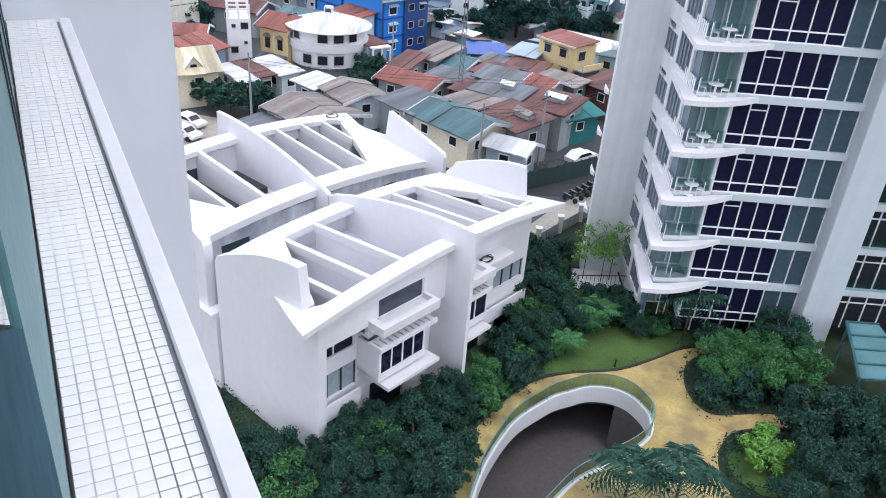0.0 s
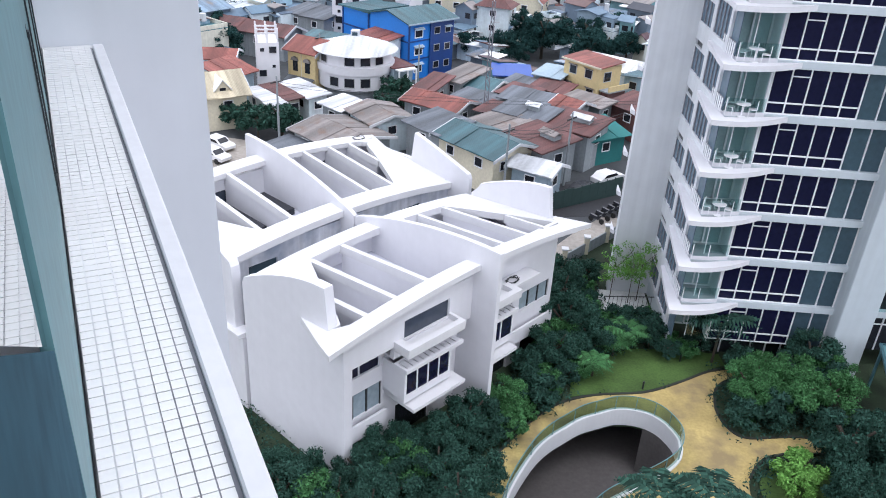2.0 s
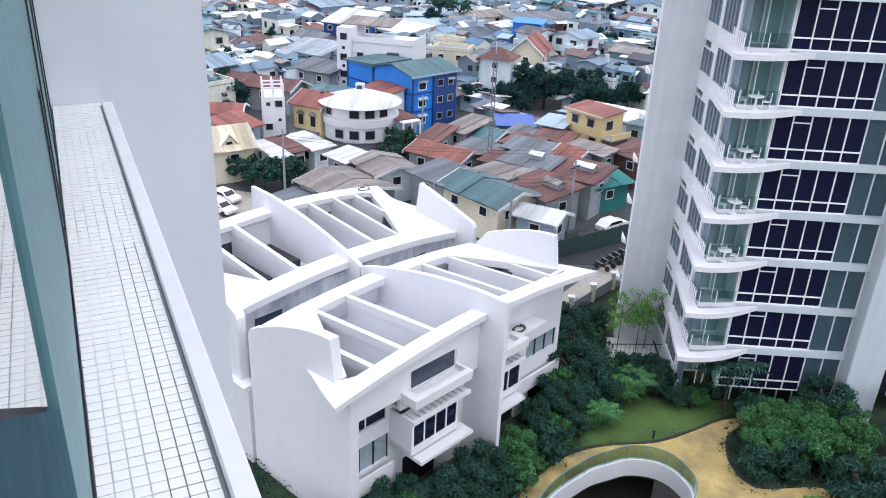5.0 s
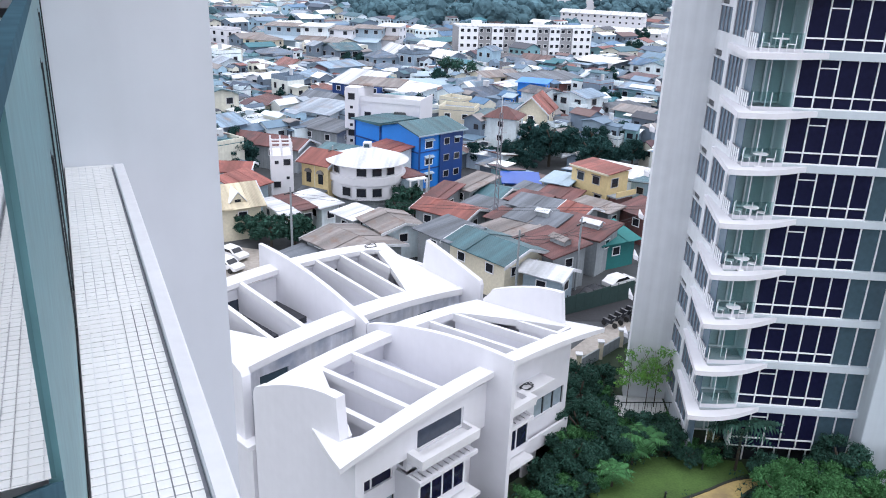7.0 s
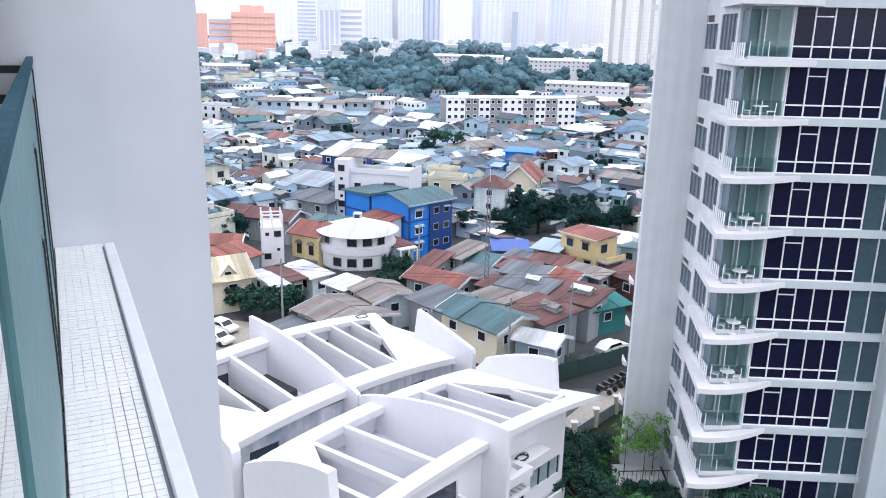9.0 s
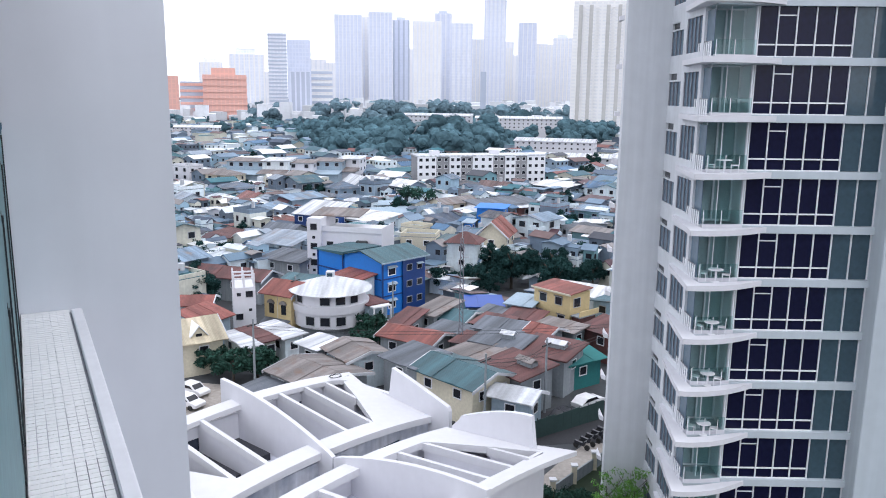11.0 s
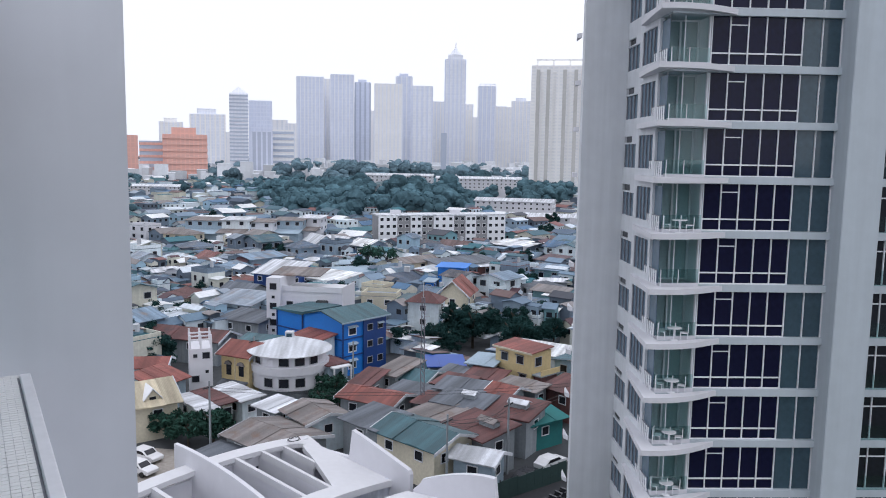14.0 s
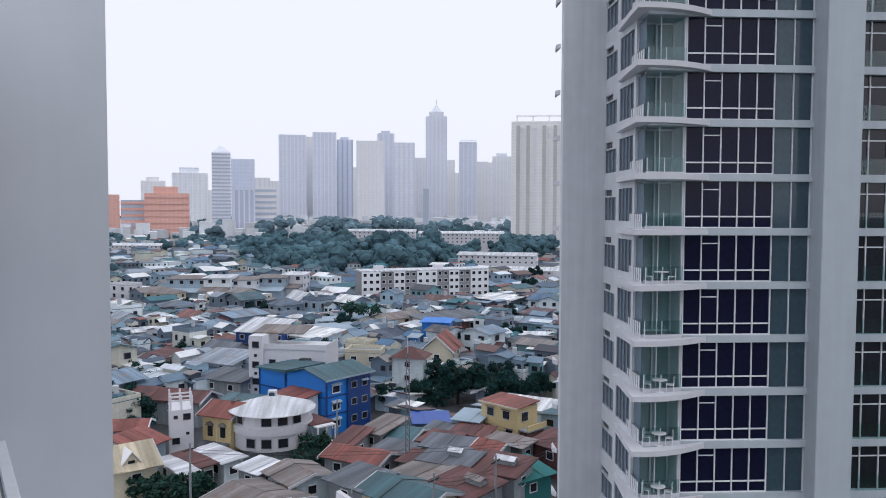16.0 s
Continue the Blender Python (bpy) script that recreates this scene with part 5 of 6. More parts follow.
# yellow building with a side balcony
yel = thing("yellow_building", (12.6, 119.0, GROUND), math.atan2(-5.4, 4.8), "pale yellow two storey building with a brown roof", "building")
part("wall", box(0, 7.2, 0, 4.6, 0, 7.2), YELLOW, yel)
part("roof", profile(bmesh.new(), [(-0.35, 7.2), (4.9, 7.6), (4.9, 7.75), (-0.35, 7.35)], -0.35, 7.55), TERRA, yel)
part("roof_edge", box(-0.36, 7.56, -0.42, -0.352, 7.1, 7.36), CREAM, yel)
for x, z in ((1.9, 5.9), (5.0, 5.9), (1.2, 3.2), (5.6, 3.2)):
    add_window(yel, x, 0, z, 0, 1.15, False)
    part("window_hood", box(x - 0.85, x + 0.85, -0.3, -0.09, z + 0.72, z + 0.82), RUST, yel)
part("balcony_slab", box(7.2, 9.0, 0.2, 4.6, 3.9, 4.1), CONCRETE, yel)
part("balcony_wall", box(8.85, 9.0, 0.2, 4.6, 4.1, 4.9), YELLOW, yel)
part("balcony_room", box(7.21, 8.6, 0.6, 4.4, 0, 3.9), MAROON, yel)
add_window(yel, 7.2, 1.6, 5.8, math.pi / 2, 1.3, False)
SOLID.append((17.0, 118, 5))

# cream building with an orange gable, white five storey block, yellow shop house
cream = eave_house(4.0, 162.4, 11.2, 160.4, 10.0, 1.1, 3.2, "gable", CREAM, TERRA, "cream gabled house with an orange roof", 2, True)
for z in (2.2, 4.8):
    part("balcony", box(-4.4, 0.2, 3.0, 4.6, z, z + 0.3), FRAME, cream, "white banded balcony")
    part("balcony_rail", box(-4.4, 0.2, 4.5, 4.6, z + 0.3, z + 1.1), MAROON, cream)
eave_house(4.8, 192.0, 12.4, 190.0, 7.0, 2.9, 0.3, "shed", BLUE, BLUE, "bright blue house behind the cream gabled house")
eave_house(1.6, 181.0, 4.4, 180.2, 5.0, 0.9, 0.2, "shed", BLUE, PALEBLUE, "small bright blue annex")
eave_house(-2.2, 152.4, 5.0, 150.4, 6.6, 1.6, 1.9, "hip", PLASTER, MAROON, "white house with a red hipped roof among trees", 2)
eave_house(-4.8, 158.0, -1.4, 156.6, 8.0, 0.6, 0.4, "shed", PLASTER, GREENROOF, "low house with a teal roof behind the trees")
eave_house(-11.8, 160.0, -3.4, 158.6, 7.0, 1.2, 0.0, "flat", CREAM, CONCRETE, "cream flat roofed house with a brown window")
eave_house(-40.0, 190.0, -29.0, 184.4, 9.0, 1.2, 2.4, "shed", NAVY, PALEROOF, "dark walled shed with a bright white sloping roof")
eave_house(-37.6, 147.6, -28.6, 142.4, 7.0, -1.0, 0.9, "shed", CONCRETE, GREYROOF, "bare concrete two storey house with a grey roof", 2)
eave_house(-48.0, 136.4, -33.0, 131.0, 7.0, -1.8, 1.3, "gable", CONCRETE, MAROON, "long low house with a dull maroon roof")
eave_house(-30.6, 128.6, -24.0, 126.6, 6.0, -1.6, 0.8, "shed", CONCRETE, GREENROOF, "low house with a teal sheet roof")
eave_house(-67.4, 201.5, -60.6, 205.1, 6.0, -0.8, 0.5, "shed", PLASTER, PALEROOF, "low white house with a pale sheet roof", 1, glass=False)
eave_house(-58.1, 197.0, -54.1, 205.3, 7.0, 0.0, 0.9, "gable", WHITE, PALEROOF, "white two storey house with a white roof", 2, glass=False)
eave_house(-44.8, 175.8, -36.7, 171.9, 9.0, -0.8, 1.6, "gable", CONCRETE, GREYROOF, "grey house with a broad slate roof", 1, glass=False)
eave_house(-49.1, 168.4, -46.4, 177.9, 6.0, -1.2, 0.7, "shed", CREAM, MAROON, "cream walled house with a dull red roof", 1, glass=False)
eave_house(-50.5, 161.7, -43.1, 160.4, 6.0, -2.4, 0.3, "shed", CONCRETE, PALEROOF, "low shed with a bright white roof", 0, glass=False)
eave_house(-90.2, 280.1, -78.2, 275.6, 9.0, 1.2, 1.6, "hip", CREAM, RUST, "cream two storey house with a brown roof", 2, glass=False)
eave_house(-109.1, 300.3, -100.2, 294.4, 8.0, 2.2, 0.0, "flat", WHITE, CONCRETE, "tall white flat roofed house", 2, glass=False)
eave_house(-43.4, 230.8, -35.4, 231.5, 7.0, 0.0, 1.2, "hip", CREAM, GREYROOF, "cream house with a grey hipped roof", 2, glass=False)
eave_house(-33.0, 259.3, -26.3, 263.4, 12.0, 0.4, 2.6, "gable", PALEBLUE, PALEROOF, "pale blue hall with a white gabled roof", 0, True, glass=False)
eave_house(-25.3, 253.8, -17.1, 262.7, 12.0, 0.2, 2.8, "gable", PALEBLUE, PALEROOF, "blue grey hall with a bright gabled roof", 0, True, glass=False)
eave_house(-33.6, 227.3, -26.8, 225.5, 6.0, -0.6, 0.8, "hip", CREAM, PALEROOF, "small house with a pale hipped roof", 1, glass=False)
eave_house(-26.0, 220.2, -14.3, 224.7, 6.0, -1.0, 0.5, "shed", WHITE, PALEBLUE, "long low house with a blue grey sheet roof", 1, glass=False)
eave_house(-21.9, 201.0, -10.2, 206.9, 7.0, -0.6, 0.8, "shed", WHITE, PALEBLUE, "white house with a teal grey sheet roof", 1, glass=False)
eave_house(-7.1, 173.7, -4.1, 178.6, 7.0, 0.4, 0.0, "flat", CREAM, CONCRETE, "cream flat roofed house beside the trees", 1, glass=False)
eave_house(-2.8, 213.1, 7.7, 222.1, 9.0, 0.6, 1.2, "gable", CREAM, RUST, "pinkish house with a pale brown roof", 2, glass=False)
eave_house(7.4, 212.4, 24.8, 225.4, 9.0, 0.2, 0.9, "shed", WHITE, GREYROOF, "long house with a broad slate grey roof", 1, glass=False)
eave_house(17.4, 217.7, 23.9, 219.4, 5.0, -0.6, 0.3, "shed", MAROON, PALEROOF, "small brick red house with a white roof", 1, glass=False)
eave_house(17.7, 189.4, 26.6, 198.9, 7.0, -1.0, 1.0, "gable", WHITE, GREENROOF, "white house with a dark green roof", 1, glass=False)
eave_house(28.0, 177.5, 37.0, 181.2, 9.0, -0.2, 1.4, "hip", WHITE, GREYROOF, "white two storey house with a dark hipped roof", 2, glass=False)
eave_house(28.3, 196.3, 38.8, 194.4, 4.5, -1.0, 0.3, "shed", CONCRETE, PALEROOF, "low shed with a white sheet roof", 0, glass=False)
eave_house(14.0, 165.6, 24.6, 170.8, 7.0, -2.0, 1.2, "gable", CONCRETE, GREYROOF, "low house with a blue grey gabled roof", 1, glass=False)
stair = thing("white_block", (-27.7, 145.6, GROUND), radians(-12), "white five storey block with a roof garden", "building")
part("tower_wall", box(0, 2.7, 0, 8, 0, 13.2), WHITE, stair)
part("main_wall", box(2.7, 14.4, 1.0, 9, 0, 11.0), WHITE, stair)
part("roof_rim", boxes(box(2.7, 14.4, 0.85, 0.997, 10.7, 11.7), 14.25, 14.4, 1.0, 9, 11.0, 11.7), WHITE, stair)
part("tower_roof", profile(bmesh.new(), [(3.0, 13.2), (9.4, 13.9), (9.4, 14.1), (3.0, 13.4)], -0.4, 9.4), RUST, stair)
for z, k in ((11.6, 1.15), (9.6, 0.5), (7.9, 1.15), (6.3, 0.5), (4.8, 1.15), (3.3, 0.5), (1.8, 1.15)):
    add_window(stair, 1.35, 0, z, 0, k, False)
for x in (4.2, 7.6, 11.2):
    for z in (8.2, 5.4):
        add_window(stair, x, 1.0, z, 0, 1.1, False)
part("roof_plants", bmesh.new(), LEAF, stair)
stair.children[-1].data = leaf_mesh("roof_plants", [(6.5, 2, 11.9, 1.2), (8.6, 1.8, 11.8, 1.1), (10.8, 2, 11.6, 0.9)], 700, 0.3, LEAF, 61)
tank = part("water_tank", cyl(bmesh.new(), 1.0, 1.0, 0, 1.9, 14), DARKFRAME, stair)
tank.location = (9.8, 0.2, 8.4)
tank.rotation_euler = (0, math.pi / 2, 0)
SOLID += [(-25, 150, 6), (-18, 150, 6)]
shop = eave_house(-29.4, 114.7, -23.8, 111.8, 7.0, 0.6, 1.5, "gable", YELLOW, TERRA, "yellow two storey shop house with a red roof", 0)
for x in (-1.15, 1.15):
    part("arched_window", cyl(box(x - 0.45, x + 0.45, -2.96, -2.904, 3.6, 5.2), 0.01, 0.01, 5.2, 5.21, 6, x, -2.93), BLACKPANE, shop)
    part("window_hood", profile(bmesh.new(), [(x - 0.7, 5.2), (x + 0.7, 5.2), (x + 0.45, 5.65), (x, 5.8), (x - 0.45, 5.65)], -3.2, -2.97, "y"), RUST, shop)
part("corner_strip", box(-0.06, 0.06, -2.96, -2.904, 2.9, 6.5), CREAM, shop)
part("shop_awning", profile(bmesh.new(), [(-4.3, 2.3), (-2.9, 2.8), (-2.9, 2.9), (-4.3, 2.4)], -2.4, 2.4), GREYROOF, shop)
part("shop_front", box(-2.0, 2.0, -2.95, -2.904, 0.1, 2.2), BLACKPANE, shop)
skel = thing("unfinished_building", (-31.6, 114.6, GROUND), radians(18), "narrow white unfinished building with bare roof columns", "building")
part("wall", box(-1.6, 1.6, -2.6, 2.6, 0, 8.0), WHITE, skel)
col_me = mesh_of("column", box(-0.12, 0.12, -0.12, 0.12, 8.0, 10.0), WHITE)
for x in (-1.45, 0, 1.45):
    for y in (-2.4, 0, 2.4):
        place("column", col_me, skel, (x, y, 0))
for y in (-2.4, 0, 2.4):
    part("roof_beam", box(-1.6, 1.6, y - 0.1, y + 0.1, 9.2, 9.4), WHITE, skel)
for x, z, k in ((-0.8, 7.0, 0.5), (0.7, 7.0, 0.9), (-0.8, 3.6, 0.9), (0.8, 4.6, 0.4)):
    add_window(skel, x, -2.6, z, 0, k, False)
SOLID.append((-31.6, 115, 3))

# long apartment block with white and grey bays
apt = thing("apartment_block", (-13.9, 293.7, GROUND), heading(74), "long pale five storey apartment block with grey bays", "building")
L = 51.0
part("body", box(0, L, 0.6, 11, 0, 13.2), GREYBAY, apt, "grey recessed bays")
part("roof", box(-0.4, L + 0.4, 0.0, 11.4, 13.2, 13.7), PALEROOF, apt)
edges = [0, 7.2, 12.4, 16.8, 21.5, 29.7, 34.5, 38.7, 43.5, 51]
for i, (a, b) in enumerate(zip(edges, edges[1:])):
    if i % 2 == 0:
        part("bay", box(a, b, 0, 0.6, 0, 13.2), FRAME, apt, "white projecting bay")
    y = 0.0 if i % 2 == 0 else 0.6
    n = 3 if b - a > 6.5 else 2
    for s in range(5):
        for k in range(n):
            add_window(apt, a + (b - a) * (k + 0.5) / n, y, 1.5 + 2.64 * s, 0, 1.1)
for x in (6, 30):
    part("roof_tank", box(x, x + 3.5, 4, 7, 13.7, 15.2), WHITE, apt)
SOLID += [(-5, 298, 9), (8, 301, 9), (20, 305, 9), (32, 308, 9)]

# mast
mast = thing("mast", (1.1, 102.6, GROUND), 0, "tall slim dark lattice mast with side arms", "mast")
bm = bmesh.new()
for sx, sy in ((-1, -1), (1, -1), (1, 1), (-1, 1)):
    rod(bm, (sx * 0.30, sy * 0.30, 0), (sx * 0.17, sy * 0.17, 17.6), 0.12)
part("lattice_leg", bm, GROOVE, mast)
bm = bmesh.new()
for k in range(22):
    w = 0.30 - 0.006 * k
    for sx in (-1, 1):
        rod(bm, (sx * w, -w, k * 0.8), (sx * w, w, k * 0.8 + 0.8), 0.055)
        rod(bm, (-w, sx * w, k * 0.8 + 0.8), (w, sx * w, k * 0.8), 0.055)
part("bracing", bm, GROOVE, mast)
for z in (12.0, 15.0):
    part("side_arm", rod(bmesh.new(), (0.1, 0, z), (0.9, -0.2, z + 0.1), 0.1), PALEROOF, mast)
part("antenna", cyl(bmesh.new(), 0.06, 0.04, 17.6, 19.6, 8), PALEROOF, mast)


def car(x, y, head, paint, label):
    ob = thing("car", (x, y, GROUND + 0.02), heading(head), label, "car", "parked cars")
    bm = profile(bmesh.new(), [(-2.15, 0.35), (2.15, 0.35), (2.2, 0.75), (1.9, 0.9), (1.1, 0.98), (0.5, 1.42), (-1.2, 1.45), (-1.9, 1.0), (-2.2, 0.9)], -0.85, 0.85, "y")
    part("body", bm, paint, ob, bevel=0.04)
    for sy in (-1, 1):
        part("side_window", profile(bmesh.new(), [(0.95, 1.0), (0.45, 1.36), (-1.15, 1.38), (-1.7, 1.02)], sy * 0.855, sy * 0.862, "y"), BLACKPANE, ob)
    bm = bmesh.new()
    v = [bm.verts.new(p) for p in ((1.14, -0.7, 1.0), (1.14, 0.7, 1.0), (0.56, 0.65, 1.41), (0.56, -0.65, 1.41))]
    bm.faces.new(v)
    part("windscreen", bm, BLACKPANE, ob)
    for wx in (-1.35, 1.35):
        for wy in (-0.86, 0.86):
            bm = cyl(bmesh.new(), 0.33, 0.33, -0.1, 0.1, 16)
            bmesh.ops.rotate(bm, verts=bm.verts, matrix=Matrix.Rotation(math.pi / 2, 3, "X"))
            bmesh.ops.translate(bm, verts=bm.verts, vec=(wx, wy, 0.33))
            part("wheel", bm, RUBBER, ob)
    return ob


car(-31.6, 90.4, 120, CARWHITE, "white parked car beside the townhouses")
car(-31.0, 86.6, 118, CARWHITE, "white parked car on the dirt lot")
car(16.2, 88.6, 48, CARWHITE, "silver white car parked in the dark street")
car(13.0, 84.5, 45, CARDARK, "dark parked car in the street")
structure("lot", prism(bmesh.new(), [(-42, 76), (-26, 78), (-25, 93), (-42, 96)], GROUND, GROUND + 0.015), LANE, "pale dirt parking lot")
structure("lane", prism(bmesh.new(), [(2, 60), (12, 60), (24, 74), (30, 86), (20, 86), (11, 74)], GROUND, GROUND + 0.015), LANE, "pale dirt lane beside the podium")
structure("road", prism(bmesh.new(), [(3, 77), (28, 80), (60, 110), (50, 118), (22, 92), (5, 84)], GROUND + 0.016, GROUND + 0.03), ASPHALT, "dark wet street")
hoard = thing("street_fence", (0, 0, GROUND), 0, "dark green sheet fence along the street", "fence")
for k in range(9):
    a, b = Vector((8.2, 78.6)).lerp(Vector((17.4, 85.2)), k / 9), Vector((8.2, 78.6)).lerp(Vector((17.4, 85.2)), (k + 1) / 9)
    part("fence_sheet", band([tuple(a), tuple(a.lerp(b, 0.985))], 0.06, 0.05, 2.1 + 0.06 * (k % 3)), TEALNETDARK, hoard)
    part("fence_post", cyl(bmesh.new(), 0.05, 0.05, 0, 2.3, 8, a.x, a.y + 0.1), DARKFRAME, hoard)
SOLID += [(-28, 78, 8), (8, 138, 7), (15, 142, 8), (21, 149, 8), (2, 139, 5), (-33, 88, 9), (8, 68, 10), (16, 76, 8), (15, 86, 6), (20, 90, 6), (-12, 78, 3), (-23, 98, 4), (-27, 84, 4), (-19, 104, 5)]

# the many other houses
rng = random.Random(9)
PROTO = []
for i, (kind, l, w, z, rise, rows) in enumerate((("gable", 8.5, 7.0, 4.6, 1.5, 1), ("shed", 8.0, 6.5, 5.0, 0.8, 1), ("hip", 8.0, 7.5, 5.4, 1.6, 2), ("flat", 7.0, 7.5, 6.4, 0, 2),
                                                ("gable", 10.0, 7.0, 3.6, 1.2, 1), ("gable", 6.0, 6.5, 7.6, 1.0, 2), ("shed", 9.5, 7.0, 3.8, 0.6, 1), ("gable", 7.0, 8.5, 6.2, 1.4, 2), ("hip", 9.0, 6.5, 4.0, 1.5, 1))):
    words = {"gable": "gabled sheet roof", "shed": "sloping sheet roof", "hip": "hipped sheet roof", "flat": "flat concrete roof"}[kind]
    PROTO.append(house(0, 0, 90, l, w, z, rise, kind, PLASTER, SHEET, f"weathered {'low' if rows == 1 else 'tall'} town house with a {words}", rows, glass=False))
tank_me = mesh_of("water_tank", cyl(bmesh.new(), 0.55, 0.55, 0, 1.2, 12), PALEROOF)
unit_me = mesh_of("wall_unit", box(-0.4, 0.4, -0.35, 0, -0.3, 0.3), FRAME)
lean_me = mesh_of("lean_to", profile(bmesh.new(), [(0.0, 0.0), (-2.2, -0.6), (-2.2, -0.52), (0.0, 0.08)], -2.2, 2.2), SHEET)
for i, p in enumerate(PROTO):
    wall = p.children[0].data
    w, z = max(v.co.y for v in wall.vertices), max(v.co.z for v in wall.vertices)
    place("lean_to", lean_me, p, (0.6 - 0.4 * i % 1.7, -w, 2.5 + 0.05 * i))
    place("wall_unit", unit_me, p, (1.2, -w, 2.9 + 0.05 * i))
    if i % 3 == 0:
        place("water_tank", tank_me, p, (-1.5, 0.0, z - 0.15))
SOLID = SOLID[:-len(PROTO)]
spots = []
d = 72.0
while d < 275:
    cell = 8.6 if d < 180 else 9.6
    az = -23.5
    while az < 14:
        a = radians(az + rng.uniform(-0.4, 0.4))
        r = d + rng.uniform(-2.0, 2.0)
        x, y = r * math.sin(a), r * math.cos(a)
        if all((x - sx) ** 2 + (y - sy) ** 2 > (sr + 4.2) ** 2 for sx, sy, sr in SOLID) and not (y < 66) and not (-22 < x < 8 and y < 80) and rng.random() > 0.05:
            spots.append((x, y))
        az += math.degrees(cell / d)
    d += cell
for i, (x, y) in enumerate(spots):
    p = PROTO[i] if i < len(PROTO) else rng.choice(PROTO)
    turn = rng.choice((38, 128, 128, 308, 218)) + rng.uniform(-9, 9)
    if i < len(PROTO):
        p.location, p.rotation_euler = (x, y, GROUND), (0, 0, heading(turn))
    else:
        o = copy_thing(p, Matrix.Translation((x, y, GROUND)) @ Matrix.Rotation(heading(turn), 4, "Z"))
        k = rng.uniform(0.8, 1.1) if rng.random() < 0.7 else rng.uniform(1.15, 1.6)
        o.scale = (k * rng.uniform(0.85, 1.25), k, rng.uniform(0.8, 1.3))

# small sheds and lean-tos squeezed between the houses
srng = random.Random(31)
shed_protos = []
for i, (kind, l, w, z, rise) in enumerate((("shed", 4.4, 3.0, 2.6, 0.5), ("gable", 4.8, 3.6, 3.0, 0.8), ("shed", 3.2, 4.2, 3.6, 0.4), ("flat", 3.4, 3.0, 4.6, 0.0))):
    shed_protos.append(house(0, 0, 90, l, w, z, rise, kind, PLASTER, SHEET, "small patched shed squeezed between the town houses", 0, group="town sheds", name="shed"))
SOLID = SOLID[:-4]
for k in range(200):
    a, r = radians(srng.uniform(-22, 13)), 80 + 190 * srng.random() ** 0.8
    x, y = r * math.sin(a), r * math.cos(a)
    if not k < 4 and ((-42 < x < -25 and 76 < y < 96) or y < 128 or (-38 < x < -8 and y < 150)):
        continue
    p = shed_protos[k] if k < 4 else srng.choice(shed_protos[:3] if r < 150 else shed_protos)
    if k < 4:
        p.location, p.rotation_euler = (-14 + 9 * k, 150 + 4 * k, GROUND), (0, 0, 0.7)
    else:
        o = copy_thing(p, Matrix.Translation((x, y, GROUND)) @ Matrix.Rotation(heading(srng.choice((38, 128, 218, 308)) + srng.uniform(-8, 8)), 4, "Z"))
        o.scale = (srng.uniform(0.8, 1.3), srng.uniform(0.8, 1.2), srng.uniform(0.9, 1.3))
# trees in the town
town_trees = [tree("town_tree", 10.0, 5.0, 9000, 0.27, LEAF5, 71, "dark green tree between the town houses"), tree("town_tree", 8.0, 4.2, 8000, 0.25, LEAF5, 72, "round green tree between the town houses")]
scatter(town_trees, [(-51.3, 153), (28.4, 237.3), (34.9, 240.2), (41.1, 236.0), (-45.0, 248.3), (-53, 143), (-49, 138), (-56, 149), (22, 143), (27, 149), (18, 139), (6.7, 140), (11.0, 146), (16.4, 149), (20.4, 154), (25.3, 160), (3.0, 141), (-2.4, 143), (8.5, 152), (14.5, 157), (33.6, 238), (43.6, 245), (38.5, 240), (-45.4, 257), (-70.8, 263), (-48, 160), (-54, 158),
                    (-60, 215), (-20, 232), (28, 205), (-85, 330), (-40, 330), (55, 330), (60, 290), (-16, 214), (-66, 300), (-100, 390), (20, 270), (12, 370), (-60, 390), (70, 400), (48, 268)], rng, 0.62, 1.0, GROUND)

more = []
while len(more) < 34:
    a, r = radians(rng.uniform(-20, 12)), rng.uniform(125, 275)
    x, y = r * math.sin(a), r * math.cos(a)
    if all((x - sx) ** 2 + (y - sy) ** 2 > (sr + 1) ** 2 for sx, sy, sr in SOLID):
        more.append((x, y))
for x, y in more:
    o = copy_thing(rng.choice(town_trees), pose(x, y, GROUND, 0, 0, rng.random() * 360))
    k = rng.uniform(0.5, 0.85)
    o.scale = (k, k, k)
low_trees = [tree("small_tree", 5.0, 2.6, 2400, 0.24, LEAF, 73, "leafy green tree beside the low houses")]
scatter(low_trees, [(-27.6, 94.0), (-25.0, 96.0), (-13.5, 110.0), (-30.5, 97.0), (-10.5, 108.5), (-13.0, 106.0), (-11.6, 111.6), (-38.5, 106.0)], rng, 0.75, 1.1, GROUND)

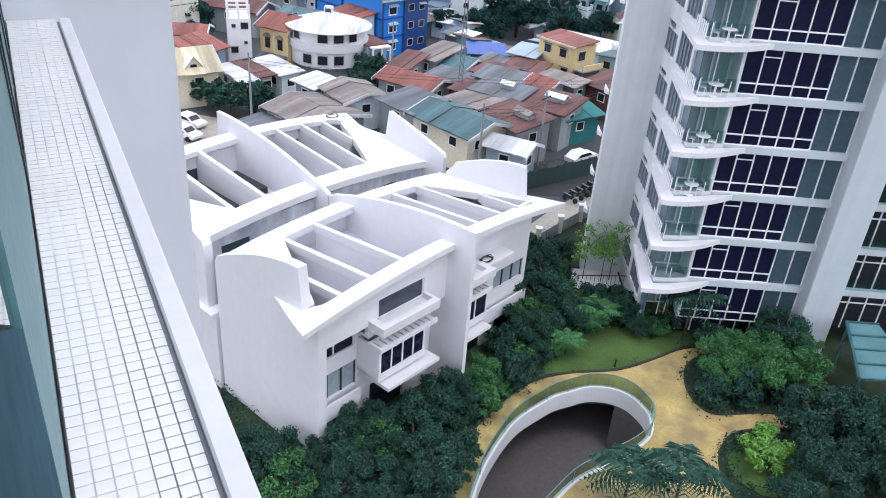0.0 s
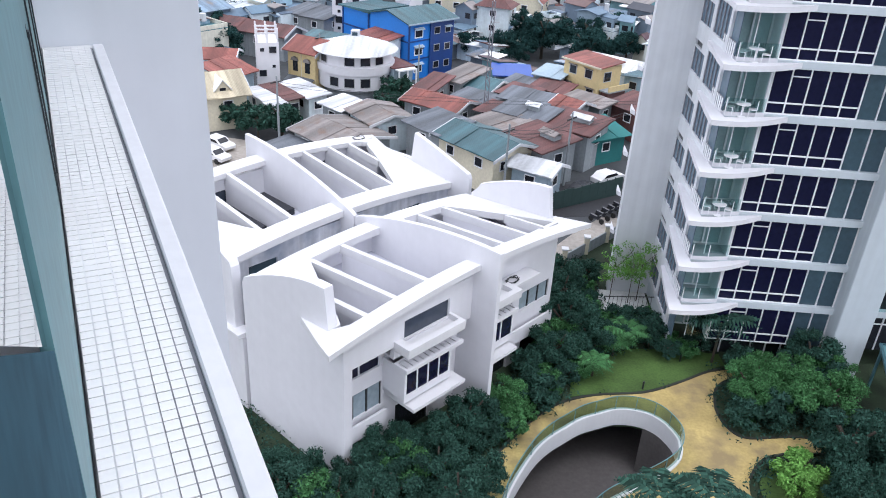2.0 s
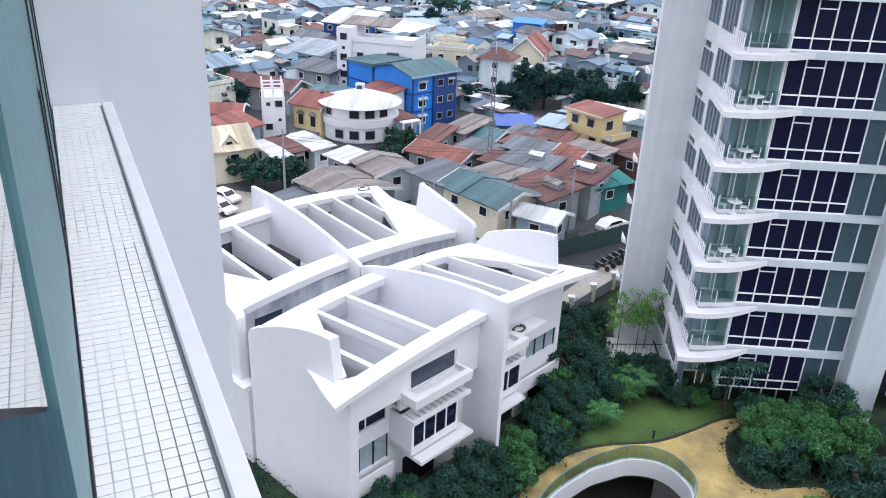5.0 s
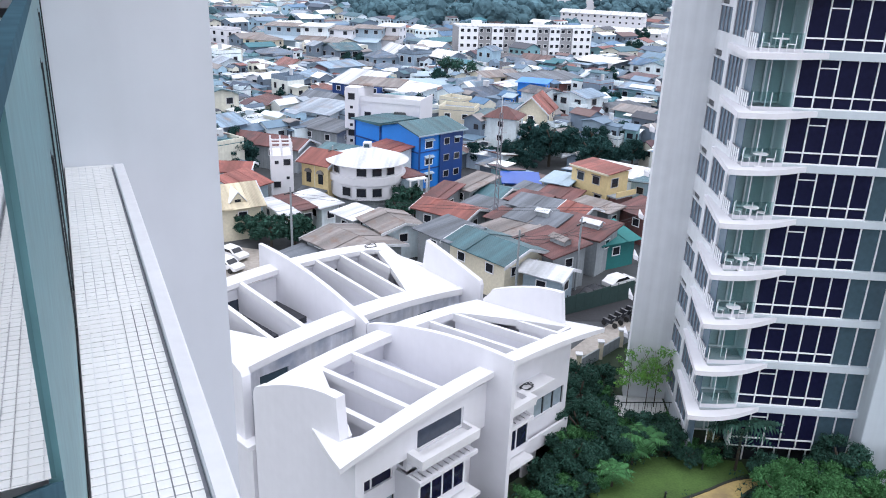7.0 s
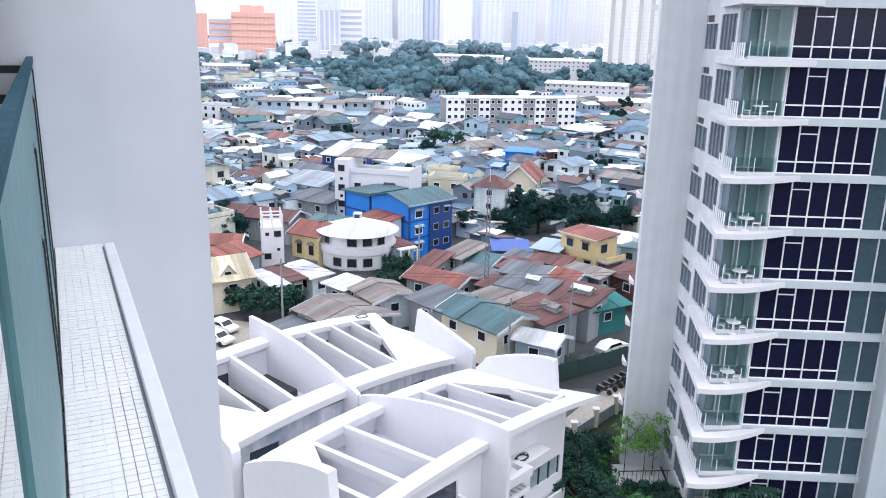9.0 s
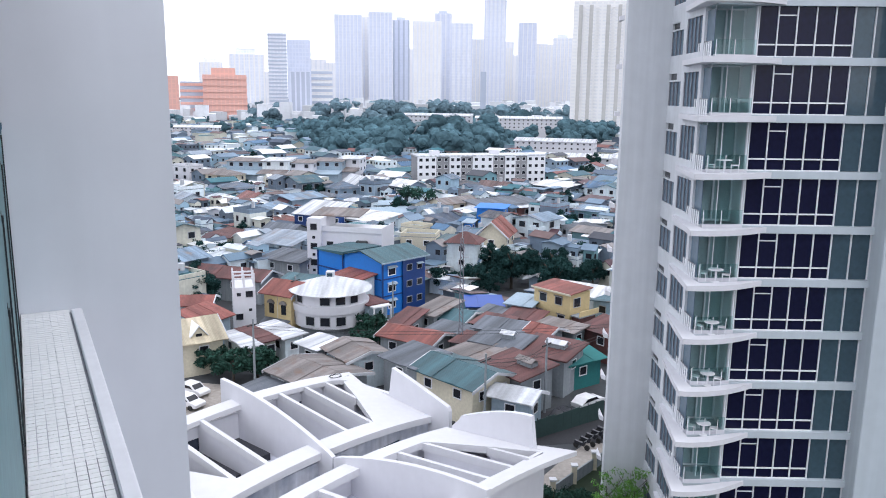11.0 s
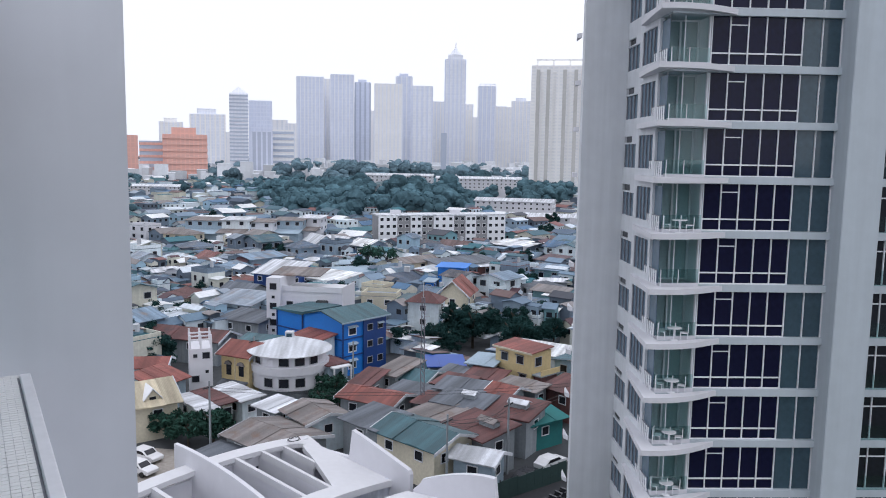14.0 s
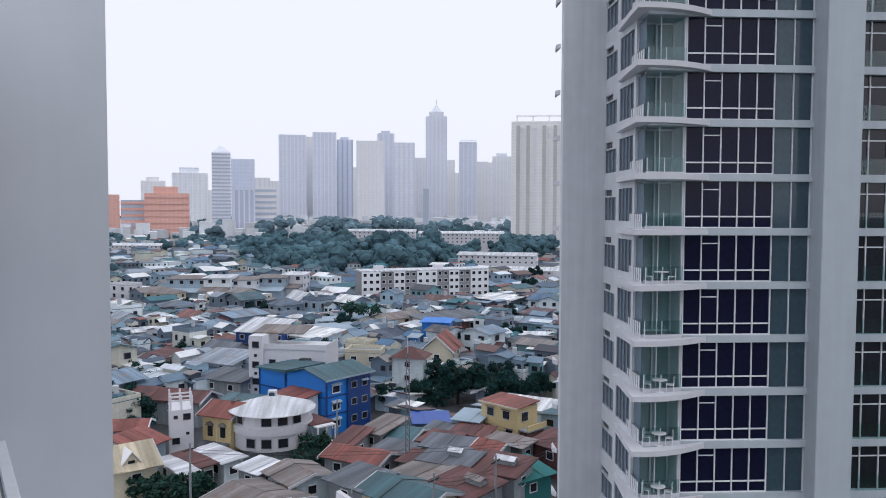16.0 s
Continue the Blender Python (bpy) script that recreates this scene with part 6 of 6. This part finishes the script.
# utility poles with their wires, motorbikes by the lane
pole_me = mesh_of("pole", cyl(bmesh.new(), 0.16, 0.11, 0, 9.0, 10), CONCRETE)
arm_me = mesh_of("cross_arm", box(-0.9, 0.9, -0.06, 0.06, 8.2, 8.34), DARKFRAME)
spots = ((10.8, 86.5), (3.6, 80.8), (22.0, 96.0), (-24.5, 92.5), (-9.0, 113.5), (-24.0, 116.0))
for x, y in spots:
    pole = thing("utility_pole", (x, y, GROUND), 0.9, "grey concrete utility pole with a cross arm", "utility pole", "utility poles")
    place("pole", pole_me, pole)
    place("cross_arm", arm_me, pole)
for (x0, y0), (x1, y1) in zip(spots, spots[1:3] + ((-24.5, 92.5),)):
    wire = thing("overhead_wire", (0, 0, 0), 0, "black overhead wires between utility poles", "wire", "overhead wires")
    for dz in (0.0, -0.4):
        run = [Vector((x0 + (x1 - x0) * t, y0 + (y1 - y0) * t, GROUND + 8.25 + dz - 1.0 * 4 * t * (1 - t))) for t in [k / 10 for k in range(11)]]
        cu = bpy.data.curves.new("strand", "CURVE")
        cu.dimensions, cu.bevel_depth = "3D", 0.02
        sp = cu.splines.new("POLY")
        sp.points.add(len(run) - 1)
        for pt, v in zip(sp.points, run):
            pt.co = (*v, 1)
        cu.materials.append(DARKFRAME)
        new("strand", cu).parent = wire
for k in range(5):
    bike = thing("motorbike", (13.6 + 0.75 * k, 77.0 + 0.9 * k, GROUND + 0.02), heading(128), "dark parked motorbike beside the lane", "motorbike", "parked motorbikes")
    part("frame", profile(bmesh.new(), [(-0.5, 0.45), (0.35, 0.4), (0.6, 0.95), (0.4, 1.0), (0.1, 0.75), (-0.75, 0.85), (-0.8, 0.7)], -0.14, 0.14, "y"), CARDARK, bike)
    part("handlebar", box(0.45, 0.52, -0.35, 0.35, 0.98, 1.03), DARKFRAME, bike)
    for x in (-0.62, 0.68):
        bm = cyl(bmesh.new(), 0.3, 0.3, -0.06, 0.06, 14)
        bmesh.ops.rotate(bm, verts=bm.verts, matrix=Matrix.Rotation(math.pi / 2, 3, "X"))
        bmesh.ops.translate(bm, verts=bm.verts, vec=(x, 0, 0.3))
        part("wheel", bm, RUBBER, bike)

# far roofs, woods and the skyline
def long_building(az, d, l, w, h, turn, roof, label):
    a = radians(az)
    return house(d * math.sin(a), d * math.cos(a), turn, l, w, h, 1.6, "gable", WHITE, roof, label, 3, group="long far buildings", name="long_building")


long_building(7.2, 470, 46, 14, 10.0, 108, PALEROOF, "long pale school building with a sheet roof")
long_building(9.3, 420, 36, 14, 5.0, 108, PALEROOF, "long low pale sheet roofed hall")
long_building(-1.5, 640, 60, 16, 19.5, 95, PALEROOF, "long pale hall among the woods")
long_building(4.5, 620, 66, 16, 18.5, 92, PALEROOF, "long pale hall with a low roof among the woods")
long_building(-1.6, 560, 26, 16, 15.0, 120, GREENROOF, "teal roofed pavilion among the woods")
for az, d, l, h, turn, roof, wall in ((-14.6, 306, 15, 11.0, 97, RUST, PALEBLUE), (-12.6, 302, 10, 11.4, 97, PALEROOF, PLASTER), (-10.9, 302, 10, 10.6, 97, RUST, WHITE), (-9.0, 304, 11, 11.0, 97, RUST, PALEBLUE), (-7.4, 308, 8, 11.6, 100, PALEROOF, WHITE)):
    a = radians(az)
    row = house(d * math.sin(a), d * math.cos(a), turn, l, 9, h, 0.6, "shed", wall, roof, "unit of a long pale row of shop houses", 3, group="row of shop houses", name="shop_house", glass=False)
    part("lower_roof", profile(bmesh.new(), [(-10.5, h - 4.4), (-4.6, h - 3.4), (-4.6, h - 3.2), (-10.5, h - 4.2)], -l / 2 - 0.3, l / 2 + 0.3), RUST if roof is PALEROOF else PALEBLUE, row)
    part("lower_wall", box(-l / 2, l / 2, -9.6, -4.5, 0, h - 4.5), wall, row)
long_building(-18.6, 700, 60, 14, 7.0, 92, PALEROOF, "long low pale hall")

far_v, far_f, far_m = [], [], []


def far_box(x, y, l, w, h, turn, rise, over, windows):
    """A far house in one joined mesh: wall block, roof with eaves and dark windows, each a separate island."""
    c, s = math.cos(turn), math.sin(turn)

    def add(points, faces, mat):
        k = len(far_v)
        far_v.extend((x + u * c - v * s, y + u * s + v * c, GROUND + z) for u, v, z in points)
        far_f.extend([k + i for i in f] for f in faces)
        far_m.extend([mat] * len(faces))
    a, b = l / 2, w / 2
    add([(-a, -b, 0), (a, -b, 0), (a, b, 0), (-a, b, 0), (-a, -b, h), (a, -b, h), (a, b, h), (-a, b, h), (-a, 0, h + rise), (a, 0, h + rise)],
        [(0, 1, 5, 4), (1, 2, 6, 9, 5), (2, 3, 7, 6), (3, 0, 4, 8, 7)], 0)
    o, t = over, 0.12
    add([(-a - o, -b - o, h - 0.1), (a + o, -b - o, h - 0.1), (a + o, 0, h + rise), (-a - o, 0, h + rise), (a + o, b + o, h - 0.1), (-a - o, b + o, h - 0.1),
         (-a - o, -b - o, h - 0.1 + t), (a + o, -b - o, h - 0.1 + t), (a + o, 0, h + rise + t), (-a - o, 0, h + rise + t), (a + o, b + o, h - 0.1 + t), (-a - o, b + o, h - 0.1 + t)],
        [(6, 7, 8, 9), (9, 8, 10, 11), (0, 1, 7, 6), (5, 11, 10, 4), (1, 2, 8, 7), (2, 4, 10, 8), (0, 6, 9, 3), (3, 9, 11, 5), (0, 3, 2, 1), (3, 5, 4, 2)], 1)
    for k in range(windows):
        u = -a + l * (k + 0.5) / windows
        for z in ([h - 1.3, h - 4.0] if h > 5.5 else [h - 1.3]):
            for v in (-b - 0.06, b + 0.06):
                add([(u - 0.6, v, z - 0.5), (u + 0.6, v, z - 0.5), (u + 0.6, v, z + 0.5), (u - 0.6, v, z + 0.5)], [(0, 1, 2, 3)], 2)
    for k in range(min(2, windows)):
        v = -b + w * (k + 0.5) / 2
        for u in (-a - 0.06, a + 0.06):
            add([(u, v - 0.55, h - 1.8), (u, v + 0.55, h - 1.8), (u, v + 0.55, h - 0.8), (u, v - 0.55, h - 0.8)], [(0, 1, 2, 3)], 2)


crng = random.Random(57)
for _ in range(1500):
    a, r = radians(crng.uniform(-23.5, 14)), 126 + 160 * crng.random() ** 0.8
    x, y = r * math.sin(a), r * math.cos(a)
    if (r > 150 or x < -40) and all((x - sx) ** 2 + (y - sy) ** 2 > (sr + 0.5) ** 2 for sx, sy, sr in SOLID):
        far_box(x, y, crng.uniform(1.8, 6.0), crng.uniform(1.6, 4.6), crng.uniform(2.4, 5.2) + (crng.random() < 0.3) * 2.0, radians(crng.choice((52, -38))) + crng.uniform(-0.15, 0.15), crng.choice((0.05, 0.25, 0.5, 0.9)), crng.choice((0.05, 0.3, 0.5)), crng.choice((0, 1, 2)))
d = 277.0
while d < 900:
    cell = 10.5 + (d - 277) * 0.012
    az = -23.5
    while az < 14:
        a = radians(az + rng.uniform(-0.3, 0.3))
        r = d + rng.uniform(-3, 3)
        x, y = r * math.sin(a), r * math.cos(a)
        wood = 440 < d and -11.5 < az < 10.5 and d < 770
        if all((x - sx) ** 2 + (y - sy) ** 2 > (sr + 5) ** 2 for sx, sy, sr in SOLID) and (not wood or rng.random() < 0.16) and rng.random() > 0.08:
            flat = rng.random() < 0.3
            far_box(x, y, rng.uniform(7, 12.5), rng.uniform(6, 9), rng.uniform(3.2, 5.0) + (rng.random() < 0.3) * 2.7, radians(rng.choice((52, -38))) + rng.uniform(-0.2, 0.2), 0.15 if flat else rng.uniform(0.8, 1.7), 0.1 if flat else 0.4, 3 if d < 480 else 0)
        az += math.degrees(cell / d)
    d += cell
me = bpy.data.meshes.new("far_town")
me.from_pydata(far_v, [], far_f)
for m in (FARPLASTER, FARSHEET, BLACKPANE):
    me.materials.append(m)
me.polygons.foreach_set("material_index", far_m)
tagged(new("far_town", me), "dense mixed roofs of the distant town", "far town", kind="stuff")
far_v, far_f, far_m = [], [], []
for _ in range(700):
    a, r = radians(rng.uniform(-24, 14)), 980 + 900 * rng.random()
    far_box(r * math.sin(a), r * math.cos(a), rng.uniform(9, 22), rng.uniform(9, 16), rng.uniform(5, 14) + (rng.random() < 0.12) * 12, rng.uniform(-0.3, 0.3), 0.3, 0.2, 0)
me = bpy.data.meshes.new("far_city")
me.from_pydata(far_v, [], far_f)
# low blocks whitened in the base colour to stand in for haze
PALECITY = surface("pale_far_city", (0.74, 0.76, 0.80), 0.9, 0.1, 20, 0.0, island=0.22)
me.materials.append(PALECITY)
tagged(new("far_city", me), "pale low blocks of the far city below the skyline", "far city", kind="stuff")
blobs = []
wrng = random.Random(23)


def grove(az0, az1, r0, r1, count, size):
    """Single crowns, each a few rounded masses, with gaps between them."""
    for _ in range(count):
        a, r = radians(wrng.uniform(az0, az1)), wrng.uniform(r0, r1)
        x, y, h, w = r * math.sin(a), r * math.cos(a), wrng.uniform(6, 13) * size, wrng.uniform(4.5, 9.5) * size
        if any((x - sx) ** 2 + (y - sy) ** 2 < (sr + 5) ** 2 for sx, sy, sr in SOLID):
            continue
        for k in range(5):
            b = wrng.random() * 6.28
            blobs.append((x + math.cos(b) * w * 0.6, y + math.sin(b) * w * 0.6, GROUND + h + wrng.uniform(-0.45, 0.25) * w, w * wrng.uniform(0.35, 0.62)))
        blobs.append((x, y, GROUND + h * 0.45, w * 0.8))


for az, r in ((-9.6, 640), (-7.6, 560), (-6.0, 700), (-4.6, 600), (-2.6, 520), (-0.6, 590), (1.2, 520), (2.6, 610), (4.4, 560), (6.2, 660), (8.0, 610), (9.6, 690), (-3.4, 720), (0.4, 720), (-8.6, 480), (-5.0, 470), (-0.4, 450)):
    grove(az - 1.4, az + 1.4, r - 55, r + 55, 17, 1.0)
for az, r in ((-4.5, 560), (-1.2, 540), (1.6, 580), (5.0, 640)):
    grove(az - 1.2, az + 1.2, r - 30, r + 60, 10, 1.35)
grove(-23, 13, 600, 980, 130, 0.8)
grove(-20, 10, 330, 470, 40, 0.55)
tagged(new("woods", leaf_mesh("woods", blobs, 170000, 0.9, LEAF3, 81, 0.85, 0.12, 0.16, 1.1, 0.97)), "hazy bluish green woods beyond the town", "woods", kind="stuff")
blobs = []
for az, n in ((-8.6, 20), (-6.2, 26), (-4.2, 34), (-2.2, 34), (-0.4, 30), (1.6, 24), (4.0, 20), (7.0, 14), (-14, 10)):
    grove(az - 1.4, az + 1.4, 800, 1500, n // 2, 1.6)
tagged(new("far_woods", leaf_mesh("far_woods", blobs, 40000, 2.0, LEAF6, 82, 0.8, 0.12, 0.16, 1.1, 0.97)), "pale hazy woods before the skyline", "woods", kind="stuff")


# skyline facades with aerial haze mixed into their base colours
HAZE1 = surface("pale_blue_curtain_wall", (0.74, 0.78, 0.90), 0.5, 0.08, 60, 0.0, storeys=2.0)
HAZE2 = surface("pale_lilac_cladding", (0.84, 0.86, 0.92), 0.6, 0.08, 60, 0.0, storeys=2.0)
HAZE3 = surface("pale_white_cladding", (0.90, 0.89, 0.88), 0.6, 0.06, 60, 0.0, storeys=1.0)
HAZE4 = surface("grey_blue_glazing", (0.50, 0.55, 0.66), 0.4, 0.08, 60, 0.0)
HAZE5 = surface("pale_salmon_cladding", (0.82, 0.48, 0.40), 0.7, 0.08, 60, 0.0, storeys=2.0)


def high_rise(az, w, top, d, wall, pier, label, piers=6, floors=0, depth=0.7, crown=""):
    """A far tower: its body, upright piers or floor bands, and a crown."""
    a = radians(az)
    ob = thing("high_rise", (d * math.sin(a), d * math.cos(a), GROUND), heading(90 + az), label, "high-rise", "skyline towers")
    h = top - GROUND
    part("body", box(-w / 2, w / 2, 0, w * depth, 0, h), wall, ob)
    if piers:
        me = mesh_of("pier", box(-w / piers * 0.16, w / piers * 0.16, -0.012 * w, -0.003, 0, h * 0.995), pier)
        for k in range(piers + 1):
            place("pier", me, ob, (-w / 2 * 0.97 + w * 0.97 * k / piers, 0, 0))
    if floors:
        me = mesh_of("floor_band", box(-w / 2 * 1.01, w / 2 * 1.01, -0.02 * w, -0.013 * w, 0, h / floors * 0.42), pier)
        for k in range(floors):
            place("floor_band", me, ob, (0, 0, h * (k + 0.3) / floors))
    if crown == "pyramid":
        bm = bmesh.new()
        v = [bm.verts.new(p) for p in ((-w / 2, 0, h), (w / 2, 0, h), (w / 2, w * depth, h), (-w / 2, w * depth, h), (0, w * depth / 2, h + w * 0.42))]
        for f in ((0, 1, 4), (1, 2, 4), (2, 3, 4), (3, 0, 4), (3, 2, 1, 0)):
            bm.faces.new([v[i] for i in f])
        part("crown", bm, wall, ob)
    elif crown == "spire":
        bm = boxes(bmesh.new(), -w * 0.36, w * 0.36, w * 0.08, w * 0.6, h, h + w * 0.22)
        cyl(bm, w * 0.30, w * 0.06, h + w * 0.22, h + w * 0.55, 12, 0, w * 0.34)
        cyl(bm, w * 0.03, w * 0.01, h + w * 0.55, h + w * 0.85, 8, 0, w * 0.34)
        part("crown", bm, wall, ob)
    elif crown == "frame":
        bm = bmesh.new()
        for x in (-0.4, -0.1, 0.2, 0.45):
            rod(bm, (x * w, w * 0.2, h), (x * w, w * 0.2, h + w * 0.12), w * 0.03)
        rod(bm, (-0.42 * w, w * 0.2, h + w * 0.12), (0.47 * w, w * 0.2, h + w * 0.12), w * 0.03)
        part("crown", bm, wall, ob)
    elif crown == "step":
        part("crown", box(-w * 0.3, w * 0.25, w * 0.1, w * 0.5, h, h + w * 0.16), wall, ob)
    return ob


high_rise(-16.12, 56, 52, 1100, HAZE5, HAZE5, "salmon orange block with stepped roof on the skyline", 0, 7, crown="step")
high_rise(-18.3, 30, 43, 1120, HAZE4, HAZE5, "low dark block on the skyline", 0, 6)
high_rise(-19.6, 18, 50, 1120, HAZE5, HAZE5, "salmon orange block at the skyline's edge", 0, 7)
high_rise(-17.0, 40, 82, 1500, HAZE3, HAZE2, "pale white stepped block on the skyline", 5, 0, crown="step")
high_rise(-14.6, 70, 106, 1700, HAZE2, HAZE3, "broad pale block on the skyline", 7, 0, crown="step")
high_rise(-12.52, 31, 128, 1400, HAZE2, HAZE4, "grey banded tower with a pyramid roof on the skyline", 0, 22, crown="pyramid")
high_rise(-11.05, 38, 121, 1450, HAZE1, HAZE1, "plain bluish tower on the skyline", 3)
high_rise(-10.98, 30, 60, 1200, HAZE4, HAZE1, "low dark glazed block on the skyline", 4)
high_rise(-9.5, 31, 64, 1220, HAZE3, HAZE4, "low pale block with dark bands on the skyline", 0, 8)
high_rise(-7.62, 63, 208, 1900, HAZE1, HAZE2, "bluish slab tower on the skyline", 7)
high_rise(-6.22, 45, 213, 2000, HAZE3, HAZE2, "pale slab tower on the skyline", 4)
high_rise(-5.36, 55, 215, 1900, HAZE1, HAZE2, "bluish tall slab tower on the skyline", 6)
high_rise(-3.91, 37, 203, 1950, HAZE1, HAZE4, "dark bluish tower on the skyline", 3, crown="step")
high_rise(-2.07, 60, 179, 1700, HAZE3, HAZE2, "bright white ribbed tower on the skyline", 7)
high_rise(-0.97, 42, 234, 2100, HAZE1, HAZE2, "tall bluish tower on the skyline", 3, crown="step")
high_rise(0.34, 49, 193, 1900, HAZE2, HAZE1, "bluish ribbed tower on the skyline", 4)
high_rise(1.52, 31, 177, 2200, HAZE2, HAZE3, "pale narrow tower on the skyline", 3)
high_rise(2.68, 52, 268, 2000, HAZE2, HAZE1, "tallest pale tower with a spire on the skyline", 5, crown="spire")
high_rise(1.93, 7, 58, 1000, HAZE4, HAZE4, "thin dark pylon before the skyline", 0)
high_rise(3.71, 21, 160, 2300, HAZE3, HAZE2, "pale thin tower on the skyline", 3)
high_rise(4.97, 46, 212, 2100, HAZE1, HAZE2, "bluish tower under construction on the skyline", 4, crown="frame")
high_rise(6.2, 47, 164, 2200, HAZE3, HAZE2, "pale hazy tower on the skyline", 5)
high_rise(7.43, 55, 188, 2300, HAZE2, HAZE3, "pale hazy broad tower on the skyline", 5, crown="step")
# the farthest towers: haze in the colour takes them almost to white
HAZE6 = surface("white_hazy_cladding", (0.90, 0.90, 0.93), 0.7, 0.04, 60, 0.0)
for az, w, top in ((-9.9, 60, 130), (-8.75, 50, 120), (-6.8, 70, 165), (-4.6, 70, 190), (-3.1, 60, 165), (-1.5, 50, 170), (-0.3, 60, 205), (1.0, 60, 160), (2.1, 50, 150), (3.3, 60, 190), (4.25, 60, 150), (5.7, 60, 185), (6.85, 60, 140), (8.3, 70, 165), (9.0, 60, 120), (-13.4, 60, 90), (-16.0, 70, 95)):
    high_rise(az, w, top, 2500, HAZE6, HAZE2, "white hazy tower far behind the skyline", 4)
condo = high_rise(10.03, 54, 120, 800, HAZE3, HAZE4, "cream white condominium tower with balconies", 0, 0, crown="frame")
# darker strips on the flat face; the recesses' shade is in their colour
COND = surface("beige_recess", (0.58, 0.57, 0.55), 0.8, 0.1, 20, 0.0)
for x in (-22, -12, 4, 15):
    part("recess", box(x, x + 3.6, -0.3, -0.05, 0, 122), COND, condo, "beige strip coloured like a shaded recess")
bal_me = mesh_of("balcony", box(-1.9, 1.9, -1.6, -0.35, 0, 1.2), HAZE3)
for x in (-16.0, -4.0, 11.0, 22.5):
    for k in range(37):
        place("balcony", bal_me, condo, (x, 0, 4 + 3.2 * k))
# ---- mosaic tiles of the ledge, last ----
tile_me = mesh_of("tile", box(-0.0226, 0.0226, -0.0226, 0.0226, -0.004, 0.0), TILE)
rng = random.Random(2)
rest = bmesh.new()
for j in range(int((6.86 - 0.9) / 0.05)):
    for i in range(7):
        x, y = -0.056 + i * 0.05, 0.92 + j * 0.05
        if j < 43:
            t = place("tile", tile_me, ledge, (x, y, rng.uniform(-0.001, 0.0006)))
        else:
            boxes(rest, x - 0.0226, x + 0.0226, y - 0.0226, y + 0.0226, -0.004, rng.uniform(-0.001, 0.0006))
tagged(part("far_tiles", rest, TILE, ledge), kind="stuff")
